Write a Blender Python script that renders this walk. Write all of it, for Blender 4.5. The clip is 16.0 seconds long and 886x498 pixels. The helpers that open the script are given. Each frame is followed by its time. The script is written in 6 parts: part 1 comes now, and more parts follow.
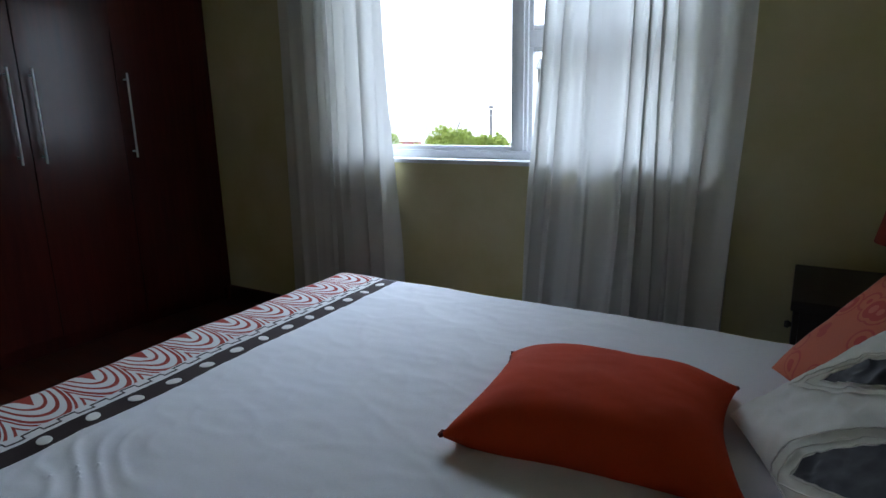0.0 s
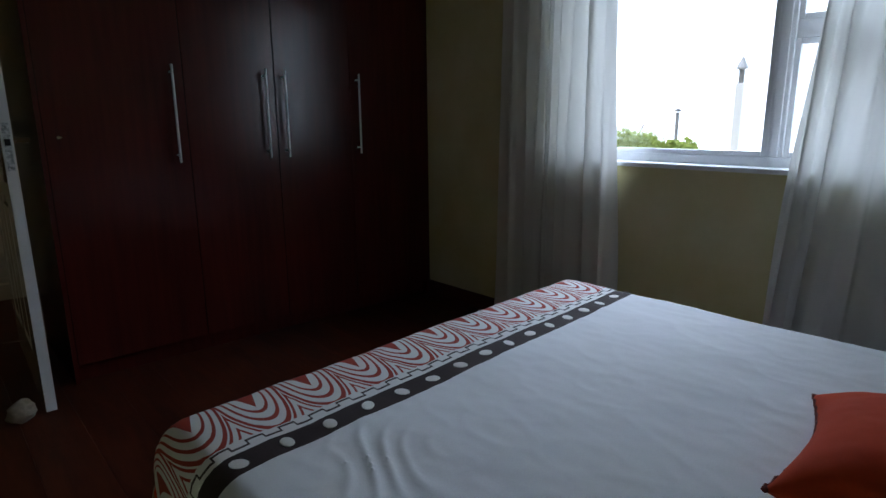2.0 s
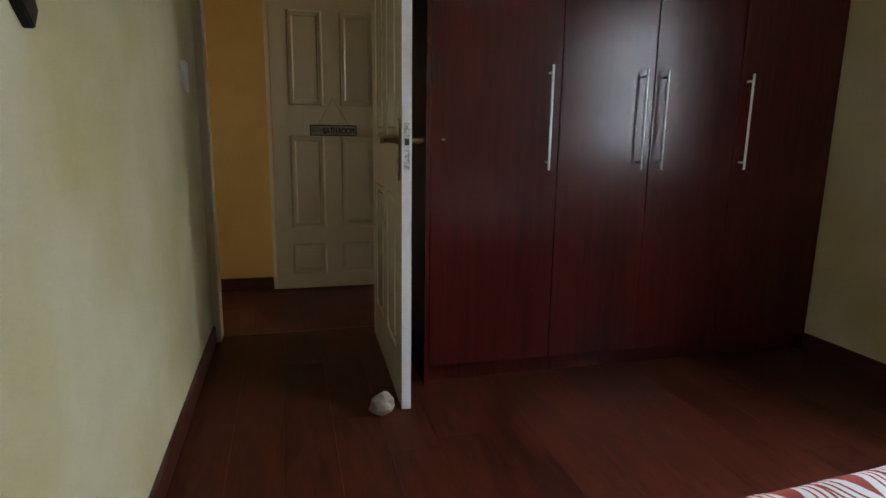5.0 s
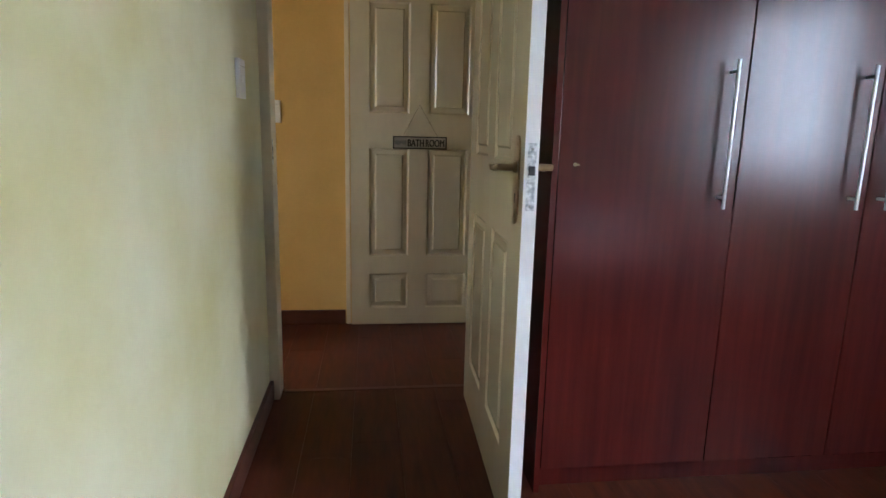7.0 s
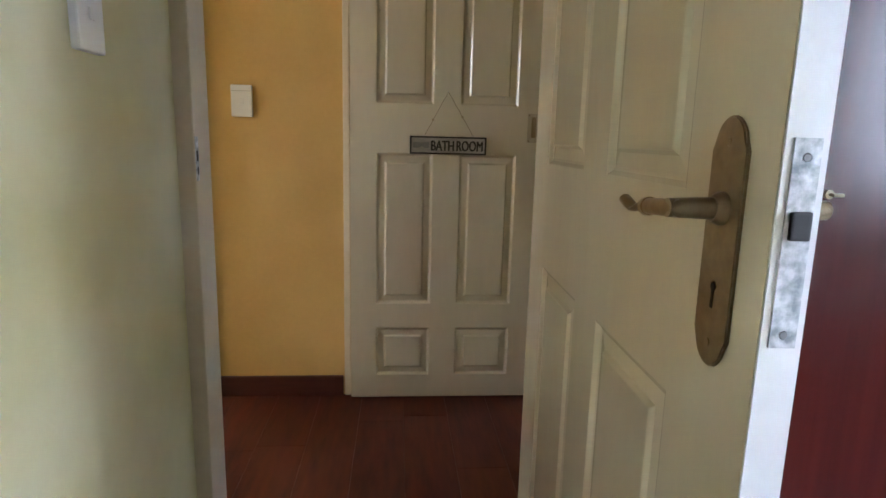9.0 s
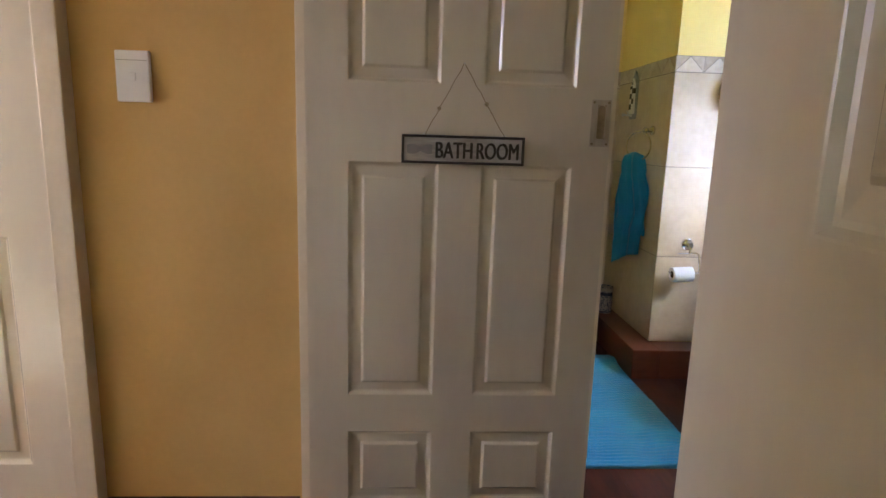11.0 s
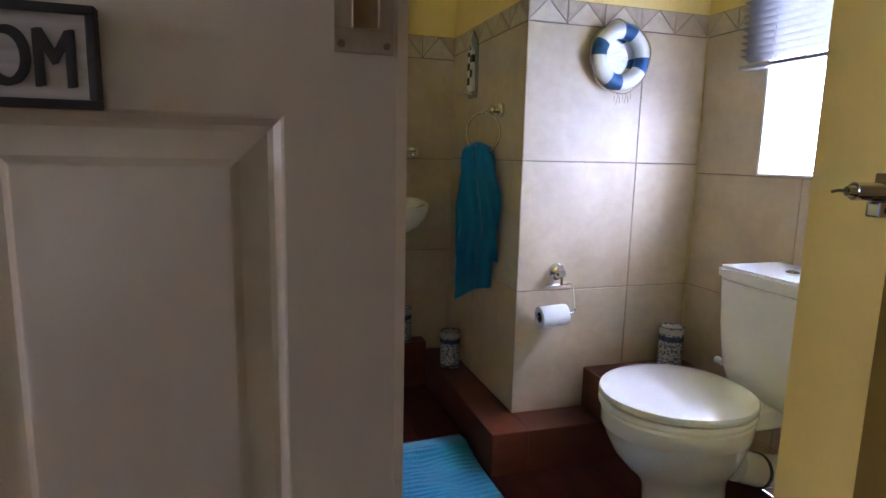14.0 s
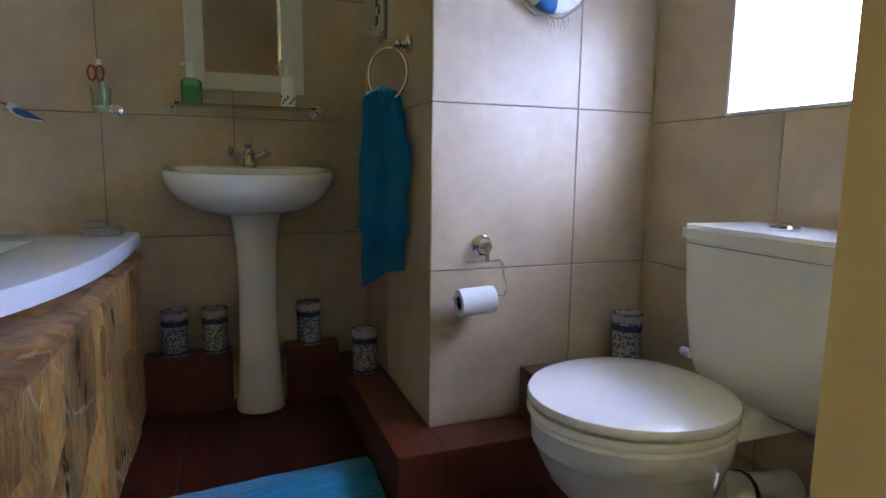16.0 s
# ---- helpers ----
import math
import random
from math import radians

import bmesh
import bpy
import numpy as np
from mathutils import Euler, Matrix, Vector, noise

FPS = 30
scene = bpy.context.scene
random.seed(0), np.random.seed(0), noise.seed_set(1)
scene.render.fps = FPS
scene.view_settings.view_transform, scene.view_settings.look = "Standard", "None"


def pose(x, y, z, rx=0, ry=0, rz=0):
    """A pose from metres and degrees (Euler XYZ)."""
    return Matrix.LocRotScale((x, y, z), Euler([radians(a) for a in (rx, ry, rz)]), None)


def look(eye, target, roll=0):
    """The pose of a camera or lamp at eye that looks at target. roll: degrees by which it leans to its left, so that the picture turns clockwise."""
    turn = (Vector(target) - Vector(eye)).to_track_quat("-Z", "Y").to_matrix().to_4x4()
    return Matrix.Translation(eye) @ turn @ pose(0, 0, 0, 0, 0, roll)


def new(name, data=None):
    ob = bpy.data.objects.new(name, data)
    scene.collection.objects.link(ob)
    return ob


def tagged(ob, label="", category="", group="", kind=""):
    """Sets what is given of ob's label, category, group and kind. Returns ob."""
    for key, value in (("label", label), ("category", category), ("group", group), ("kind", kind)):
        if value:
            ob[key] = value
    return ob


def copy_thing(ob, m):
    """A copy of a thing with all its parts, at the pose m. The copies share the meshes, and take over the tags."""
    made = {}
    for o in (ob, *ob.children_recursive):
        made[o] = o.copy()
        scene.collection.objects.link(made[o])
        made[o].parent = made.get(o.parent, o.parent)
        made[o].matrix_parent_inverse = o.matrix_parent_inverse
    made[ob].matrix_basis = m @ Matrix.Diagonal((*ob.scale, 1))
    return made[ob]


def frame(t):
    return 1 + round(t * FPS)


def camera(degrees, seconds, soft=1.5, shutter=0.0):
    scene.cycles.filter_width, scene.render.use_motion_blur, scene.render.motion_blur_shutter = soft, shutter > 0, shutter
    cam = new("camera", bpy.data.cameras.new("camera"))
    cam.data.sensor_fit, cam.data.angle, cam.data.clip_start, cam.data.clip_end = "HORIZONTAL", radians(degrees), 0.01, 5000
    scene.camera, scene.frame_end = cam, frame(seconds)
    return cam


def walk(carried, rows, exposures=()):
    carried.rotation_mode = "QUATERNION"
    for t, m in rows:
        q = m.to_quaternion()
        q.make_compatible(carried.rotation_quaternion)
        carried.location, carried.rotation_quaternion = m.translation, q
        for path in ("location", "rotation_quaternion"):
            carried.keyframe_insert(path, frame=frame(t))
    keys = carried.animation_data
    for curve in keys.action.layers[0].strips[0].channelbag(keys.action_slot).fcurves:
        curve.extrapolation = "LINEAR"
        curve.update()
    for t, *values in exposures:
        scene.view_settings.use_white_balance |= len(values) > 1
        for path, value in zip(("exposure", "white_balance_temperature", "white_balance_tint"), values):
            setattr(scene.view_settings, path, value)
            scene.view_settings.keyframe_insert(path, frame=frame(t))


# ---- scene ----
cam = camera(74.4, 16.0)
PATH = [
    (0, (0.404, 0.058, 1.206), (2.058, 1.088, 0.758), -1.1),
    (0.5, (0.389, 0.125, 1.201), (2.021, 1.194, 0.759), -1.1),
    (1, (0.362, 0.207, 1.197), (1.928, 1.373, 0.763), -0.8),
    (1.5, (0.343, 0.266, 1.191), (1.803, 1.565, 0.763), -0.6),
    (2, (0.314, 0.324, 1.196), (1.622, 1.773, 0.764), -0.5),
    (2.5, (0.298, 0.398, 1.192), (1.453, 1.973, 0.763), -0.3),
    (3, (0.286, 0.481, 1.175), (1.265, 2.173, 0.755), -0.1),
    (3.5, (0.262, 0.556, 1.176), (1.092, 2.327, 0.759), -0.0),
    (4, (0.234, 0.657, 1.176), (0.934, 2.485, 0.765), 0.4),
    (4.5, (0.19, 0.756, 1.162), (0.797, 2.62, 0.766), 0.6),
    (5, (0.152, 0.851, 1.164), (0.655, 2.747, 0.773), 0.8),
    (5.2, (0.14, 0.903, 1.169), (0.604, 2.81, 0.782), 0.8),
    (7.3, (0.182, 1.71, 1.215), (0.412, 3.661, 0.836), 1.4),
    (7.5, (0.2, 1.81, 1.21), (0.416, 3.762, 0.834), 1.4),
    (8, (0.206, 2.092, 1.204), (0.395, 4.047, 0.829), 1.2),
    (8.5, (0.216, 2.353, 1.203), (0.394, 4.31, 0.831), 1.3),
    (9, (0.262, 2.642, 1.191), (0.418, 4.602, 0.824), 1.4),
    (9.2, (0.268, 2.738, 1.184), (0.41, 4.699, 0.82), 1.3),
    (11.3, (0.348, 3.742, 1.2), (0.457, 5.704, 0.825), 1.8),
    (11.5, (0.352, 3.831, 1.199), (0.473, 5.793, 0.827), 1.8),
    (12, (0.408, 4.023, 1.182), (0.57, 5.983, 0.814), 1.7),
    (12.5, (0.49, 4.215, 1.18), (0.699, 6.171, 0.818), 1.5),
    (13, (0.584, 4.39, 1.176), (0.864, 6.338, 0.821), 1.4),
    (13.5, (0.662, 4.545, 1.156), (1.076, 6.471, 0.81), 1.2),
    (14, (0.756, 4.666, 1.102), (1.349, 6.549, 0.784), 1.3),
    (14.5, (0.909, 4.76, 1.053), (1.581, 6.621, 0.759), 0.9),
    (15, (0.996, 4.884, 1.01), (1.701, 6.734, 0.725), 0.9),
    (15.5, (1.052, 4.955, 0.953), (1.749, 6.809, 0.672), 0.7),
    (16, (1.099, 5.015, 0.911), (1.789, 6.872, 0.634), 0.7),
]
EXPOSURES = [(0, -0.4, 5600, 12), (1.2, -0.6, 5600, 12), (2.5, -0.8, 5600, 12), (3.5, -0.7, 5600, 13), (4.2, 0.15, 5900, 15), (5.2, 1.15, 6100, 16), (7.3, 2.26, 5450, 16), (8.5, 2.42, 5450, 17), (9.2, 2.56, 5450, 17), (11.5, 2.46, 5250, 32), (12.5, 2.46, 5100, 33), (13.0, 2.40, 5100, 35), (13.5, 2.18, 5050, 36), (14.5, 2.02, 5050, 35), (15.0, 1.98, 5100, 35), (15.5, 1.83, 4950, 36), (16, 1.66, 4850, 36)]
walk(cam, [(t, look(e, g, r)) for t, e, g, r in PATH], EXPOSURES)
# ---------------------------------------------------------------- light and world
SUN_AZ, SUN_EL = 146.0, 52.0
world = bpy.data.worlds.new("sky")
scene.world = world
world.use_nodes = True
wn = world.node_tree.nodes
sky = wn.new("ShaderNodeTexSky")
sky.sky_type = "NISHITA"
sky.sun_disc = False
sky.sun_elevation = radians(SUN_EL)
sky.sun_rotation = radians(90 - SUN_AZ)
wn["Background"].inputs["Strength"].default_value = 0.15
world.node_tree.links.new(sky.outputs[0], wn["Background"].inputs["Color"])

sun = new("sun", bpy.data.lights.new("sun", "SUN"))
sun.data.energy, sun.data.angle, sun.data.color = 5.0, radians(0.5), (1.0, 0.95, 0.87)
sa, se = radians(SUN_AZ), radians(SUN_EL)
sun.matrix_world = look((12 * math.cos(sa) * math.cos(se), 12 * math.sin(sa) * math.cos(se), 12 * math.sin(se)), (0, 0, 0))


def window_light(name, eye, target, w, h, watts, color):
    """An area lamp standing in for the daylight at a window."""
    lamp = new(name, bpy.data.lights.new(name, "AREA"))
    lamp.data.shape, lamp.data.size, lamp.data.size_y = "RECTANGLE", w, h
    lamp.data.energy, lamp.data.color = watts, color
    lamp.matrix_world = look(eye, target)
    return lamp


window_light("bedroom_window_light", (4.5, 1.37, 3.35), (1.5, 1.25, 0.7), 3.0, 2.0, 240.0, (0.78, 0.89, 1.0))
window_light("bathroom_window_light", (3.30, 6.02, 1.00), (2.36, 5.96, 1.45), 2.4, 2.4, 122.0, (0.465, 0.715, 0.95))
# Added lamp at the added west window, out of view, to light the hall.
window_light("added_hall_light", (-2.28, 4.80, 1.60), (0.0, 4.9, 1.2), 0.7, 1.0, 2.55, (1.0, 0.89, 0.73))

# ---------------------------------------------------------------- mesh helpers
WORLD = {}


def thing(name, at, label, category, group="", kind=""):
    """An empty at the base of a thing, which parents its parts."""
    ob = new(name)
    ob.empty_display_size = 0.05
    m = Matrix.Translation(at) if not isinstance(at, Matrix) else at
    ob.matrix_basis = m
    WORLD[ob] = m
    return tagged(ob, label, category, group, kind)


def part(name, bm, material, parent=None, label="", smooth=False, at=None):
    """One mesh object, built in world places; under a parent, or at the top with its origin at the given place."""
    me = bpy.data.meshes.new(name)
    bmesh.ops.recalc_face_normals(bm, faces=bm.faces)
    for f in bm.faces:
        f.smooth = smooth
    bm.to_mesh(me)
    bm.free()
    ob = new(name, me)
    base = WORLD[parent] if parent else (Matrix.Translation(at) if at else Matrix())
    me.transform(base.inverted())
    if parent:
        ob.parent = parent
    else:
        ob.matrix_basis = base
    WORLD[ob] = base
    me.materials.append(material)
    if smooth:
        me.set_sharp_from_angle(angle=radians(40))
    if label:
        ob["label"] = label
    return ob


def box(x0, x1, y0, y1, z0, z1, bevel=0.0, bm=None, seg=2, m=None):
    """A block, with rounded edges if a bevel is given."""
    b = bmesh.new()
    r = bmesh.ops.create_cube(b, size=1.0)
    bmesh.ops.transform(b, verts=b.verts, matrix=Matrix.Translation(((x0 + x1) / 2, (y0 + y1) / 2, (z0 + z1) / 2)) @ Matrix.Diagonal((abs(x1 - x0), abs(y1 - y0), abs(z1 - z0), 1)))
    if bevel:
        bmesh.ops.bevel(b, geom=list(b.edges), offset=bevel, segments=seg, affect="EDGES", profile=0.6)
    if m:
        bmesh.ops.transform(b, verts=b.verts, matrix=m)
    return merge(bm, b)


def merge(bm, b):
    if bm is None:
        return b
    me = bpy.data.meshes.new("tmp")
    b.to_mesh(me)
    b.free()
    bm.from_mesh(me)
    bpy.data.meshes.remove(me)
    return bm


def surf(f, nu, nv, bm=None, wrap=False, caps=False):
    """A sheet of quads through f(u, v), u and v from 0 to 1, with u and v as its map."""
    b = bmesh.new()
    uv = b.loops.layers.uv.new("map")
    rows = [[b.verts.new(f(i / nu, j / nv)) for i in range(nu if wrap else nu + 1)] for j in range(nv + 1)]
    n = len(rows[0])
    for j in range(nv):
        for i in range(nu):
            k = (i + 1) % n
            face = b.faces.new((rows[j][i], rows[j][k], rows[j + 1][k], rows[j + 1][i]))
            for lp, (a, c) in zip(face.loops, ((i, j), (i + 1, j), (i + 1, j + 1), (i, j + 1))):
                lp[uv].uv = (a / nu, c / nv)
    if caps:
        b.faces.new(rows[0][::-1])
        b.faces.new(rows[-1])
    return merge(bm, b)


def lathe(profile, at=(0, 0, 0), seg=28, sx=1.0, sy=1.0, bm=None, m=None):
    """A turned shape from (radius, height) pairs."""
    b = bmesh.new()
    rows = []
    for r, z in profile:
        rows.append([b.verts.new((at[0] + sx * max(r, 1e-4) * math.cos(2 * math.pi * i / seg), at[1] + sy * max(r, 1e-4) * math.sin(2 * math.pi * i / seg), at[2] + z)) for i in range(seg)])
    for a, c in zip(rows, rows[1:]):
        for i in range(seg):
            k = (i + 1) % seg
            b.faces.new((a[i], a[k], c[k], c[i]))
    b.faces.new(rows[0][::-1])
    b.faces.new(rows[-1])
    if m:
        bmesh.ops.transform(b, verts=b.verts, matrix=m)
    return merge(bm, b)


def rod(p0, p1, r0, r1=None, seg=14, bm=None):
    """A straight bar between two points."""
    p0, p1 = Vector(p0), Vector(p1)
    d = p1 - p0
    m = Matrix.Translation(p0) @ d.to_track_quat("Z", "Y").to_matrix().to_4x4()
    r1 = r0 if r1 is None else r1
    return lathe([(r0, 0), (r1, d.length)], seg=seg, bm=bm, m=m)


def tube(points, r, seg=10, closed=False, bm=None):
    """A round bar that follows points."""
    pts = [Vector(p) for p in points]
    n = len(pts)
    b = bmesh.new()
    rows = []
    up = Vector((0.13, 0.29, 1)).normalized()
    for i, p in enumerate(pts):
        a = pts[(i - 1) % n] if closed or i else p
        c = pts[(i + 1) % n] if closed or i < n - 1 else p
        d = (c - a).normalized()
        e = d.cross(up).normalized()
        g = d.cross(e).normalized()
        rows.append([b.verts.new(p + r * (math.cos(2 * math.pi * k / seg) * e + math.sin(2 * math.pi * k / seg) * g)) for k in range(seg)])
    last = n if closed else n - 1
    for i in range(last):
        a, c = rows[i], rows[(i + 1) % n]
        for k in range(seg):
            q = (k + 1) % seg
            b.faces.new((a[k], a[q], c[q], c[k]))
    if not closed:
        b.faces.new(rows[0][::-1])
        b.faces.new(rows[-1])
    return merge(bm, b)


def prism(points, depth, m, bevel=0.0, bm=None):
    """A flat outline in x and y, made thick in z, then set at the pose m."""
    b = bmesh.new()
    lo = [b.verts.new((x, y, 0)) for x, y in points]
    hi = [b.verts.new((x, y, depth)) for x, y in points]
    n = len(points)
    b.faces.new(lo[::-1])
    b.faces.new(hi)
    for i in range(n):
        k = (i + 1) % n
        b.faces.new((lo[i], lo[k], hi[k], hi[i]))
    if bevel:
        bmesh.ops.bevel(b, geom=list(b.edges), offset=bevel, segments=2, affect="EDGES")
    bmesh.ops.transform(b, verts=b.verts, matrix=m)
    return merge(bm, b)


def wobble(x, y, z=0.0, s=1.0):
    return noise.noise((x * s, y * s, z * s))


# ---------------------------------------------------------------- materials
def shader(name):
    mat = bpy.data.materials.new(name)
    mat.use_nodes = True
    nt = mat.node_tree
    return mat, nt, nt.nodes["Principled BSDF"], nt.nodes, nt.links


def surface(name, dark, light, rough=0.6, metal=0.0, grain=60.0, patch=3.0, bump=0.1, stretch=(1, 1, 1), rvar=0.1, spec=0.5, coat=0.0, sheen=0.0, vary=0.0, contrast=0.5, span=0.18):
    """A real surface: two scales of colour variation, uneven gloss and fine relief."""
    mat, nt, bsdf, n, l = shader(name)
    geo = n.new("ShaderNodeNewGeometry")
    mp = n.new("ShaderNodeMapping")
    mp.inputs["Scale"].default_value = stretch
    l.new(geo.outputs["Position"], mp.inputs["Vector"])
    big, small = n.new("ShaderNodeTexNoise"), n.new("ShaderNodeTexNoise")
    big.inputs["Scale"].default_value, big.inputs["Detail"].default_value = patch, 4
    small.inputs["Scale"].default_value, small.inputs["Detail"].default_value = grain, 5
    for t in (big, small):
        l.new(mp.outputs[0], t.inputs["Vector"])
    add = n.new("ShaderNodeMath")
    add.operation = "MULTIPLY_ADD"
    add.inputs[1].default_value = contrast
    l.new(small.outputs["Fac"], add.inputs[0])
    mul = n.new("ShaderNodeMath")
    mul.operation = "MULTIPLY"
    mul.inputs[1].default_value = 1 - contrast
    l.new(big.outputs["Fac"], mul.inputs[0])
    l.new(mul.outputs[0], add.inputs[2])
    fac = add.outputs[0]
    if vary:
        info = n.new("ShaderNodeObjectInfo")
        mv = n.new("ShaderNodeMath")
        mv.operation = "MULTIPLY_ADD"
        mv.inputs[1].default_value = vary
        l.new(info.outputs["Random"], mv.inputs[0])
        sub = n.new("ShaderNodeMath")
        sub.operation = "SUBTRACT"
        sub.inputs[1].default_value = vary / 2
        l.new(fac, sub.inputs[0])
        l.new(sub.outputs[0], mv.inputs[2])
        fac = mv.outputs[0]
    ramp = n.new("ShaderNodeValToRGB")
    ramp.color_ramp.elements[0].position, ramp.color_ramp.elements[1].position = 0.5 - span, 0.5 + span
    ramp.color_ramp.elements[0].color, ramp.color_ramp.elements[1].color = (*dark, 1), (*light, 1)
    l.new(fac, ramp.inputs["Fac"])
    l.new(ramp.outputs["Color"], bsdf.inputs["Base Color"])
    mr = n.new("ShaderNodeMapRange")
    mr.inputs["To Min"].default_value, mr.inputs["To Max"].default_value = max(rough - rvar, 0.03), min(rough + rvar, 1)
    l.new(big.outputs["Fac"], mr.inputs["Value"])
    l.new(mr.outputs[0], bsdf.inputs["Roughness"])
    if bump:
        bp = n.new("ShaderNodeBump")
        bp.inputs["Strength"].default_value, bp.inputs["Distance"].default_value = bump, 0.004
        l.new(small.outputs["Fac"], bp.inputs["Height"])
        l.new(bp.outputs[0], bsdf.inputs["Normal"])
    bsdf.inputs["Metallic"].default_value = metal
    bsdf.inputs["Specular IOR Level"].default_value = spec
    bsdf.inputs["Coat Weight"].default_value = coat
    bsdf.inputs["Coat Roughness"].default_value = 0.12
    bsdf.inputs["Sheen Weight"].default_value = sheen
    return mat


def sheer_cloth(name, color, through_light=0.5):
    """Thin cloth that lets daylight through."""
    mat, nt, bsdf, n, l = shader(name)
    geo = n.new("ShaderNodeNewGeometry")
    weave = n.new("ShaderNodeTexNoise")
    weave.inputs["Scale"].default_value, weave.inputs["Detail"].default_value = 400, 3
    l.new(geo.outputs["Position"], weave.inputs["Vector"])
    bp = n.new("ShaderNodeBump")
    bp.inputs["Strength"].default_value, bp.inputs["Distance"].default_value = 0.15, 0.002
    l.new(weave.outputs["Fac"], bp.inputs["Height"])
    d, t, mix = n.new("ShaderNodeBsdfDiffuse"), n.new("ShaderNodeBsdfTranslucent"), n.new("ShaderNodeMixShader")
    for s in (d, t):
        s.inputs["Color"].default_value = (*color, 1)
        l.new(bp.outputs[0], s.inputs["Normal"])
    mix.inputs[0].default_value = through_light
    l.new(d.outputs[0], mix.inputs[1])
    l.new(t.outputs[0], mix.inputs[2])
    l.new(mix.outputs[0], n["Material Output"].inputs["Surface"])
    return mat


def clear_glass(name, tint=(1, 1, 1), rough=0.0):
    mat, nt, bsdf, n, l = shader(name)
    bsdf.inputs["Base Color"].default_value = (*tint, 1)
    bsdf.inputs["Transmission Weight"].default_value = 1
    bsdf.inputs["Roughness"].default_value = rough
    bsdf.inputs["IOR"].default_value = 1.45
    return mat


def band_print(name):
    """White cotton with a printed border of nested arches, red triangles and slanting lines."""
    mat, nt, bsdf, n, l = shader(name)
    uv = n.new("ShaderNodeUVMap")
    sep = n.new("ShaderNodeSeparateXYZ")
    l.new(uv.outputs[0], sep.inputs[0])

    def m(op, a, b=None, c=None):
        k = n.new("ShaderNodeMath")
        k.operation = op
        for i, v in enumerate((a, b, c)):
            if v is None:
                continue
            if isinstance(v, (int, float)):
                k.inputs[i].default_value = v
            else:
                l.new(v, k.inputs[i])
        return k.outputs[0]

    # u: repeats along the band; v: 0 at the brown strip, 1 at the foot edge
    u = m("SUBTRACT", m("FRACT", m("MULTIPLY_ADD", sep.outputs["X"], 14.6, 0.45)), 0.5)
    v = sep.outputs["Y"]
    d = m("MAXIMUM", m("SUBTRACT", 0.70, v), 0.0)
    au = m("ABSOLUTE", u)
    r = m("SQRT", m("ADD", m("POWER", m("MULTIPLY", au, 1.95), 2.0), m("POWER", m("MULTIPLY", d, 1.58), 2.0)))

    def line(at, half):
        return m("LESS_THAN", m("ABSOLUTE", m("SUBTRACT", r, at)), half)

    arches = m("MAXIMUM", line(0.95, 0.042), m("MAXIMUM", line(0.75, 0.036), line(0.55, 0.032)))
    tri = m("MULTIPLY", m("LESS_THAN", m("ADD", m("MULTIPLY", au, 1.75), m("MULTIPLY", d, 1.35)), 0.38), m("GREATER_THAN", d, 0.004))
    outer = m("MULTIPLY", m("GREATER_THAN", r, 1.02), m("GREATER_THAN", v, 0.12))
    slant = m("MULTIPLY", m("GREATER_THAN", m("SINE", m("MULTIPLY", m("SUBTRACT", r, 1.02), 40.0)), 0.40), outer)
    red = m("MAXIMUM", m("MAXIMUM", arches, tri), slant)
    red = m("MULTIPLY", red, m("GREATER_THAN", v, 0.11))
    saw = m("MULTIPLY", m("GREATER_THAN", m("SINE", m("MULTIPLY", sep.outputs["X"], 14.6 * 12.566)), 0.0), 0.045)
    key = m("LESS_THAN", m("ABSOLUTE", m("SUBTRACT", m("SUBTRACT", v, 0.045), saw)), 0.010)
    riser = m("LESS_THAN", m("ABSOLUTE", m("SINE", m("MULTIPLY", sep.outputs["X"], 14.6 * 12.566))), 0.16)
    riser = m("MULTIPLY", riser, m("LESS_THAN", m("ABSOLUTE", m("SUBTRACT", v, 0.068)), 0.030))
    key = m("MAXIMUM", key, riser)
    wv = n.new("ShaderNodeTexNoise")
    wv.inputs["Scale"].default_value = 300
    mix1, mix2 = n.new("ShaderNodeMix"), n.new("ShaderNodeMix")
    for x in (mix1, mix2):
        x.data_type = "RGBA"
    mix1.inputs[6].default_value, mix1.inputs[7].default_value = (0.72, 0.71, 0.70, 1), (0.32, 0.036, 0.018, 1)
    l.new(red, mix1.inputs[0])
    l.new(mix1.outputs[2], mix2.inputs[6])
    mix2.inputs[7].default_value = (0.05, 0.03, 0.03, 1)
    l.new(key, mix2.inputs[0])
    l.new(mix2.outputs[2], bsdf.inputs["Base Color"])
    bsdf.inputs["Roughness"].default_value = 0.85
    bp = n.new("ShaderNodeBump")
    bp.inputs["Strength"].default_value, bp.inputs["Distance"].default_value = 0.1, 0.002
    l.new(wv.outputs["Fac"], bp.inputs["Height"])
    l.new(bp.outputs[0], bsdf.inputs["Normal"])
    return mat


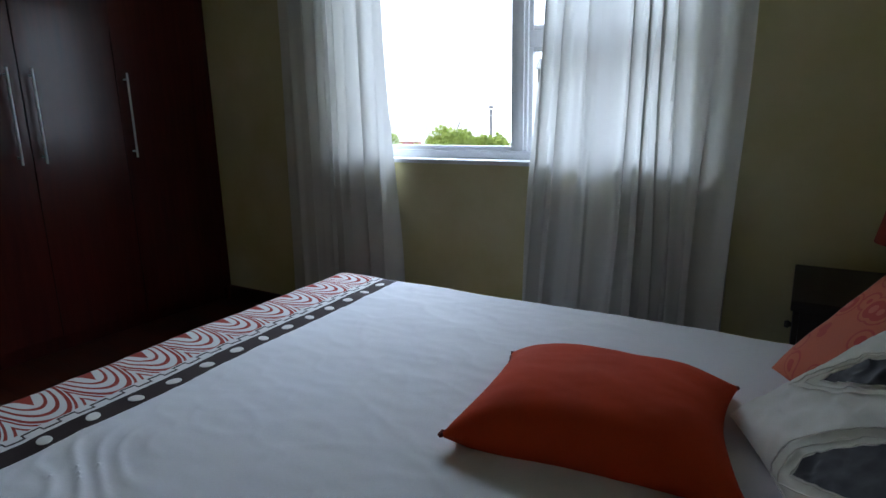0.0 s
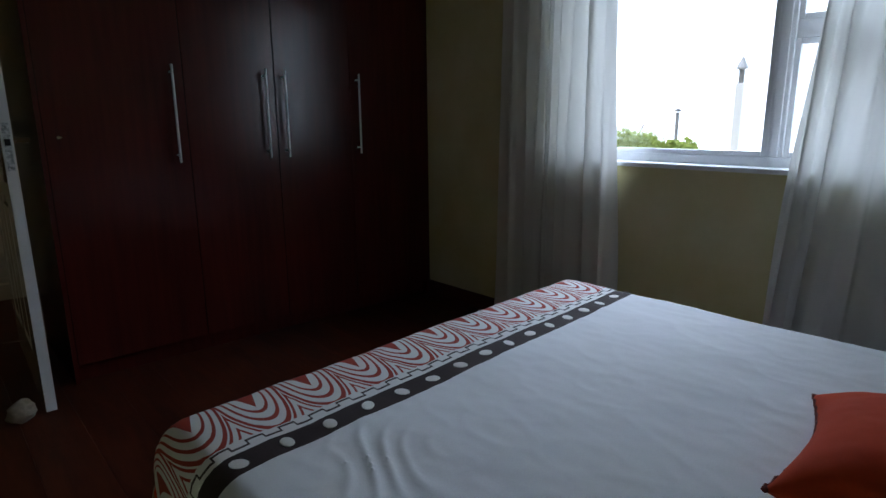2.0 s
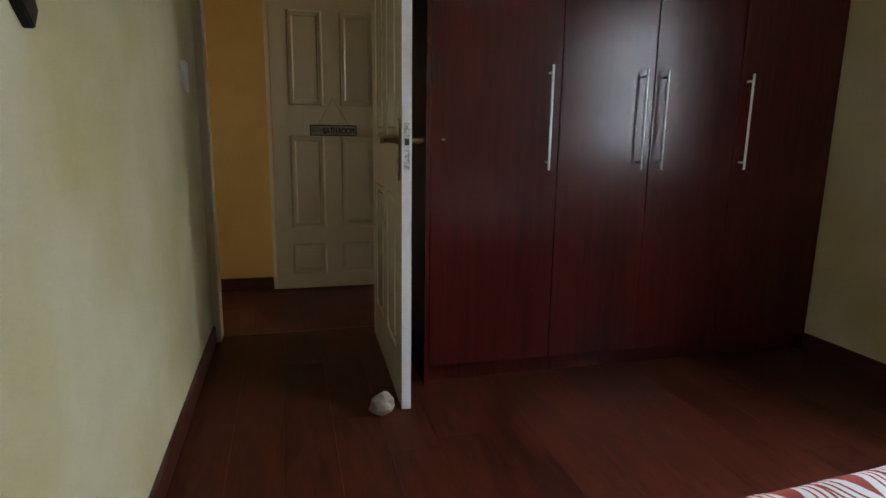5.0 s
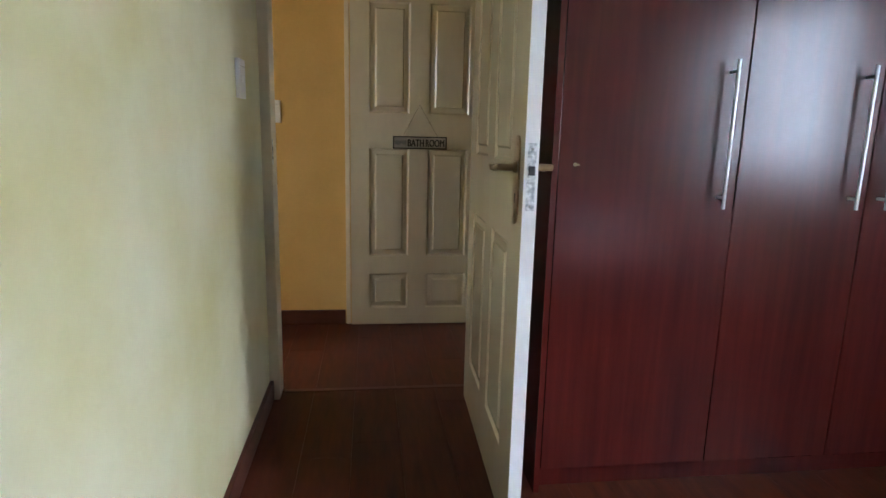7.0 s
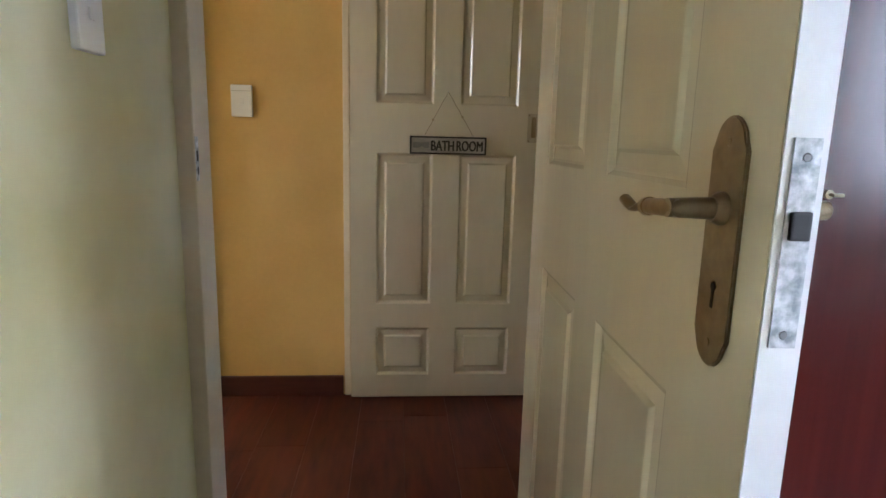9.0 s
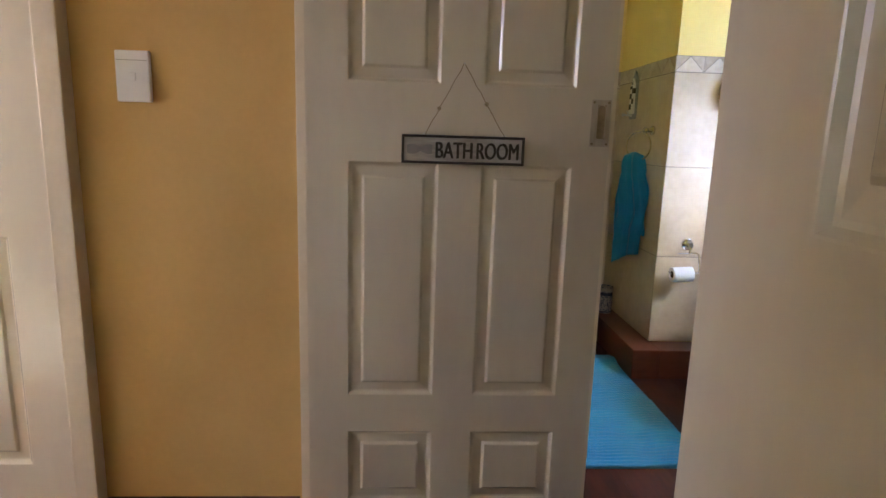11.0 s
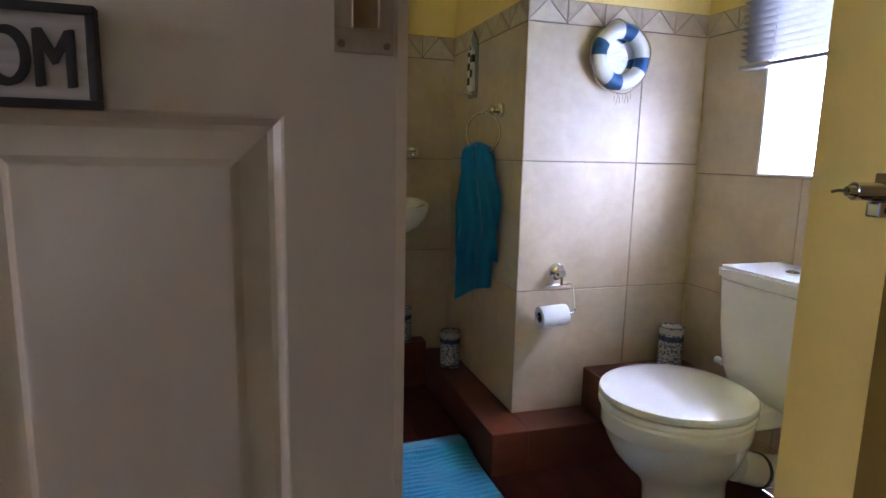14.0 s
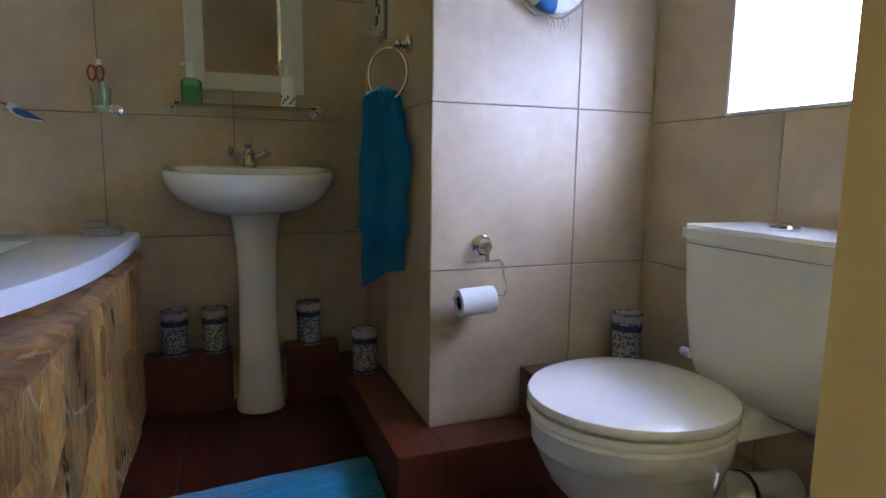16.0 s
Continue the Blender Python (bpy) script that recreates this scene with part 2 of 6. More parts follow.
def cells(name, colors, scale=14.0, edge=0.0, rough=0.8, ringed=False, bump=0.1):
    """A pattern of cells: ringed roses on cloth, or blue figures on china."""
    mat, nt, bsdf, n, l = shader(name)
    tc = n.new("ShaderNodeTexCoord")
    vo = n.new("ShaderNodeTexVoronoi")
    vo.inputs["Scale"].default_value = scale
    l.new(tc.outputs["Object"], vo.inputs["Vector"])
    ramp = n.new("ShaderNodeValToRGB")
    cr = ramp.color_ramp
    if ringed:
        cr.interpolation = "CONSTANT"
    while len(cr.elements) < len(colors):
        cr.elements.new(0.5)
    for e, (p, c) in zip(cr.elements, colors):
        e.position, e.color = p, (*c, 1)
    l.new(vo.outputs["Distance"], ramp.inputs["Fac"])
    l.new(ramp.outputs["Color"], bsdf.inputs["Base Color"])
    nz = n.new("ShaderNodeTexNoise")
    nz.inputs["Scale"].default_value = 250
    l.new(tc.outputs["Object"], nz.inputs["Vector"])
    bp = n.new("ShaderNodeBump")
    bp.inputs["Strength"].default_value, bp.inputs["Distance"].default_value = bump, 0.002
    l.new(nz.outputs["Fac"], bp.inputs["Height"])
    l.new(bp.outputs[0], bsdf.inputs["Normal"])
    bsdf.inputs["Roughness"].default_value = rough
    return mat


M_CREAM = surface("cream_wall_paint", (0.57, 0.508, 0.22), (0.73, 0.685, 0.46), 0.75, grain=24, patch=1.7, bump=0.02, contrast=0.07, span=0.20)
M_YELLOW = surface("yellow_wall_paint", (0.61, 0.385, 0.11), (0.72, 0.48, 0.165), 0.7, grain=60, patch=2.2, bump=0.04, contrast=0.18)
M_BATHPAINT = surface("bathroom_yellow_paint", (0.78, 0.595, 0.14), (0.85, 0.675, 0.20), 0.45, grain=60, patch=2.2, bump=0.03, contrast=0.2, spec=0.7)
M_CEIL = surface("ceiling_paint", (0.50, 0.49, 0.46), (0.58, 0.57, 0.54), 0.85, grain=80, patch=1.5)
M_DOOR = surface("door_gloss_paint", (0.64, 0.575, 0.455), (0.70, 0.635, 0.51), 0.15, grain=40, patch=4, bump=0.0, stretch=(1, 1, 0.25), contrast=0.3, rvar=0.04, coat=0.4)
M_TRIM = surface("trim_paint", (0.63, 0.545, 0.40), (0.71, 0.625, 0.48), 0.4, grain=50, patch=5, bump=0.08, contrast=0.35)
# Whiter than the leaves; on the sliding door this stands for light.
M_EDGE = surface("pale_door_edge", (0.74, 0.74, 0.75), (0.80, 0.80, 0.80), 0.4, grain=50, patch=5, bump=0.06)
M_MAHOG = surface("mahogany_foil", (0.042, 0.0060, 0.0050), (0.086, 0.0118, 0.0085), 0.235, grain=38, patch=5, bump=0.03, stretch=(1, 1, 0.06), rvar=0.012, spec=0.44, contrast=0.5)
M_FLOOR = surface("cherry_laminate", (0.034, 0.0070, 0.004), (0.106, 0.025, 0.011), 0.40, grain=42, patch=13, bump=0.04, stretch=(1, 0.16, 1), vary=0.09, contrast=0.35, spec=0.22, span=0.17)
M_SUB = surface("floor_underlay", (0.02, 0.012, 0.01), (0.03, 0.02, 0.015), 0.9)
M_SKIRT = surface("dark_skirting_wood", (0.050, 0.013, 0.008), (0.090, 0.024, 0.013), 0.4, grain=50, patch=6, bump=0.05, stretch=(0.15, 0.15, 1))
M_STEP = surface("step_laminate", (0.095, 0.023, 0.009), (0.165, 0.045, 0.018), 0.34, grain=45, patch=8, bump=0.04, stretch=(0.3, 0.3, 1))
M_STEEL = surface("brushed_steel", (0.55, 0.55, 0.56), (0.68, 0.68, 0.69), 0.32, 1.0, grain=120, patch=9, bump=0.03, stretch=(1, 1, 0.1))
M_CHROME = surface("chrome", (0.60, 0.60, 0.61), (0.68, 0.68, 0.68), 0.10, 1.0, grain=30, patch=6, bump=0.0, rvar=0.04)
M_BRASS = surface("aged_brass", (0.20, 0.145, 0.085), (0.31, 0.235, 0.14), 0.36, 0.65, grain=70, patch=14, bump=0.06, rvar=0.12)
M_CHAMP = surface("champagne_metal", (0.40, 0.34, 0.26), (0.56, 0.49, 0.39), 0.42, 0.6, grain=80, patch=16, bump=0.05, stretch=(1, 1, 0.2))
M_ZINC = surface("worn_zinc_plate", (0.26, 0.29, 0.31), (0.78, 0.79, 0.81), 0.5, 0.15, grain=110, patch=55, bump=0.25, contrast=0.4, span=0.13)
# Black of the latch screw, and of pieces painted as shade in holes.
M_BLACK = surface("hole_shade_and_screw_black", (0.012, 0.010, 0.010), (0.02, 0.017, 0.015), 0.7)
M_PLASTIC = surface("white_plastic", (0.82, 0.82, 0.81), (0.87, 0.87, 0.86), 0.3, grain=20, patch=8, bump=0.01)
M_SHEET = surface("white_duvet_cotton", (0.74, 0.75, 0.78), (0.80, 0.81, 0.83), 0.85, grain=240, patch=4, bump=0.05, contrast=0.4, sheen=0.1)
M_BROWNBAND = surface("brown_band_cotton", (0.022, 0.011, 0.010), (0.040, 0.022, 0.020), 0.85, grain=260, patch=20, bump=0.12)
M_BAND = band_print("printed_border_cotton")
M_STUD = surface("white_dot_cotton", (0.72, 0.70, 0.66), (0.80, 0.78, 0.74), 0.7, grain=200, patch=20)
M_ORANGE = surface("orange_linen", (0.50, 0.048, 0.012), (0.60, 0.072, 0.020), 0.9, grain=900, patch=6, bump=0.12, contrast=0.55, spec=0.2)
M_DKRED = surface("dark_red_tassel", (0.12, 0.016, 0.012), (0.19, 0.026, 0.018), 0.85, grain=200)
M_ROSES = cells("rose_print_cotton", [(0.0, (0.54, 0.12, 0.07)), (0.16, (0.42, 0.04, 0.022)), (0.34, (0.52, 0.12, 0.045)), (0.44, (0.44, 0.055, 0.028)), (0.5, (0.52, 0.11, 0.042))], 14.0, ringed=True)
M_PALE = surface("pale_quilted_satin", (0.56, 0.55, 0.47), (0.68, 0.67, 0.59), 0.5, grain=700, patch=9, bump=0.1, sheen=0.3)
M_GREY = surface("grey_satin_patch", (0.010, 0.010, 0.014), (0.026, 0.026, 0.034), 0.65, grain=60, patch=16, bump=0.2)
M_CORD = surface("pale_piping_cord", (0.66, 0.64, 0.58), (0.74, 0.72, 0.66), 0.8, grain=300)
M_VALANCE = surface("bed_base_cloth", (0.20, 0.18, 0.17), (0.28, 0.26, 0.24), 0.9, grain=260)
M_ESPRESSO = surface("espresso_wood", (0.018, 0.010, 0.008), (0.034, 0.02, 0.015), 0.45, grain=60, patch=8, stretch=(0.2, 0.2, 1))
M_SHADE = surface("red_lampshade_cloth", (0.28, 0.03, 0.02), (0.36, 0.05, 0.03), 0.9, grain=250)
M_CURTAIN = sheer_cloth("white_curtain_cloth", (0.83, 0.83, 0.80), 0.125)
M_ALU = surface("white_window_frame", (0.74, 0.76, 0.79), (0.81, 0.82, 0.84), 0.4, grain=40, patch=6, bump=0.02)
M_GLASS = clear_glass("window_glass")
M_FROST = clear_glass("obscure_glass", rough=0.35)
M_SHELFGLASS = clear_glass("shelf_glass", (0.86, 0.95, 0.90))
M_STONE = surface("pale_field_stone", (0.22, 0.185, 0.14), (0.42, 0.36, 0.28), 0.85, grain=60, patch=16, bump=0.5)
M_TILE = surface("beige_wall_tile", (0.46, 0.352, 0.210), (0.61, 0.495, 0.33), 0.52, grain=26, patch=6, bump=0.0, contrast=0.35, rvar=0.04, span=0.20, spec=0.9)
M_PALEGROUT = surface("pale_stone_grout", (0.24, 0.17, 0.10), (0.34, 0.26, 0.16), 0.9, grain=120)
M_GROUT = surface("dark_tile_grout", (0.20, 0.165, 0.125), (0.28, 0.23, 0.18), 0.9, grain=150)
M_BANDT = surface("stone_border_tile", (0.40, 0.31, 0.20), (0.56, 0.46, 0.33), 0.40, grain=35, patch=14, bump=0.1, vary=0.35)
M_BANDL = surface("pale_border_triangle", (0.47, 0.38, 0.26), (0.63, 0.54, 0.40), 0.40, grain=35, patch=14, bump=0.1, vary=0.35)
M_CHINA = surface("white_glazed_china", (0.83, 0.83, 0.81), (0.88, 0.88, 0.86), 0.10, grain=10, patch=3, bump=0.0, rvar=0.04)
M_SEAT = surface("white_seat_plastic", (0.83, 0.82, 0.80), (0.88, 0.87, 0.85), 0.15, grain=10, patch=3, bump=0.0, rvar=0.04)
M_ACRYL = surface("white_bath_acrylic", (0.74, 0.74, 0.73), (0.80, 0.80, 0.79), 0.2, grain=10, patch=3, bump=0.0, rvar=0.04)
M_SLATE = surface("rust_slate", (0.060, 0.026, 0.006), (0.50, 0.265, 0.055), 0.30, grain=46, patch=11, bump=1.0, vary=0.16, contrast=0.5, stretch=(1, 1, 0.45), span=0.15)
M_SLATETOP = surface("purple_slate", (0.105, 0.045, 0.015), (0.45, 0.235, 0.065), 0.36, grain=30, patch=12, bump=0.8, vary=0.16, span=0.13)


def veins_and_glints(mat, color, scale, width, stretch):
    """Thin pale veins and chipped edges over a stone, with white glints painted in."""
    nt = mat.node_tree
    n, l = nt.nodes, nt.links
    bsdf = n["Principled BSDF"]
    old = bsdf.inputs["Base Color"].links[0].from_socket
    geo, mp, vo, nz = n.new("ShaderNodeNewGeometry"), n.new("ShaderNodeMapping"), n.new("ShaderNodeTexVoronoi"), n.new("ShaderNodeTexNoise")
    mp.inputs["Scale"].default_value = stretch
    l.new(geo.outputs["Position"], mp.inputs["Vector"])
    nz.inputs["Scale"].default_value = 7.0
    l.new(geo.outputs["Position"], nz.inputs["Vector"])
    bend = n.new("ShaderNodeMix")
    bend.data_type = "VECTOR"
    bend.inputs[0].default_value = 0.05
    l.new(mp.outputs[0], bend.inputs[4])
    l.new(nz.outputs["Color"], bend.inputs[5])
    vo.feature = "DISTANCE_TO_EDGE"
    vo.inputs["Scale"].default_value = scale
    l.new(bend.outputs[1], vo.inputs["Vector"])
    mr = n.new("ShaderNodeMapRange")
    mr.inputs["From Min"].default_value, mr.inputs["From Max"].default_value = 0.0, width
    mr.inputs["To Min"].default_value, mr.inputs["To Max"].default_value = 0.70, 0.0
    l.new(vo.outputs["Distance"], mr.inputs["Value"])
    mix = n.new("ShaderNodeMix")
    mix.data_type = "RGBA"
    l.new(mr.outputs[0], mix.inputs[0])
    l.new(old, mix.inputs[6])
    mix.inputs[7].default_value = (*color, 1)
    l.new(mix.outputs[2], bsdf.inputs["Base Color"])


veins_and_glints(M_SLATE, (0.70, 0.56, 0.34), 6.0, 0.009, (1, 1, 0.30))
veins_and_glints(M_SLATETOP, (0.62, 0.46, 0.30), 2.6, 0.007, (1, 0.5, 1))
M_TEAL = surface("turquoise_terry", (0.007, 0.27, 0.58), (0.02, 0.40, 0.76), 0.95, grain=420, patch=10, bump=0.9, sheen=0.3)
M_RUG = surface("turquoise_bath_mat", (0.008, 0.20, 0.40), (0.02, 0.33, 0.56), 0.95, grain=300, patch=8, bump=1.0, stretch=(0.5, 1, 1), sheen=0.3)
M_MIRROR = surface("mirror_glass", (0.86, 0.87, 0.87), (0.89, 0.90, 0.90), 0.02, 1.0, grain=4, patch=2, bump=0.0, rvar=0.01)
M_WHITEWOOD = surface("white_painted_wood", (0.70, 0.69, 0.66), (0.78, 0.77, 0.74), 0.45, grain=50, patch=6, bump=0.06, stretch=(1, 1, 0.2))
M_NAVY = surface("navy_paint", (0.014, 0.075, 0.21), (0.035, 0.14, 0.34), 0.35, grain=70, patch=14, bump=0.15)
M_INK = surface("black_paint", (0.012, 0.010, 0.012), (0.03, 0.025, 0.028), 0.5, grain=90)
M_SIGNWASH = surface("whitewashed_sign_wood", (0.30, 0.28, 0.26), (0.60, 0.58, 0.55), 0.7, grain=60, patch=22, bump=0.15, stretch=(0.25, 1, 1.6), span=0.16)
M_ROPE = surface("jute_string", (0.26, 0.20, 0.12), (0.40, 0.32, 0.21), 0.95, grain=400, bump=0.6)
M_BLUECHINA = cells("blue_and_white_china", [(0.0, (0.05, 0.07, 0.15)), (0.40, (0.13, 0.16, 0.24)), (0.56, (0.42, 0.41, 0.40)), (1.0, (0.52, 0.50, 0.47))], 105.0, rough=0.15, bump=0.0)
M_CUPBLUE = surface("slate_blue_glaze", (0.035, 0.05, 0.11), (0.08, 0.10, 0.18), 0.2, grain=200, patch=60, span=0.12)
M_PAPER = surface("toilet_paper", (0.78, 0.78, 0.79), (0.84, 0.84, 0.84), 0.95, grain=220, bump=0.3)
M_GREENSOAP = clear_glass("green_liquid_soap", (0.30, 0.93, 0.48), 0.10)
M_RED = surface("red_plastic", (0.22, 0.02, 0.014), (0.30, 0.03, 0.02), 0.35)
M_SOAP = surface("grey_soap_dish", (0.34, 0.32, 0.29), (0.50, 0.47, 0.43), 0.5, grain=80, patch=20)
M_BLIND = surface("silver_blind_slat", (0.34, 0.31, 0.27), (0.44, 0.40, 0.36), 0.40, 0.3, grain=60, patch=6)
M_LEAF = sheer_cloth("garden_leaves", (0.42, 0.50, 0.14), 0.40)
M_BARK = surface("bark", (0.10, 0.07, 0.05), (0.18, 0.13, 0.09), 0.9, grain=40, bump=0.5)
M_PLASTER = surface("white_house_plaster", (0.90, 0.90, 0.90), (0.94, 0.94, 0.94), 0.85, grain=30, patch=1.0)
M_ROOF = surface("pale_roof_sheet", (0.90, 0.91, 0.92), (0.94, 0.94, 0.95), 0.6, grain=10, patch=1.5)
M_GROUND = surface("dry_garden_ground", (0.50, 0.46, 0.36), (0.62, 0.57, 0.46), 0.95, grain=3, patch=0.3)
M_REDWALL = surface("red_brick_paint", (0.42, 0.12, 0.10), (0.52, 0.18, 0.15), 0.8, grain=14, patch=2)
M_SLOT = surface("window_dark_glass", (0.10, 0.12, 0.14), (0.16, 0.18, 0.20), 0.15)
M_POST = surface("grey_chimney_pipe", (0.22, 0.22, 0.22), (0.30, 0.30, 0.30), 0.6)

# ---------------------------------------------------------------- structure: plan
XW, XE, YS, YN = -0.285, 2.92, -0.42, 4.165       # bedroom inner faces
YN2, YB, YB2 = 4.265, 5.258, 5.370                # hall faces, bathroom side of its wall
JX, JY0, JY1 = 1.485, 5.174, 5.290                # right-hand return of the bathroom doorway
HX0, HX1 = -2.2, 2.6
BXW, BXE, BYN = -0.6, 2.365, 7.336                # bathroom faces (tiles)
CEIL = 2.65
COLX, COLY = 1.63, 6.547                          # boxed column in the bathroom


def setting(name, bm, material, label, category, parent=None):
    return tagged(part(name, bm, material, parent), label, category, kind="structure")


def wall_with_hole(axis, a0, a1, t0, t1, holes, top=CEIL):
    """A wall along an axis from a0 to a1, with faces at t0 and t1 and openings (start, end, low, high)."""
    b = bmesh.new()
    cuts = sorted(holes)
    pos = a0
    def blk(p, q, z0, z1):
        if q - p < 1e-4 or z1 - z0 < 1e-4:
            return
        if axis == "x":
            box(p, q, t0, t1, z0, z1, bm=b)
        else:
            box(t0, t1, p, q, z0, z1, bm=b)
    for s, e, lo, hi in cuts:
        blk(pos, s, 0, top)
        blk(s, e, 0, lo)
        blk(s, e, hi, top)
        pos = e
    blk(pos, a1, 0, top)
    bmesh.ops.remove_doubles(b, verts=b.verts, dist=1e-5)
    return b


WIN_Y0, WIN_Y1, WIN_Z0, WIN_Z1 = 0.42, 2.30, 0.985, 2.15
BW_Y0, BW_Y1, BW_Z0, BW_Z1 = 5.58, 6.255, 1.055, 2.0
setting("wall_west", wall_with_hole("y", YS - 0.15, YN, XW - 0.15, XW, []), M_CREAM, "cream painted plaster bedroom wall", "wall")
setting("wall_south", wall_with_hole("x", XW, XE, YS - 0.15, YS, []), M_CREAM, "cream painted plaster wall behind the bed", "wall")
setting("wall_east", wall_with_hole("y", YS - 0.15, YN, XE, XE + 0.22, [(WIN_Y0, WIN_Y1, WIN_Z0, WIN_Z1)]), M_CREAM, "cream painted wall with the bedroom window", "wall")
setting("wall_north", wall_with_hole("x", HX0, XE + 0.22, YN, YN2, [(-0.30, 0.78, 0.0, 2.19)]), M_CREAM, "cream painted wall with the bedroom doorway", "wall")
setting("wall_hall_north", wall_with_hole("x", HX0, JX, YB, YB2, [(0.72, JX, 0.0, 2.12)]), M_YELLOW, "warm yellow plaster wall between hall and bathroom", "wall")
setting("wall_hall_nib", wall_with_hole("x", JX, HX1, JY0, JY1, []), M_BATHPAINT, "warm yellow plaster wall beside the bathroom doorway", "wall")
# The opening in the west wall is for the added, unseen window.
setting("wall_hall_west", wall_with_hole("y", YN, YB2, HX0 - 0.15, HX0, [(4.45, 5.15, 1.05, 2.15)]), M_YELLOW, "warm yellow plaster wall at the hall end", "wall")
setting("wall_hall_east", wall_with_hole("y", YN2, JY0, HX1, HX1 + 0.15, []), M_YELLOW, "warm yellow plaster wall at the hall end", "wall")
setting("wall_bath_north", wall_with_hole("x", BXW - 0.15, BXE + 0.2, BYN + 0.008, BYN + 0.16, []), M_BATHPAINT, "yellow painted bathroom wall above beige tiles", "wall")
setting("wall_bath_east", wall_with_hole("y", JY1, BYN + 0.008, BXE + 0.008, BXE + 0.2, [(BW_Y0, BW_Y1, BW_Z0, BW_Z1)]), M_BATHPAINT, "yellow painted bathroom wall with a window above beige tiles", "wall")
setting("wall_bath_west", wall_with_hole("y", YB2, BYN + 0.008, BXW - 0.15, BXW, []), M_BATHPAINT, "yellow painted bathroom wall", "wall")
setting("column_box", box(COLX + 0.008, BXE + 0.008, COLY + 0.008, BYN + 0.008, 0, CEIL), M_BATHPAINT, "yellow painted boxed-in column above beige tiles", "column")
cl = bmesh.new()
box(XW - 0.15, XE + 0.22, YS - 0.15, YN2 - 0.05, CEIL, CEIL + 0.12, bm=cl)
setting("ceiling", cl, M_CEIL, "plain greyish painted ceiling", "ceiling")
setting("ceiling_2", box(HX0 - 0.15, HX1 + 0.15, YN2 - 0.05, BYN + 0.16, CEIL, CEIL + 0.12), M_BATHPAINT, "plain yellow painted hall and bathroom ceiling", "ceiling")

# skirtings: a board with a rounded top
SKH = 0.095


def skirting(x0, x1, y0, y1, h=SKH):
    b = box(x0, x1, y0, y1, 0.0, h, bevel=0.006)
    return b


for nm, q in (("baseboard_1", (XW, XW + 0.018, YS, YN - 0.003)), ("baseboard_2", (XE - 0.018, XE, YS, 3.40)), ("baseboard_3", (XW + 0.018, XE - 0.018, YS, YS + 0.018)),
              ("baseboard_4", (-0.562, 0.016, YB - 0.020, YB)), ("baseboard_5", (JX + 0.01, HX1, JY0 - 0.018, JY0)), ("baseboard_6", (0.84, HX1, YN2, YN2 + 0.018)), ("baseboard_7", (HX0, -0.36, YN2, YN2 + 0.018))):
    setting(nm, skirting(*q), M_SKIRT, "dark reddish wooden skirting board", "skirting")


# ---------------------------------------------------------------- windows
def bedroom_window():
    w = thing("window_1", (XE + 0.11, 1.36, WIN_Z0), "white aluminium window with clear panes behind curtains", "window", kind="structure")
    x0, x1 = XE + 0.085, XE + 0.135
    y0, y1, z0, z1 = WIN_Y0, WIN_Y1, WIN_Z0, WIN_Z1
    b = bmesh.new()
    box(x0, x1, y0, y1, z0, z0 + 0.045, 0.004, b)
    box(x0, x1, y0, y1, z1 - 0.05, z1, 0.004, b)
    box(x0, x1, y0, y0 + 0.05, z0 + 0.045, z1 - 0.05, 0.004, b)
    box(x0, x1, y1 - 0.05, y1, z0 + 0.045, z1 - 0.05, 0.004, b)
    part("window_frame", b, M_ALU, w)
    b = bmesh.new()
    box(x0 - 0.004, x1, 1.195, 1.262, z0 + 0.045, z1 - 0.05, 0.005, b)
    box(x0 - 0.012, x0 - 0.004, 1.212, 1.245, z0 + 0.045, z1 - 0.05, 0.003, b)
    part("mullion", b, M_ALU, w)
    part("transom", box(x0 + 0.003, x1, y0 + 0.05, 1.195, 1.50, 1.572, 0.005), M_ALU, w)
    for i, (a, c, d, e) in enumerate(((1.262, y1 - 0.05, z0 + 0.045, z1 - 0.05), (y0 + 0.05, 1.195, z0 + 0.045, 1.50), (y0 + 0.05, 1.195, 1.572, z1 - 0.05))):
        s = bmesh.new()
        box(x0 + 0.006, x0 + 0.04, a, a + 0.022, d, e, 0.003, s)
        box(x0 + 0.006, x0 + 0.04, c - 0.022, c, d, e, 0.003, s)
        box(x0 + 0.006, x0 + 0.04, a + 0.022, c - 0.022, d, d + 0.022, 0.003, s)
        box(x0 + 0.006, x0 + 0.04, a + 0.022, c - 0.022, e - 0.022, e, 0.003, s)
        sash = part("sash", s, M_ALU, w)
        p = part("pane", box(x0 + 0.020, x0 + 0.025, a + 0.022, c - 0.022, d + 0.022, e - 0.022), M_GLASS, sash)
        p.visible_shadow = False
    part("window_sill", box(XE - 0.018, x0, y0 - 0.02, y1 + 0.02, z0 - 0.018, z0 + 0.004, 0.005), M_ALU, w, "white painted window sill")


bedroom_window()


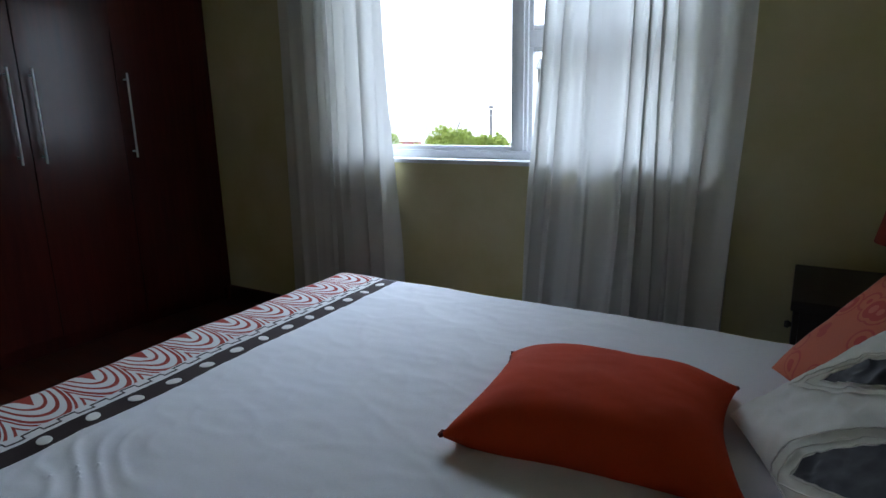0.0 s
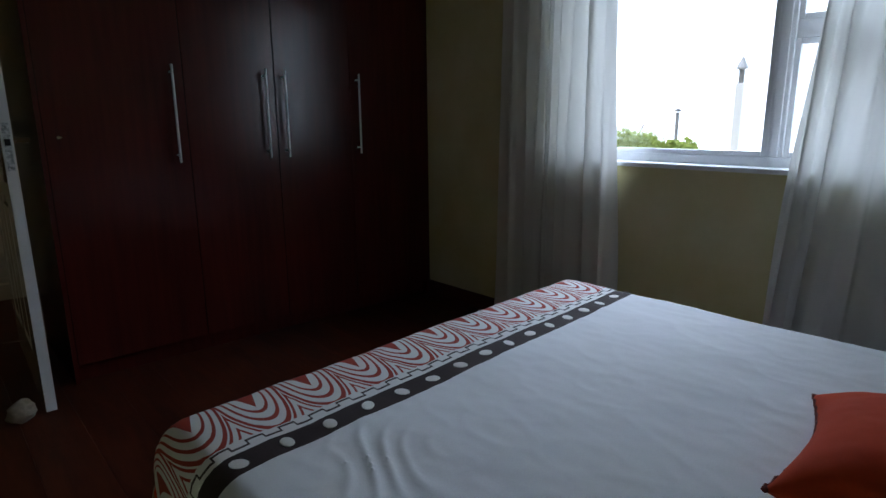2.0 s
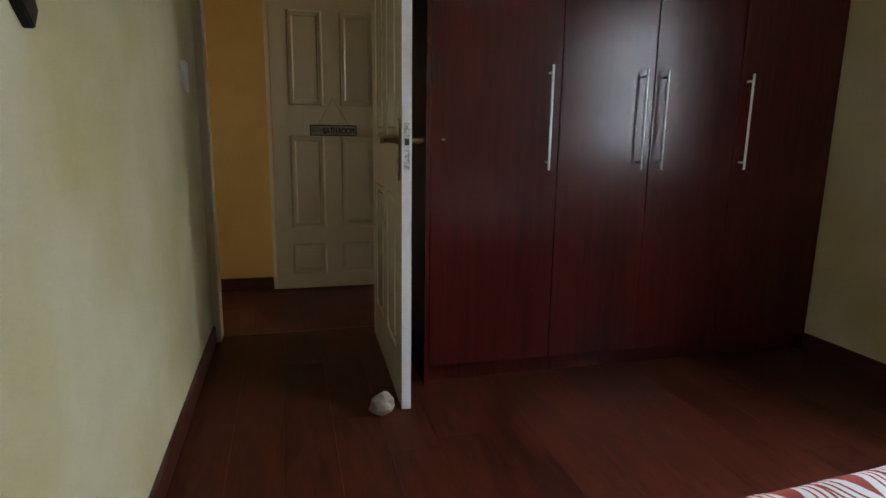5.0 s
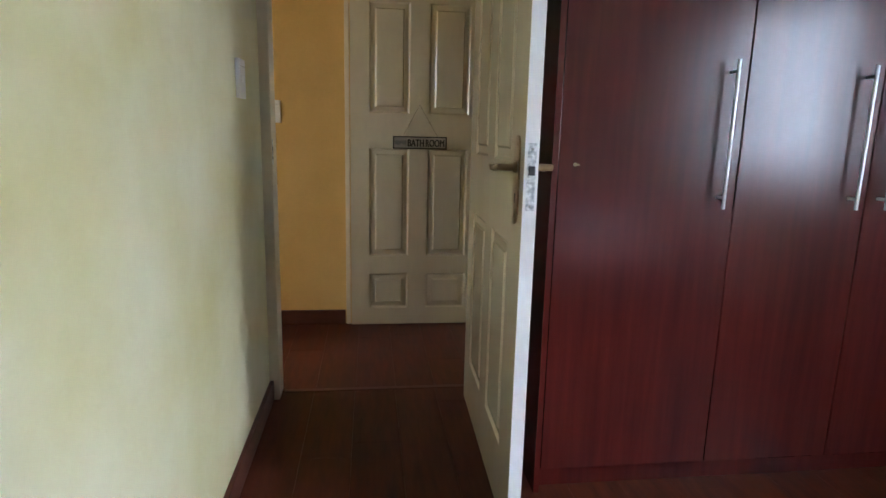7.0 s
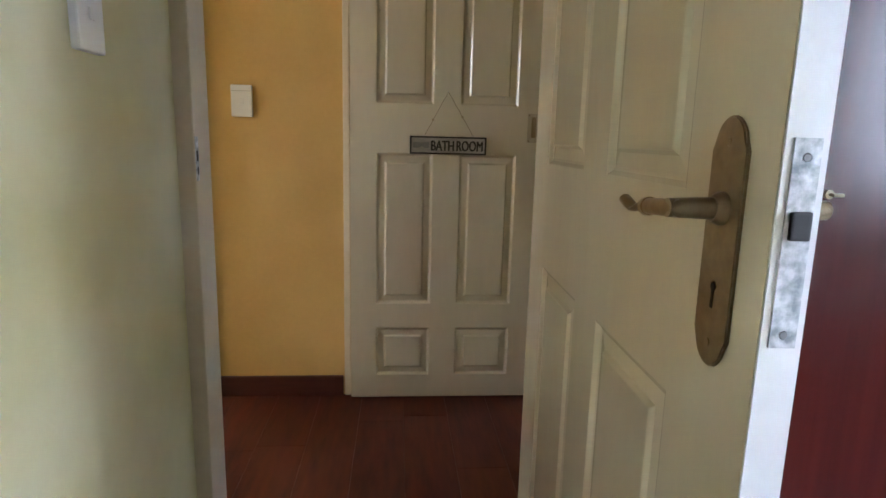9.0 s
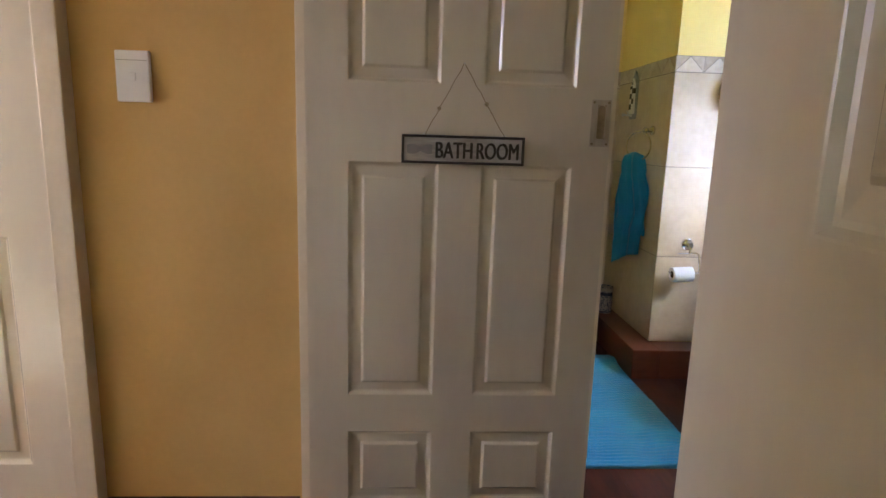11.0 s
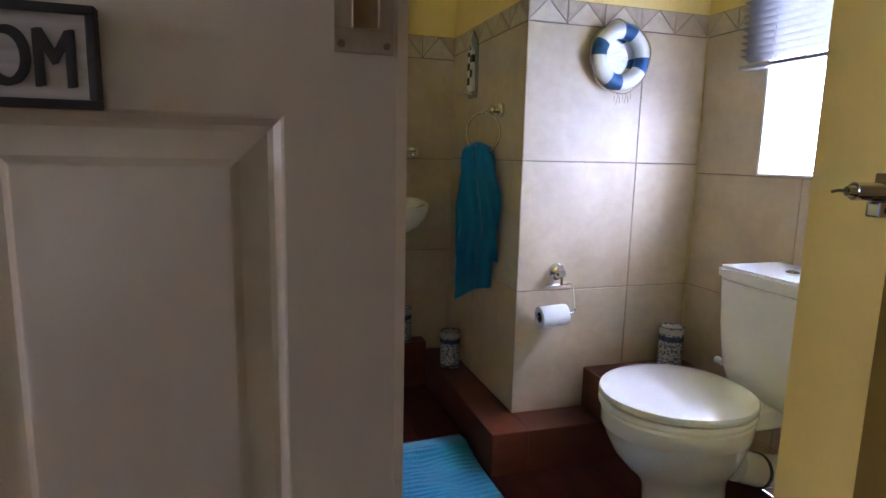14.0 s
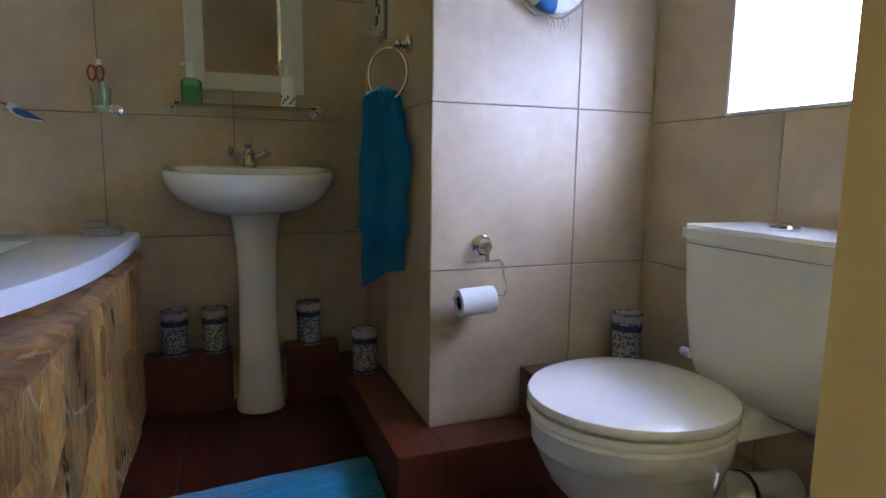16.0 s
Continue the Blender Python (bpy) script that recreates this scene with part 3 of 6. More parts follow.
def bathroom_window():
    w = thing("window_2", (BXE + 0.1, 5.9, BW_Z0), "white framed obscure-glass bathroom window", "window", kind="structure")
    x0, x1 = BXE + 0.135, BXE + 0.175
    b = bmesh.new()
    box(x0, x1, BW_Y0, BW_Y1, BW_Z0, BW_Z0 + 0.020, 0.003, b)
    box(x0, x1, BW_Y0, BW_Y1, BW_Z1 - 0.020, BW_Z1, 0.003, b)
    box(x0, x1, BW_Y0, BW_Y0 + 0.020, BW_Z0 + 0.020, BW_Z1 - 0.020, 0.003, b)
    box(x0, x1, BW_Y1 - 0.020, BW_Y1, BW_Z0 + 0.020, BW_Z1 - 0.020, 0.003, b)
    part("window_frame", b, M_ALU, w)
    part("mullion", box(x0 + 0.002, x1 - 0.002, 5.935, 5.955, BW_Z0 + 0.020, BW_Z1 - 0.020, 0.003), M_ALU, w)
    for a, c in ((BW_Y0 + 0.020, 5.935), (5.955, BW_Y1 - 0.020)):
        p = part("pane", box(x0 + 0.015, x0 + 0.02, a, c, BW_Z0 + 0.020, BW_Z1 - 0.020), M_FROST, w)
        p.visible_shadow = False
    part("window_sill", box(BXE - 0.003, x0, BW_Y0, BW_Y1, BW_Z0 + 0.0005, BW_Z0 + 0.010, 0.002), M_WHITEWOOD, w, "white painted window sill")
    for y in (BW_Y0 + 0.0005, BW_Y1 - 0.0085):
        part("reveal_lining", box(BXE - 0.002, x0, y, y + 0.008, BW_Z0 + 0.0105, BW_Z1 - 0.0105), M_WHITEWOOD, w)
    part("reveal_lining", box(BXE - 0.002, x0, BW_Y0, BW_Y1, BW_Z1 - 0.010, BW_Z1 - 0.0005), M_WHITEWOOD, w)


bathroom_window()


# Added out of view so that light reaches the hall from the west.
def added_hall_window():
    w = thing("window_3", (HX0 - 0.08, 4.8, 1.05), "unseen white framed window added to light the hall", "window", kind="structure")
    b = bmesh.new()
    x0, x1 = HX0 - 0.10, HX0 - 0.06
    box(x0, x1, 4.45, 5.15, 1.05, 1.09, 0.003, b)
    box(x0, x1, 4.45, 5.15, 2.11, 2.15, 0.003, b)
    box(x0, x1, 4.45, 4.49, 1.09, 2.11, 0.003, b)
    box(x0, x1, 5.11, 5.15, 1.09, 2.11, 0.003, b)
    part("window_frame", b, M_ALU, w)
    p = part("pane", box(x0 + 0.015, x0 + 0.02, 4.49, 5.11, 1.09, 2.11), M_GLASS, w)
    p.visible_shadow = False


added_hall_window()


# ---------------------------------------------------------------- doors
def panel_leaf(w, h, t, columns, rows):
    """A moulded panel door leaf, 0..w by 0..h, thick along y from 0 to t, with raised fields on both faces."""
    b = bmesh.new()
    xs = sorted({0.0, w, *[v for c in columns for v in c]})
    zs = sorted({0.0, h, *[v for r in rows for v in r]})
    panels = [(c, r) for c in columns for r in rows]
    for side, y in ((-1, 0.0), (1, t)):
        for i in range(len(xs) - 1):
            for j in range(len(zs) - 1):
                cell = (xs[i], xs[i + 1]), (zs[j], zs[j + 1])
                if any(cell == p for p in panels):
                    (x0, x1), (z0, z1) = cell
                    loops = []
                    for d, dep in ((0, 0), (0.0025, -0.0008), (0.009, -0.0075), (0.014, -0.0090), (0.0375, -0.0064), (0.0430, -0.0012), (0.0450, -0.0002), (0.048, 0.0)):
                        yy = y + side * dep
                        loops.append([b.verts.new((x, yy, z)) for x, z in ((x0 + d, z0 + d), (x1 - d, z0 + d), (x1 - d, z1 - d), (x0 + d, z1 - d))])
                    for a, c in zip(loops, loops[1:]):
                        for k in range(4):
                            q = (k + 1) % 4
                            b.faces.new((a[k], a[q], c[q], c[k]))
                    b.faces.new(loops[-1])
                else:
                    b.faces.new([b.verts.new((x, y, z)) for x, z in ((xs[i], zs[j]), (xs[i + 1], zs[j]), (xs[i + 1], zs[j + 1]), (xs[i], zs[j + 1]))])
    for p, q in (((0, 0), (w, 0)), ((w, 0), (w, h)), ((w, h), (0, h)), ((0, h), (0, 0))):
        b.faces.new([b.verts.new((p[0], 0, p[1])), b.verts.new((q[0], 0, q[1])), b.verts.new((q[0], t, q[1])), b.verts.new((p[0], t, p[1]))])
    bmesh.ops.remove_doubles(b, verts=b.verts, dist=1e-5)
    return b


def placed(bm, m):
    bmesh.ops.transform(bm, verts=bm.verts, matrix=m)
    return bm


def bedroom_door():
    # leaf stands open into the bedroom; x runs from the free edge to the hinge, y from the room side to the wardrobe side
    a, h = Vector((0.580, 3.112, 0.012)), Vector((0.610, 4.118, 0.012))
    d = (h - a).normalized()
    m = Matrix(((d.x, d.y, 0, a.x), (d.y, -d.x, 0, a.y), (0, 0, 1, a.z), (0, 0, 0, 1)))
    w, t = (h - a).length, 0.040
    door = thing("door_1", h, "cream gloss panelled bedroom door standing open", "door", kind="structure")
    leaf = panel_leaf(w, 2.09, t, [(0.165, 0.445), (0.575, 0.86)], [(0.215, 0.89), (1.13, 1.94)])
    part("leaf", placed(leaf, m), M_DOOR, door)
    part("leaf_edge", box(-0.0025, -0.0003, 0.001, t - 0.001, 0.0, 2.09, m=m), M_EDGE, door, "door edge paler than the leaf")
    # lock forend on the edge
    lock = part("lock_plate", box(-0.0045, -0.0025, 0.008, 0.032, 1.006, 1.188, m=m), M_ZINC, door, "paint-smeared zinc lock plate")
    part("latch_bolt", box(-0.0095, -0.0045, 0.011, 0.029, 1.102, 1.127, 0.002, m=m), M_INK, lock)
    for z in (1.172, 1.018):
        part("screw", lathe([(0.004, 0), (0.0034, 0.0006)], seg=10, m=m @ pose(-0.0045, 0.020, z, 0, -90, 0)), M_POST, lock)
    # back plate and scrolled lever on both faces
    for side in (-1, 1):
        y0 = 0.0 if side < 0 else t
        fm = m @ Matrix.Translation((0, y0, 0)) @ Matrix.Diagonal((1, side, 1, 1))
        pts = []
        for sg, top in ((1, 0.072), (-1, -0.100)):
            pts += [(0.0315 * sg, top), (0.029 * sg, top + 0.004 * sg)]
            for i in range(13):
                an = math.pi * i / 12 + (0 if sg > 0 else math.pi)
                pts.append((0.0275 * math.cos(an), top + sg * 0.008 + 0.031 * math.sin(an)))
            pts += [(-0.029 * sg, top + 0.004 * sg), (-0.0315 * sg, top)]
        plate = prism(pts, 0.005, fm @ pose(0.074, 0.0, 1.098, -90, 0, 0) @ Matrix.Diagonal((1, -1, 1, 1)), 0.0015)
        pl = part("handle_plate", plate, M_BRASS, door, "aged brass back plate", smooth=True)
        lz, ly = 1.120, 0.054
        lev = rod((0.074, 0.004, lz), (0.074, ly + 0.006, lz), 0.0115, 0.0095)
        lathe([(0.0165, 0.0), (0.0165, 0.005), (0.0125, 0.012)], seg=18, bm=lev, m=pose(0.074, 0.004, lz, -90, 0, 0))
        tube([(0.066, ly - 0.003, lz), (0.082, ly, lz - 0.001), (0.106, ly, lz - 0.003), (0.132, ly, lz - 0.005)], 0.0088, 14, bm=lev)
        tube([(0.131, ly, lz - 0.005), (0.139, ly, lz - 0.006)], 0.0102, 14, bm=lev)

        def blade(v, u):
            k = u
            q = min(k / 0.6, 1)
            z = lz - 0.001 - 0.012 * q * q * (3 - 2 * q) + 0.008 * max(k - 0.6, 0) / 0.4
            hw, hh = 0.0085 - 0.001 * k, 0.0030 + 0.0035 * min(max(k - 0.68, 0) / 0.12, 1)
            an = 2 * math.pi * v
            return (0.134 + 0.070 * k, ly + hw * math.cos(an), z + hh * math.sin(an))
        merge(lev, surf(blade, 14, 22, wrap=True, caps=True))
        part("lever", placed(lev, fm), M_BRASS, door, "aged brass scrolled lever", smooth=True)
        # A black piece laid on the plate for the shade inside the lock.
        kh = lathe([(0.0045, 0), (0.0045, 0.0008)], seg=14, m=pose(0.074, 0.0052, 1.042, -90, 0, 0))
        box(0.0718, 0.0762, 0.0052, 0.006, 1.020, 1.042, bm=kh)
        part("keyhole_shade", placed(kh, fm), M_BLACK, pl)
        for z in (1.184, 0.984):
            part("screw", lathe([(0.0045, 0), (0.004, 0.0012)], seg=10, m=fm @ pose(0.074, 0.005, z, -90, 0, 0)), M_BRASS, pl)
    for z in (0.25, 1.85):
        part("hinge", placed(rod((w + 0.006, t + 0.002, z - 0.05), (w + 0.006, t + 0.002, z + 0.05), 0.006), m), M_STEEL, door)


bedroom_door()


def door_lining():
    d = thing("door_frame_1", (-0.27, YN, 0), "cream painted wooden frame of the bedroom doorway", "door frame", kind="structure")
    b = box(-0.302, -0.242, YN - 0.012, YN2 + 0.012, 0, 2.13, 0.004)
    jl = part("jamb", b, M_TRIM, d)
    part("strike_plate", box(-0.2418, -0.2408, YN - 0.010, YN + 0.014, 1.075, 1.185, m=None), M_ZINC, jl, "worn steel strike plate")
    # Black slips on the strike plate stand for the shade in its holes.
    part("keep_hole_shade", box(-0.2406, -0.2401, YN - 0.005, YN + 0.008, 1.125, 1.15), M_BLACK, jl)
    part("keep_hole_shade", box(-0.2406, -0.2401, YN - 0.003, YN + 0.006, 1.09, 1.11), M_BLACK, jl)
    part("jamb", box(0.722, 0.78, YN - 0.012, YN2, 0, 2.13, 0.004), M_TRIM, d)
    part("head", box(-0.300, 0.78, YN - 0.012, YN2 + 0.012, 2.13, 2.19, 0.004), M_TRIM, d)


door_lining()


def sliding_door():
    x0, w, t = 0.056, 0.827, 0.044
    y0 = 5.196
    d = thing("door_2", (x0 + w / 2, y0 + t / 2, 0), "cream gloss panelled sliding bathroom door slid half open", "door", kind="structure")
    m = Matrix.Translation((x0, y0, 0.012))
    leaf = panel_leaf(w, 2.09, t, [(0.111, 0.357), (0.471, 0.721)], [(0.106, 0.335), (0.447, 1.12), (1.326, 1.965)])
    part("leaf", placed(leaf, m), M_DOOR, d)
    # The edge's white puts the bathroom window's light into its colour.
    part("leaf_edge", box(x0 + w + 0.0004, x0 + w + 0.0024, y0 + 0.001, y0 + t - 0.001, 0.012, 2.10), M_EDGE, d, "door edge paler than the leaf")
    # Pale strip: worn paint, and bathroom light on the corner put into colour.
    part("corner_strip", box(x0 + w - 0.007, x0 + w + 0.0024, y0 - 0.0012, y0 - 0.0003, 0.012, 2.10), M_TRIM, d, "worn door corner, coloured paler for the light on it")
    # sunk pull handle
    px0, px1, pz0, pz1 = 0.820, 0.872, 1.188, 1.312
    pull = bmesh.new()
    sx0, sx1, sz0, sz1 = px0 + 0.016, px1 - 0.013, pz0 + 0.020, pz1 - 0.014
    box(px0, px1, y0 - 0.003, y0 - 0.0004, pz0, sz0, 0.0006, pull)
    box(px0, px1, y0 - 0.003, y0 - 0.0004, sz1, pz1, 0.0006, pull)
    box(px0, sx0, y0 - 0.003, y0 - 0.0004, sz0, sz1, 0.0006, pull)
    box(sx1, px1, y0 - 0.003, y0 - 0.0004, sz0, sz1, 0.0006, pull)
    pl = part("pull_handle", pull, M_CHAMP, d, "brushed sunk metal pull handle")

    # Darker brass than the plate, so the recess's shade is in its colour.
    def scoop(u, v):
        a = math.pi * (u - 0.5)
        lift = 0.0014 * (1 - math.sin(math.pi * v) ** 0.3)
        return (sx0 + (sx1 - sx0) * u, y0 - 0.0026 + 0.0021 * math.cos(a) - lift, sz0 + (sz1 - sz0) * v)
    part("recess", surf(scoop, 12, 16), M_BRASS, pl, "scooped recess in darker brass for its shade", smooth=True)
    rim = [(sx0 + 0.001, sz0), (sx1 - 0.001, sz0), (sx1, sz0 + 0.004), (sx1, sz1 - 0.008), (sx1 - 0.006, sz1), (sx0 + 0.006, sz1), (sx0, sz1 - 0.008), (sx0, sz0 + 0.004)]
    part("recess_edge", tube([(x, y0 - 0.003, z) for x, z in rim], 0.0011, 6, True), M_CHAMP, pl, smooth=True)
    for x in (px0 + 0.006, px1 - 0.006):
        for z in (pz0 + 0.007, pz1 - 0.007):
            part("screw", lathe([(0.0035, 0), (0.003, 0.0014)], seg=10, m=pose(x, y0 - 0.003, z, 90, 0, 0)), M_BRASS, pl)
    tr = thing("door_track", (0.8, y0, 2.12), "metal sliding door track above the bathroom door", "door track", kind="structure")
    part("rail", box(-0.05, JX - 0.002, y0 - 0.004, YB - 0.003, 2.115, 2.165, 0.003), M_STEEL, tr)
    # hall face strip of the frame behind the leaf, and lining of the opening
    fr = thing("door_frame_2", (0.75, YB, 0), "cream painted lining of the bathroom doorway", "door frame", kind="structure")
    part("jamb", box(0.70, 0.72, YB - 0.004, YB2 + 0.010, 0, 2.12, 0.003), M_TRIM, fr)
    part("head", box(0.70, JX - 0.001, YB - 0.004, YB2 + 0.010, 2.085, 2.119, 0.003), M_TRIM, fr)
    part("stop_strip", box(0.022, 0.050, YB - 0.014, YB - 0.0005, 0, 2.10, 0.003), M_TRIM, fr)


sliding_door()


def sign():
    y1 = 5.195
    y0 = y1 - 0.014
    s = thing("door_sign", (0.478, y1, 1.12), "whitewashed wooden sign with a dark frame hanging on string", "sign")
    x0, x1, z0, z1 = 0.311, 0.641, 1.130, 1.206
    part("board", box(x0 + 0.004, x1 - 0.004, y0 + 0.004, y1 - 0.001, z0 + 0.004, z1 - 0.004), M_SIGNWASH, s)
    f = bmesh.new()
    box(x0, x1, y0, y1, z0, z0 + 0.007, 0.0015, f)
    box(x0, x1, y0, y1, z1 - 0.007, z1, 0.0015, f)
    box(x0, x0 + 0.007, y0, y1, z0 + 0.007, z1 - 0.007, 0.0015, f)
    box(x1 - 0.007, x1, y0, y1, z0 + 0.007, z1 - 0.007, 0.0015, f)
    part("sign_frame", f, M_INK, s, "dark painted frame")
    for word, x, wd in (("BATH", 0.400, 0.097), ("ROOM", 0.510, 0.112)):
        cu = bpy.data.curves.new("lettering", "FONT")
        cu.body, cu.size, cu.extrude, cu.offset = word, 0.058, 0.0012, 0.0
        me_ob = bpy.data.objects.new("tmp_text", cu)
        scene.collection.objects.link(me_ob)
        dg = bpy.context.evaluated_depsgraph_get()
        me = bpy.data.meshes.new_from_object(me_ob.evaluated_get(dg))
        bpy.data.objects.remove(me_ob)
        b = bmesh.new()
        b.from_mesh(me)
        bpy.data.meshes.remove(me)
        xs = [v.co.x for v in b.verts]
        k = wd / (max(xs) - min(xs))
        bmesh.ops.transform(b, verts=b.verts, matrix=Matrix.Translation((x, y0 + 0.0036, 1.146)) @ Matrix.Rotation(radians(90), 4, "X") @ Matrix.Diagonal((k, 1.05, 1, 1)))
        bold = bmesh.new()
        for i, dx in enumerate((-0.0015, 0.0, 0.0015)):
            c = b.copy()
            bmesh.ops.translate(c, verts=c.verts, vec=(dx, 0.0002 * i, 0.0005 * (i - 1)))
            merge(bold, c)
        b.free()
        part("lettering", bold, M_INK, s)
    fig = bmesh.new()
    pts = []
    for i in range(24):
        k = i / 23
        pts.append((0.325 + 0.068 * k, 0.005 + 0.008 * abs(math.sin(k * math.pi * 1.5 + 0.6))))
    outline = [(x, h) for x, h in pts] + [(x, -h) for x, h in reversed(pts)]
    prism(outline, 0.001, Matrix.Translation((0, y0 + 0.0036, 1.168)) @ Matrix.Rotation(radians(90), 4, "X"), bm=fig)
    part("painted_figure", fig, M_POST, s, "small grey painted shape")
    nail = Vector((0.472, y1 - 0.006, 1.392))
    for x in (0.372, 0.585):
        e = Vector((x, y0 + 0.004, 1.206))
        pts = [nail.lerp(e, i / 10) + Vector((0.0012 * math.sin(i * 2.2 + x * 30), -0.001, 0.0012 * math.cos(i * 3))) for i in range(11)]
        st = tube(pts, 0.0013, 6)
        k = nail.lerp(e, 0.63 if x < 0.4 else 0.55)
        lathe([(0.0008, -0.006), (0.0055, -0.002), (0.0055, 0.002), (0.0008, 0.006)], at=k, seg=8, bm=st)
        tube([k, k + Vector((-0.006 if x < 0.5 else 0.006, -0.002, 0.004))], 0.001, 6, bm=st)
        part("string", st, M_ROPE, s)
        part("eye_hook", tube([e + Vector((0.004 * math.cos(a / 8 * 6.283), 0, 0.004 * math.sin(a / 8 * 6.283))) for a in range(8)], 0.001, 6, True), M_STEEL, s)
    part("nail", rod(nail + Vector((0, 0.006, 0)), nail - Vector((0, 0.004, 0)), 0.002), M_STEEL, s)


sign()


def bath_latch():
    l = thing("door_latch", (JX, 5.18, 1.06), "brass and chrome hook latch screwed to the door lining", "latch")
    x, y, z = JX - 0.001, 5.182, 1.070
    part("mount_plate", box(x - 0.006, x, y - 0.006, y + 0.016, z - 0.022, z + 0.022, 0.002), M_BRASS, l)
    b = rod((x - 0.004, y, z), (x - 0.046, y + 0.010, z), 0.0115, 0.011, 18)
    rod((x - 0.046, y + 0.010, z), (x - 0.054, y + 0.012, z), 0.008, 0.006, 18, b)
    part("barrel", b, M_CHROME, l, "chrome barrel", smooth=True)
    part("hook", tube([(x - 0.052, y + 0.012, z), (x - 0.064, y + 0.014, z + 0.001), (x - 0.073, y + 0.016, z - 0.001)], 0.002), M_BRASS, l)
    part("bracket", box(x - 0.026, x - 0.001, y - 0.010, y + 0.008, z - 0.031, z - 0.012, 0.003), M_CHROME, l)
    part("screw", lathe([(0.005, 0), (0.0045, 0.002)], seg=10, m=pose(x - 0.012, y - 0.010, z - 0.022, 90, 0, 0)), M_BLACK, l)


bath_latch()


def other_door():
    d = thing("door_3", (-1.05, YB, 0), "cream gloss panelled door closed in a painted frame", "door", kind="structure")
    m = Matrix.Translation((-1.44, YB - 0.046, 0.012))
    part("leaf", placed(panel_leaf(0.81, 2.03, 0.044, [(0.114, 0.35), (0.46, 0.696)], [(0.215, 0.89), (1.13, 1.90)]), m), M_DOOR, d)
    b = bmesh.new()
    box(-0.628, -0.565, YB - 0.055, YB - 0.001, 0, 2.06, 0.004, b)
    box(-1.51, -1.443, YB - 0.055, YB - 0.001, 0, 2.06, 0.004, b)
    box(-1.51, -0.565, YB - 0.055, YB - 0.001, 2.061, 2.13, 0.004, b)
    part("door_frame", b, M_TRIM, d)


other_door()


def light_switch(name, m, label):
    """A plate in x and z, its face to -y."""
    s = thing(name, m, label, "light switch")
    part("plate", box(-0.044, 0.044, -0.017, 0, -0.066, 0.066, 0.004, m=m), M_PLASTIC, s)
    part("rocker", box(-0.009, 0.009, -0.0205, -0.017, -0.013, 0.009, 0.0015, m=m), M_PLASTIC, s)
    part("cover_line", box(-0.040, 0.040, -0.0178, -0.0168, 0.040, 0.0415, m=m), M_SOAP, s)


light_switch("light_switch", pose(-0.402, YB, 1.334), "white plastic light switch on the yellow hall wall")
light_switch("light_switch", pose(XW, 3.748, 1.392, 0, 0, 90), "white plastic light switch on the cream bedroom wall")


# ---------------------------------------------------------------- bedroom: wardrobe
def wardrobe():
    y = 3.345
    w = thing("wardrobe", (1.82, 3.7, 0), "built-in mahogany wardrobe with four plain doors", "wardrobe")
    part("side_panel", box(0.732, 0.752, y + 0.002, YN - 0.002, 0, 2.42, 0.001), M_MAHOG, w)
    part("side_panel", box(2.885, 2.915, y + 0.002, YN - 0.002, 0, 2.42, 0.001), M_MAHOG, w)
    part("bottom_board", box(0.752, 2.885, y + 0.024, YN - 0.022, 0.085, 0.105), M_MAHOG, w)
    part("back_board", box(0.752, 2.885, YN - 0.02, YN - 0.004, 0.085, 2.38), M_MAHOG, w)
    part("top_board", box(0.752, 2.885, y + 0.002, YN - 0.002, 2.38, 2.42), M_MAHOG, w)
    part("plinth", box(0.752, 2.885, y + 0.045, y + 0.063, 0, 0.085, 0.001), M_MAHOG, w)
    for i, (a, c, hx) in enumerate(((0.754, 1.353, 1.294), (1.357, 1.829, 1.766), (1.833, 2.306, 1.876), (2.310, 2.884, 2.350))):
        d = part("door", box(a, c, y, y + 0.02, 0.09, 2.375, 0.0018), M_MAHOG, w)
        hd = bmesh.new()
        rod((hx, y - 0.038, 1.003), (hx, y - 0.038, 1.464), 0.0058, None, 14, hd)
        for z in (1.038, 1.430):
            rod((hx, y, z), (hx, y - 0.038, z), 0.0052, None, 12, hd)
        part("handle", hd, M_STEEL, d, "brushed steel bar handle", smooth=True)
    k = rod((0.806, y, 1.135), (0.806, y - 0.005, 1.135), 0.006, None, 14)
    box(0.801, 0.816, y - 0.018, y - 0.014, 1.1325, 1.1375, 0.0015, k)
    rod((0.806, y - 0.004, 1.135), (0.806, y - 0.016, 1.135), 0.0022, None, 10, k)
    part("key", k, M_BRASS, w, "small dull key in the wardrobe lock")


wardrobe()


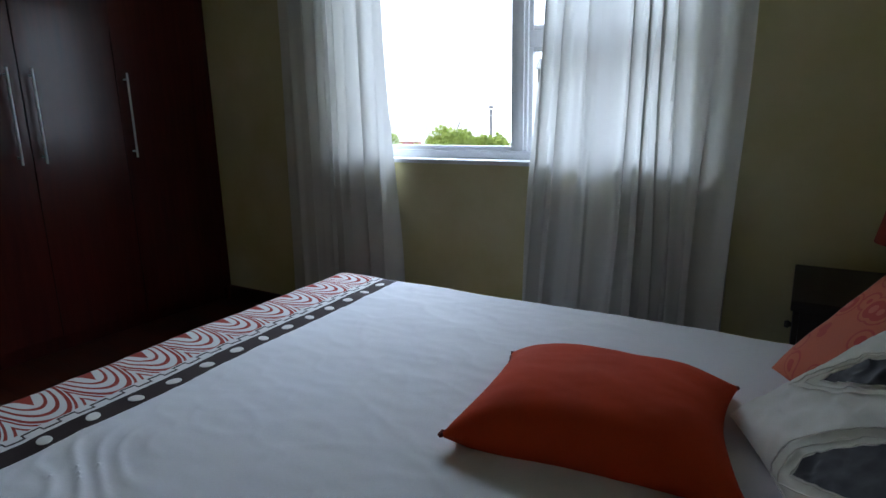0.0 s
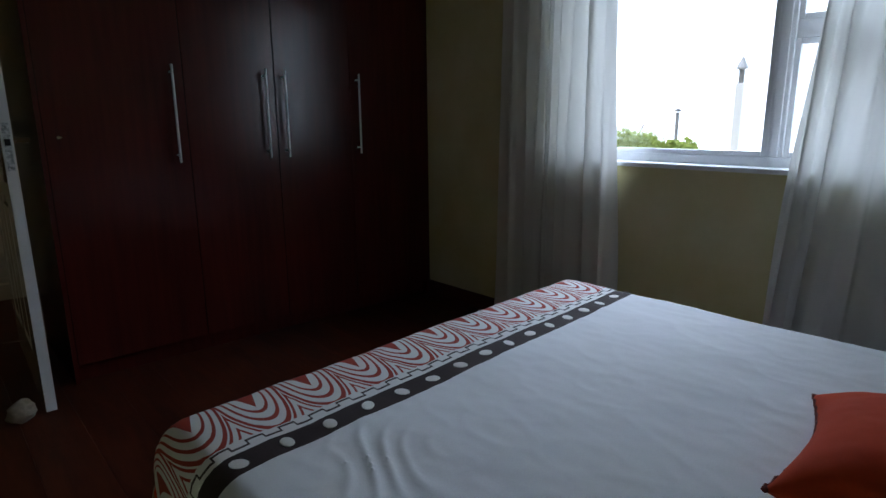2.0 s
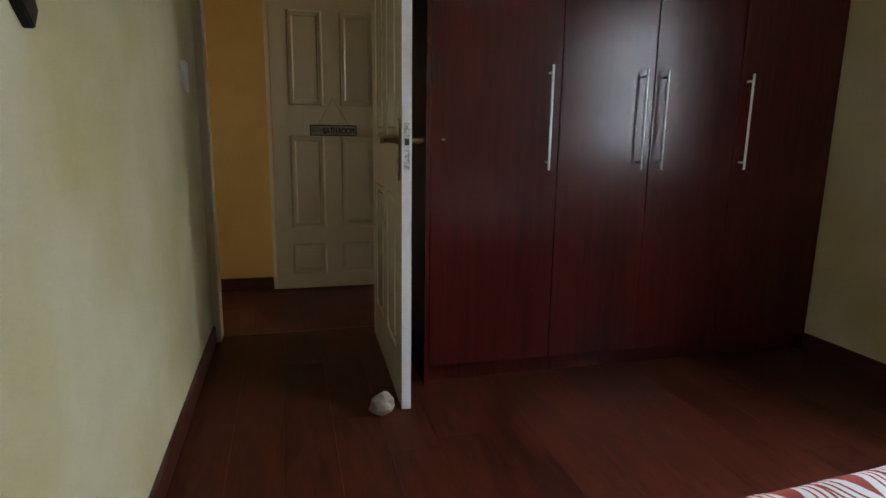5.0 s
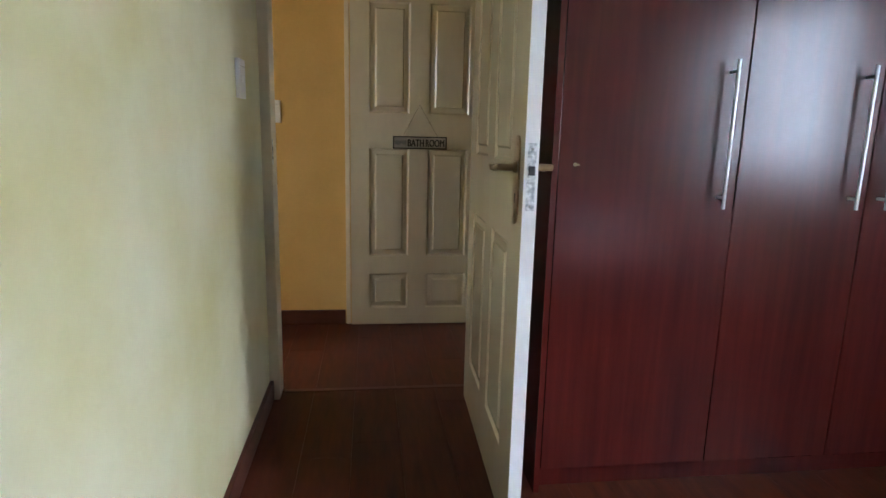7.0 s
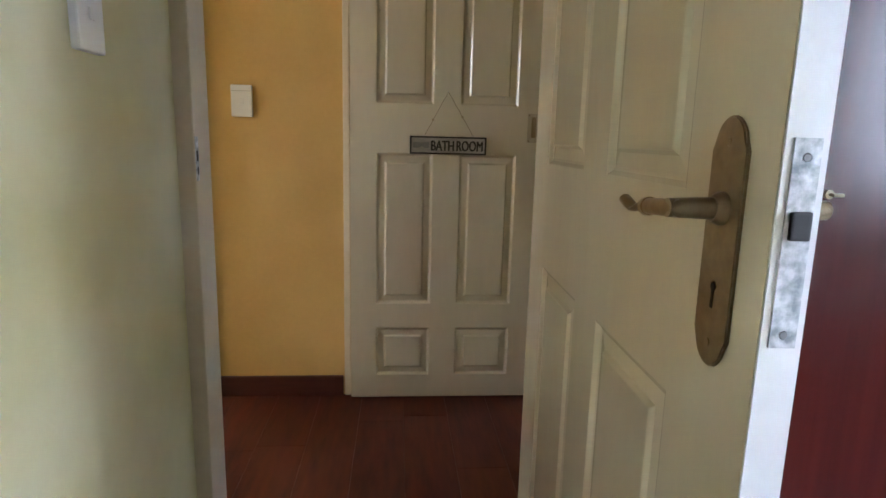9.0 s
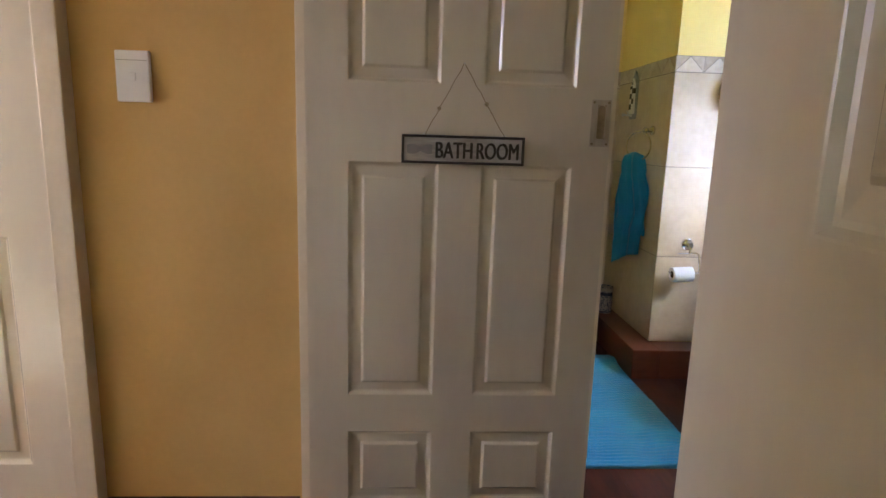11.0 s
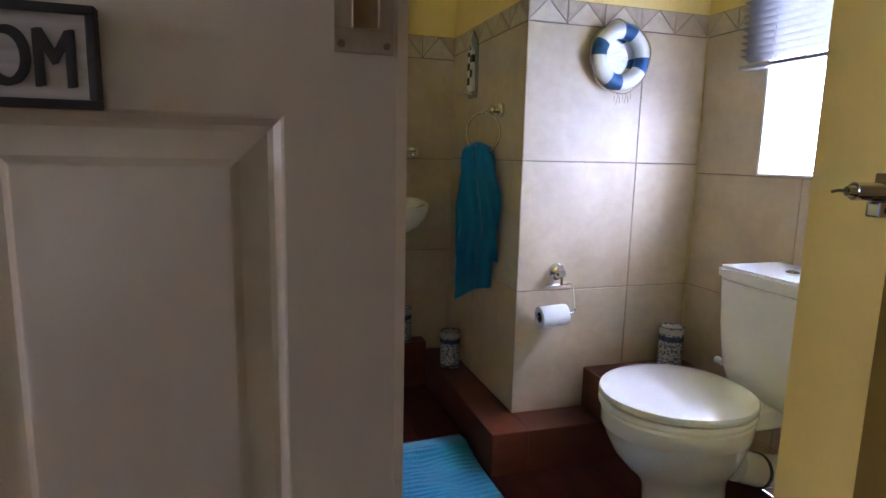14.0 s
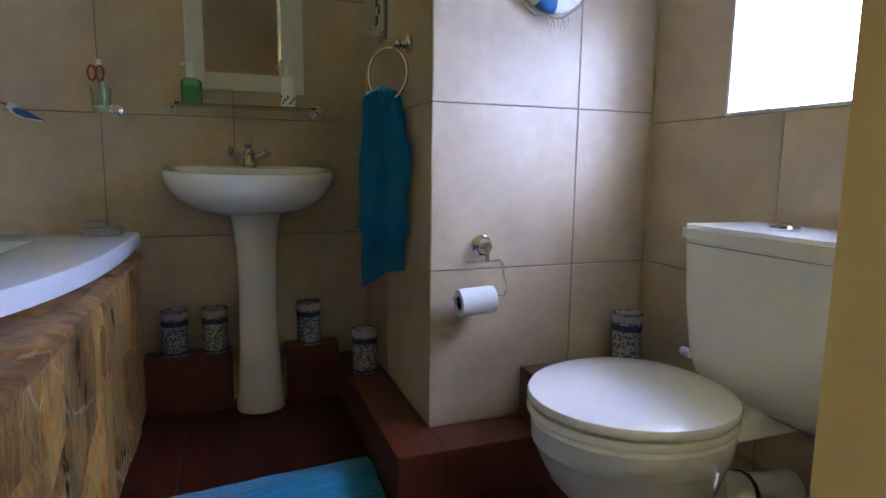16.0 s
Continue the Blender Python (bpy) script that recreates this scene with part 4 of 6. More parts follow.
# ---------------------------------------------------------------- bedroom: curtains
def curtain(name, y0, y1, b0, b1, folds, seed, label):
    x, zt, zb = 2.848, 2.30, 0.03
    n = folds * 16

    def f(u, v):
        k = v ** 0.8
        ya, yb = y0 + (b0 - y0) * k, y1 + (b1 - y1) * k
        y = ya + (yb - ya) * u
        ph = 2 * math.pi * (folds * u + 1.1 * wobble(u * 3.3 + seed, v * 0.8, seed) + 0.35 * wobble(u * 9 + seed, v * 1.4, seed + 2))
        amp = 0.028 + 0.022 * wobble(u * 5, v * 1.2, seed) + 0.008 * v
        return (x + amp * math.sin(ph) + 0.009 * math.sin(2.3 * ph + seed), y + 0.014 * math.cos(ph) + 0.01 * wobble(u * 2, v * 2, seed + 5), zt + (zb - zt) * v)

    c = thing(name, (x, (b0 + b1) / 2, zb), label, "curtain", "window curtains")
    part("cloth", surf(f, n, 30), M_CURTAIN, c, smooth=True)
    hem = surf(lambda u, v: tuple(Vector(f(u, 0.965 + 0.034 * v)) + Vector((-0.0025, 0, 0))), n, 2)
    part("hem", hem, M_CURTAIN, c, smooth=True)


curtain("curtain", 2.62, 1.90, 2.66, 1.86, 8, 1.3, "white sheer curtain in soft folds drawn aside")
curtain("curtain", 1.00, 0.27, 1.17, 0.27, 9, 4.1, "white sheer curtain in soft folds half across the window")
rl = thing("curtain_rod", (2.85, 1.4, 2.33), "steel curtain rod above the window", "curtain rod")
part("rod", rod((2.85, 0.1, 2.33), (2.85, 2.8, 2.33), 0.012), M_STEEL, rl, smooth=True)
for yy in (0.15, 2.75):
    part("bracket", box(2.84, 2.919, yy - 0.01, yy + 0.01, 2.32, 2.34, 0.002), M_STEEL, rl)


# ---------------------------------------------------------------- bedroom: bed
BX0, BX1, BY0, BY1, BZ = 0.60, 2.20, -0.36, 1.60, 0.588


def bed():
    b = thing("bed", ((BX0 + BX1) / 2, (BY0 + BY1) / 2, 0), "double bed with a dark cloth base and white bedding", "bed")
    part("base", box(BX0 + 0.03, BX1 - 0.03, BY0, BY1 - 0.02, 0.10, 0.32, 0.02), M_VALANCE, b)
    part("mattress", box(BX0 + 0.02, BX1 - 0.02, BY0, BY1 - 0.015, 0.32, 0.55, 0.05, seg=4), M_SHEET, b)
    for x in (BX0 + 0.12, BX1 - 0.12):
        for y in (BY0 + 0.12, BY1 - 0.15):
            part("leg", rod((x, y, 0), (x, y, 0.105), 0.025, 0.03), M_ESPRESSO, b)


bed()


def skew(x):
    """The foot border lies slightly askew across the bed."""
    return 0.055 * (x - 1.4) / 0.8


def duvet_point(x, t):
    """A point on the duvet: x across the bed, t metres along it from the head; it drops over the foot after a rounded edge."""
    r = 0.07
    y = BY0 + 0.02 + t
    yf = BY1 + 0.03 + skew(x) - r
    if y <= yf:
        p = [x, y, BZ]
    else:
        a = (y - yf) / r
        if a < math.pi / 2:
            p = [x, yf + r * math.sin(a), BZ - r + r * math.cos(a)]
        else:
            p = [x, yf + r, BZ - r - (y - yf - r * math.pi / 2)]
    # sides roll down
    for edge, s in ((BX0, -1), (BX1, 1)):
        d = s * (x - edge) + r
        if d > 0:
            if d < r * math.pi / 2:
                p[0] = edge - s * r + s * r * math.sin(d / r)
                p[2] -= r - r * math.cos(d / r)
            else:
                p[0] = edge
                p[2] -= r + d - r * math.pi / 2
    w = 0.0035 * wobble(x * 3.1, y * 3.1, 2.0) + 0.003 * wobble(x * 9, y * 6, 7.0) + 0.0012 * wobble(x * 30, y * 18, 1.0)
    w += 0.0016 * (1 - abs(wobble(x * 4.2 + y * 1.5, y * 3.0 - x * 2.0, 5.0))) ** 14 + 0.0011 * (1 - abs(wobble(x * 8 - y * 3, y * 7 + x * 4, 9.0))) ** 12
    near = math.exp(-(((x - 0.855) / 0.12) ** 2 + ((y - 1.12) / 0.11) ** 2))
    w += 0.007 * near * (1 - abs(math.sin((x * 0.9 - y * 0.5) * 46 + 7.0 * wobble(x * 5, y * 5, 3)))) ** 2
    p[2] += w
    return p


def duvet():
    d = thing("duvet", ((BX0 + BX1) / 2, 0.6, BZ), "white cotton duvet with a printed border across its foot", "duvet")
    x0, x1 = BX0 - 0.24, BX1 + 0.24
    ln = BY1 - BY0

    def row(x, k):
        """t of the seams: 0 head, 1 inner edge of the brown strip, 2 its outer edge, 3 foot roll end, 4 hem."""
        s = skew(x)
        return (0.0, ln - 0.323 + s, ln - 0.257 + s, ln + 0.10 + s, ln + 0.33 + s)[k]

    def sheet(k0, k1, lift=0.0):
        def f(u, v):
            x = x0 + (x1 - x0) * u
            t = row(x, k0) + (row(x, k1) - row(x, k0)) * v
            p = duvet_point(x, t)
            return (p[0], p[1], p[2] + lift)
        return f

    part("white_cover", surf(sheet(0, 1), 260, 220), M_SHEET, d, smooth=True)
    part("brown_strip", surf(sheet(1, 2), 90, 4), M_BROWNBAND, d, "dark brown cotton strip", smooth=True)
    part("printed_border", surf(sheet(2, 3), 90, 22), M_BAND, d, "white border printed with red arches", smooth=True)
    def flared(u, v):
        p = sheet(3, 4)(u, v)
        return (p[0], p[1] + 0.06 * min(v * 3, 1) ** 0.8, p[2] + 0.02 * math.sin(math.pi * min(v * 2, 1)))
    part("hem_cloth", surf(flared, 90, 16), M_VALANCE, d, "dull brown lining at the foot", smooth=True)
    cord = [sheet(2, 3, 0.003)(i / 90, 0.985) for i in range(91)]
    part("piping", tube(cord, 0.005, 6), M_ORANGE, d, "orange corded edge", smooth=True)
    # white dots on the brown strip
    for i in range(19):
        x = 0.375 + 0.0995 * i
        if x < BX0 - 0.15 or x > BX1 + 0.12:
            continue
        s = skew(x)
        t = (row(x, 1) + row(x, 2)) / 2
        p, q, e = Vector(duvet_point(x, t)), Vector(duvet_point(x + 0.01, t)), Vector(duvet_point(x, t + 0.01))
        nrm = (q - p).cross(e - p).normalized()
        m = Matrix.Translation(p + nrm * 0.0005) @ nrm.to_track_quat("Z", "Y").to_matrix().to_4x4()
        part("dot", lathe([(0.019, 0), (0.0180, 0.0012), (0.010, 0.002), (0.001, 0.0022)], seg=18, sx=1.0, sy=0.74, m=m), M_STUD, d, smooth=True)


duvet()


def crumple(a, c, seed, fine):
    """Soft dents of a stuffed cover, and fine creases."""
    k = 0.005 * wobble(a * 3, c * 3, seed + 3)
    if fine:
        k += fine * (wobble(a * 9 + c * 3, c * 6 - a * 2, seed + 5) + 0.6 * (1 - abs(wobble(a * 6 - c * 4, c * 7 + a * 3, seed + 8))) ** 8 - 0.2)
    return k


def cushion_mesh(w, h, t, seed, pinch=0.10, fine=0.0, power=4.0):
    """A stuffed square with pulled-out corners, flat side down the z axis."""
    b = bmesh.new()
    n = 60 if fine else 34
    for side in (1, -1):
        def f(u, v, side=side):
            a, c = 2 * u - 1, 2 * v - 1
            px = a * w / 2 * (1 - pinch * (1 - c * c) * abs(a) ** 3)
            py = c * h / 2 * (1 - pinch * (1 - a * a) * abs(c) ** 3)
            hh = ((1 - abs(a) ** power) * (1 - abs(c) ** power)) ** 0.55
            hh *= 1 + 0.06 * wobble(a * 1.7, c * 1.7, seed)
            wr = crumple(a, c, seed, fine) * hh
            return (px, py, side * (t / 2 * hh) + wr)
        surf(f, n, n, b)
    bmesh.ops.remove_doubles(b, verts=b.verts, dist=1e-4)
    return b


def orange_cushion():
    m = pose(1.495, 0.366, 0.612, 0, 1, 7)
    c = thing("cushion", (1.505, 0.368, 0.59), "plump plain orange linen cushion lying on the duvet", "cushion")
    part("cover", placed(cushion_mesh(0.45, 0.525, 0.19, 2.0, 0.13, fine=0.0014, power=2.8), m), M_ORANGE, c, smooth=True)
    for a in (-1, 1):
        for e in (-1, 1):
            k = lathe([(0.001, -0.005), (0.003, -0.003), (0.004, 0.0), (0.003, 0.003), (0.001, 0.005)], at=(a * 0.219, e * 0.257, 0), seg=12, sx=1.9, sy=1.5)
            part("corner_tassel", placed(k, m), M_DKRED, c, "dark red gathered corner", smooth=True)
    edge = [m @ Vector((-0.222 + 0.444 * i / 40, 0.261 - 0.033 * math.sin(math.pi * i / 40), 0.004 * math.sin(i * 1.9))) for i in range(41)]
    part("seam", tube(edge, 0.0028, 6), M_DKRED, c, "dark overlocked seam", smooth=True)


orange_cushion()


def leaning(corner, w, h, lean, turn=19.0):
    """The pose of a pillow that leans back, from its lower window-side corner."""
    t, q = radians(turn), radians(lean)
    xa = Vector((-math.cos(t), -math.sin(t), 0))
    hn = Vector((-math.sin(t), math.cos(t), 0))
    ya = -hn * math.cos(q) + Vector((0, 0, math.sin(q)))
    za = hn * math.sin(q) + Vector((0, 0, math.cos(q)))
    o = Vector(corner) + xa * w / 2 + ya * h / 2
    return Matrix(((xa.x, ya.x, za.x, o.x), (xa.y, ya.y, za.y, o.y), (xa.z, ya.z, za.z, o.z), (0, 0, 0, 1)))


def rose_cushion():
    m = leaning((1.905, 0.080, 0.605), 0.48, 0.46, 47)
    c = thing("cushion", (1.70, -0.05, 0.59), "orange cushion printed with ringed roses leaning at the headboard", "cushion")
    part("cover", placed(cushion_mesh(0.48, 0.46, 0.11, 5.0), m), M_ROSES, c, smooth=True)


rose_cushion()


def pale_pillow():
    m = leaning((1.625, 0.140, 0.600), 0.62, 0.36, 37)
    c = thing("pillow", (1.35, 0.0, 0.59), "pale quilted satin pillow with grey leaf patches", "pillow")
    part("cover", placed(cushion_mesh(0.62, 0.36, 0.12, 9.0, fine=0.006), m), M_PALE, c, smooth=True)

    def top(a, e):
        hh = (max(1 - a ** 4, 0) * max(1 - e ** 4, 0)) ** 0.55
        hh *= 1 + 0.06 * wobble(a * 1.7, e * 1.7, 9.0)
        wr = crumple(a, e, 9.0, 0.006) * hh
        return m @ Vector((a * 0.31 * (1 - 0.1 * (1 - e * e) * abs(a) ** 3), e * 0.18 * (1 - 0.1 * (1 - a * a) * abs(e) ** 3), 0.06 * hh + wr + 0.0025))

    for ca, ce, ra, re, tilt in ((0.30, -0.12, 0.70, 0.20, 1.12), (-0.36, 0.40, 0.48, 0.14, 1.12), (0.80, 0.30, 0.36, 0.13, 1.12)):
        def leafp(u, v, ca=ca, ce=ce, ra=ra, re=re, tilt=tilt, k=1.0):
            q = 2 * u - 1
            wd = re * (1 - q * q) * (2 * v - 1) * k
            la = ra * q * k
            return ca + la * math.cos(tilt) - wd * math.sin(tilt), ce + la * math.sin(tilt) + wd * math.cos(tilt)
        part("leaf_patch", surf(lambda u, v: top(*leafp(u, v)), 48, 14), M_GREY, c, "dark grey satin leaf patch", smooth=True)
        for k in (1.05, 1.32, 1.62):
            ring = []
            for i in range(80):
                u = i / 40
                q = leafp(u, 1.0, k=k) if u <= 1 else leafp(2 - u, 0.0, k=k)
                ring.append(top(max(min(q[0], 0.96), -0.96), max(min(q[1], 0.96), -0.96)))
            part("quilting_cord", tube(ring, 0.0013, 5, True), M_CORD, c, smooth=True)


pale_pillow()


def bedside():
    t = thing("bedside_table", (2.6, -0.17, 0), "dark wooden bedside table with an overhanging top", "bedside table")
    part("tabletop", box(2.36, 2.86, -0.40, 0.055, 0.612, 0.645, 0.006), M_ESPRESSO, t)
    part("body", box(2.385, 2.84, -0.395, 0.030, 0.10, 0.612, 0.004), M_ESPRESSO, t)
    for z in (0.13, 0.37):
        dr = part("drawer", box(2.40, 2.825, 0.030, 0.046, z, z + 0.225, 0.003), M_ESPRESSO, t)
        part("knob", lathe([(0.006, 0), (0.014, 0.012), (0.010, 0.022)], seg=14, m=pose(2.612, 0.046, z + 0.12, -90, 0, 0)), M_ESPRESSO, dr, smooth=True)
    for x in (2.405, 2.82):
        for y in (-0.375, 0.01):
            part("leg", box(x - 0.02, x + 0.02, y - 0.02, y + 0.02, 0, 0.10, 0.002), M_ESPRESSO, t)
    l = thing("table_lamp", (2.62, -0.26, 0.645), "bedside lamp with a dark red cloth shade", "lamp")
    part("lamp_base", lathe([(0.06, 0), (0.06, 0.012), (0.018, 0.03), (0.014, 0.10), (0.022, 0.13), (0.010, 0.16)], at=(2.62, -0.26, 0.646), seg=24), M_ESPRESSO, l, smooth=True)
    sh = lathe([(0.115, 0.15), (0.085, 0.30), (0.082, 0.30), (0.112, 0.152)], at=(2.62, -0.26, 0.646), seg=36)
    part("shade", sh, M_SHADE, l, smooth=True)
    h = thing("headboard", (1.38, -0.39, 0), "dark wooden headboard against the wall", "headboard")
    part("panel", box(0.58, 2.19, -0.415, -0.375, 0.1, 1.02, 0.006), M_ESPRESSO, h)
    part("cap_rail", box(0.56, 2.21, -0.418, -0.36, 1.02, 1.05, 0.006), M_ESPRESSO, h)


bedside()


def stone():
    b = bmesh.new()
    bmesh.ops.create_icosphere(b, subdivisions=3, radius=1.0)
    for v in b.verts:
        k = 0.86 + 0.40 * wobble(v.co.x * 1.4, v.co.y * 1.4, v.co.z * 1.4 + 3) + 0.05 * wobble(v.co.x * 5, v.co.y * 5, v.co.z * 5)
        v.co = Vector((v.co.x * 0.062 * k, v.co.y * 0.055 * k, max(v.co.z * 0.052 * k, -0.042)))
    bmesh.ops.translate(b, verts=b.verts, vec=(0.500, 3.115, 0.0425))
    ob = part("door_stop_stone", b, M_STONE, at=(0.500, 3.115, 0), smooth=True)
    tagged(ob, "rough pale stone holding the bedroom door open", "stone")


stone()


def wall_ornament():
    w = thing("wall_bracket", (XW, 1.98, 1.45), "dark metal wall ornament on the cream wall", "wall ornament")
    pts = [(0.0, 0.0), (0.13, -0.105), (0.155, -0.07), (0.09, 0.05), (0.12, 0.30), (-0.05, 0.34)]
    part("plate", prism(pts, 0.02, Matrix.Translation((XW, 1.94, 1.435)) @ Matrix(((0, 0, 1, 0), (1, 0, 0, 0), (0, 1, 0, 0), (0, 0, 0, 1))), 0.003), M_INK, w)


wall_ornament()


# ---------------------------------------------------------------- bathroom: steps
def steps():
    s = thing("step_1", (1.56, 6.47, 0), "dark reddish laminate boxing along the column foot", "step", kind="structure")
    part("step_side", box(1.495, COLX + 0.004, 6.400, BYN, 0, 0.155, 0.004), M_STEP, s)
    part("step_front", box(COLX + 0.004, BXE, 6.400, COLY + 0.004, 0, 0.1545, 0.004), M_STEP, s)
    t = thing("step_2", (2.15, 6.47, 0.155), "dark reddish laminate upper boxing behind the toilet", "step", kind="structure")
    part("upper_box", box(1.925, BXE, 6.395, COLY + 0.003, 0.155, 0.310, 0.004), M_STEP, t)
    k = thing("step_3", (1.15, 7.22, 0), "dark reddish laminate boxing under the basin wall", "step", kind="structure")
    part("back_box", box(0.800, 1.100, 7.245, BYN, 0, 0.221, 0.004), M_STEP, k)
    part("back_box", box(1.296, 1.495, 7.245, BYN, 0, 0.221, 0.004), M_STEP, k)


steps()


# ---------------------------------------------------------------- bathroom: toilet
def toilet():
    cx, cy = 1.90, 5.993
    t = thing("toilet", (cx, cy, 0), "white close-coupled toilet with its lid closed", "toilet")

    def egg(a, rx, ry, x):
        """A seat-shaped outline: round at the front, squarer at the back."""
        c, s = math.cos(a), math.sin(a)
        k = 1.0 if c < 0 else 0.86
        return (x + rx * c * k, cy + ry * (abs(s) ** (0.9 if c > 0 else 1.0)) * (1 if s > 0 else -1))

    prof = [(0.0, 0.150, 0.105, 1.965), (0.03, 0.150, 0.100, 1.965), (0.09, 0.140, 0.090, 1.96), (0.15, 0.140, 0.090, 1.955), (0.185, 0.150, 0.104, 1.945), (0.22, 0.174, 0.135, 1.93), (0.26, 0.197, 0.160, 1.918),
            (0.31, 0.216, 0.180, 1.912), (0.338, 0.224, 0.190, 1.910), (0.344, 0.228, 0.194, 1.908), (0.390, 0.231, 0.197, 1.908), (0.399, 0.224, 0.190, 1.908)]
    b = bmesh.new()
    seg = 40
    rows = [[b.verts.new((*egg(2 * math.pi * i / seg, rx, ry, x), z)) for i in range(seg)] for z, rx, ry, x in prof]
    for a, c in zip(rows, rows[1:]):
        for i in range(seg):
            b.faces.new((a[i], a[(i + 1) % seg], c[(i + 1) % seg], c[i]))
    b.faces.new(rows[0][::-1])
    b.faces.new(rows[-1])
    part("bowl", b, M_CHINA, t, smooth=True)
    part("shelf", box(2.02, 2.335, cy - 0.105, cy + 0.105, 0.335, 0.398, 0.018, seg=3), M_CHINA, t, smooth=True)

    def slab(name, z0, z1, rx, ry, crown, mat):
        lay = [(z0, 0.985), (z0 + 0.004, 1.0), (z1 - 0.008, 1.0), (z1 - 0.002, 0.985), (z1 + crown * 0.4, 0.9), (z1 + crown * 0.8, 0.6), (z1 + crown, 0.25)]
        g = bmesh.new()
        rr = [[g.verts.new((Vector((*egg(2 * math.pi * i / seg, rx * k, ry * k, 1.91), z)) + Vector((0, 0.007, 0)))) for i in range(seg)] for z, k in lay]
        for a, c in zip(rr, rr[1:]):
            for i in range(seg):
                g.faces.new((a[i], a[(i + 1) % seg], c[(i + 1) % seg], c[i]))
        g.faces.new(rr[0][::-1])
        g.faces.new(rr[-1])
        return part(name, g, mat, t, smooth=True)

    slab("seat", 0.400, 0.420, 0.237, 0.207, 0.0, M_SEAT)
    slab("lid", 0.4245, 0.446, 0.236, 0.210, 0.011, M_SEAT)
    for s in (-1, 1):
        part("seat_hinge", rod((2.105, cy + s * 0.075 - 0.02, 0.418), (2.105, cy + s * 0.075 + 0.02, 0.418), 0.011), M_SEAT, t, smooth=True)
    # cistern, narrower towards the bottom, with a rounded front
    ccy = 5.925
    c = bmesh.new()
    lev = [(0.385, 0.118, 0.150), (0.40, 0.134, 0.163), (0.47, 0.150, 0.177), (0.60, 0.160, 0.187), (0.742, 0.166, 0.191)]
    rr = []
    for z, dx, hy in lev:
        out = []
        for i in range(24):
            a = math.pi * i / 23
            px = 2.352 - dx * 1.45 * (0.80 + 0.20 * abs(math.sin(a)) ** 0.4)
            out.append((px, ccy - hy * math.copysign(abs(math.cos(a)) ** 0.30, math.cos(a)), z))
        out += [(2.352, ccy + hy, z), (2.352, ccy - hy, z)]
        rr.append([c.verts.new(p) for p in out])
    n = len(rr[0])
    for a, d in zip(rr, rr[1:]):
        for i in range(n):
            c.faces.new((a[i], a[(i + 1) % n], d[(i + 1) % n], d[i]))
    c.faces.new(rr[0][::-1])
    c.faces.new(rr[-1])
    part("cistern", c, M_CHINA, t, smooth=True)
    hl = 0.195
    lid = prism([(2.356, ccy - hl), (2.356, ccy + hl), (2.120, ccy + hl), (2.103, ccy + hl - 0.020), (2.103, ccy - hl + 0.020), (2.120, ccy - hl)], 0.042, Matrix.Translation((0, 0, 0.744)), 0.010)
    part("cistern_lid", lid, M_CHINA, t, smooth=True)
    bt = lathe([(0.030, 0), (0.030, 0.006), (0.024, 0.011), (0.014, 0.010), (0.014, 0.015), (0.001, 0.017)], at=(2.215, ccy, 0.786), seg=24)
    part("flush_button", bt, M_CHROME, t, "chrome flush button", smooth=True)
    pipe = tube([(2.10, cy - 0.03, 0.20), (2.18, cy - 0.03, 0.17), (2.28, cy - 0.03, 0.15), (2.352, cy - 0.03, 0.15)], 0.05, 18)
    part("waste_pipe", pipe, M_CHINA, t, "white plastic waste pipe", smooth=True)
    part("pipe_collar", rod((2.19, cy - 0.03, 0.166), (2.20, cy - 0.03, 0.164), 0.055), M_INK, t, "black rubber collar", smooth=True)
    v = tube([(2.33, cy - 0.17, 0.06), (2.33, cy - 0.17, 0.30), (2.31, cy - 0.15, 0.385)], 0.006)
    lathe([(0.012, -0.014), (0.012, 0.014)], at=(2.33, cy - 0.17, 0.34), seg=12, bm=v)
    part("supply_hose", v, M_CHROME, t, "chrome supply hose", smooth=True)
    part("overflow_stub", rod((2.25, cy + 0.205, 0.425), (2.25, cy + 0.235, 0.425), 0.012), M_PLASTIC, t, smooth=True)


toilet()


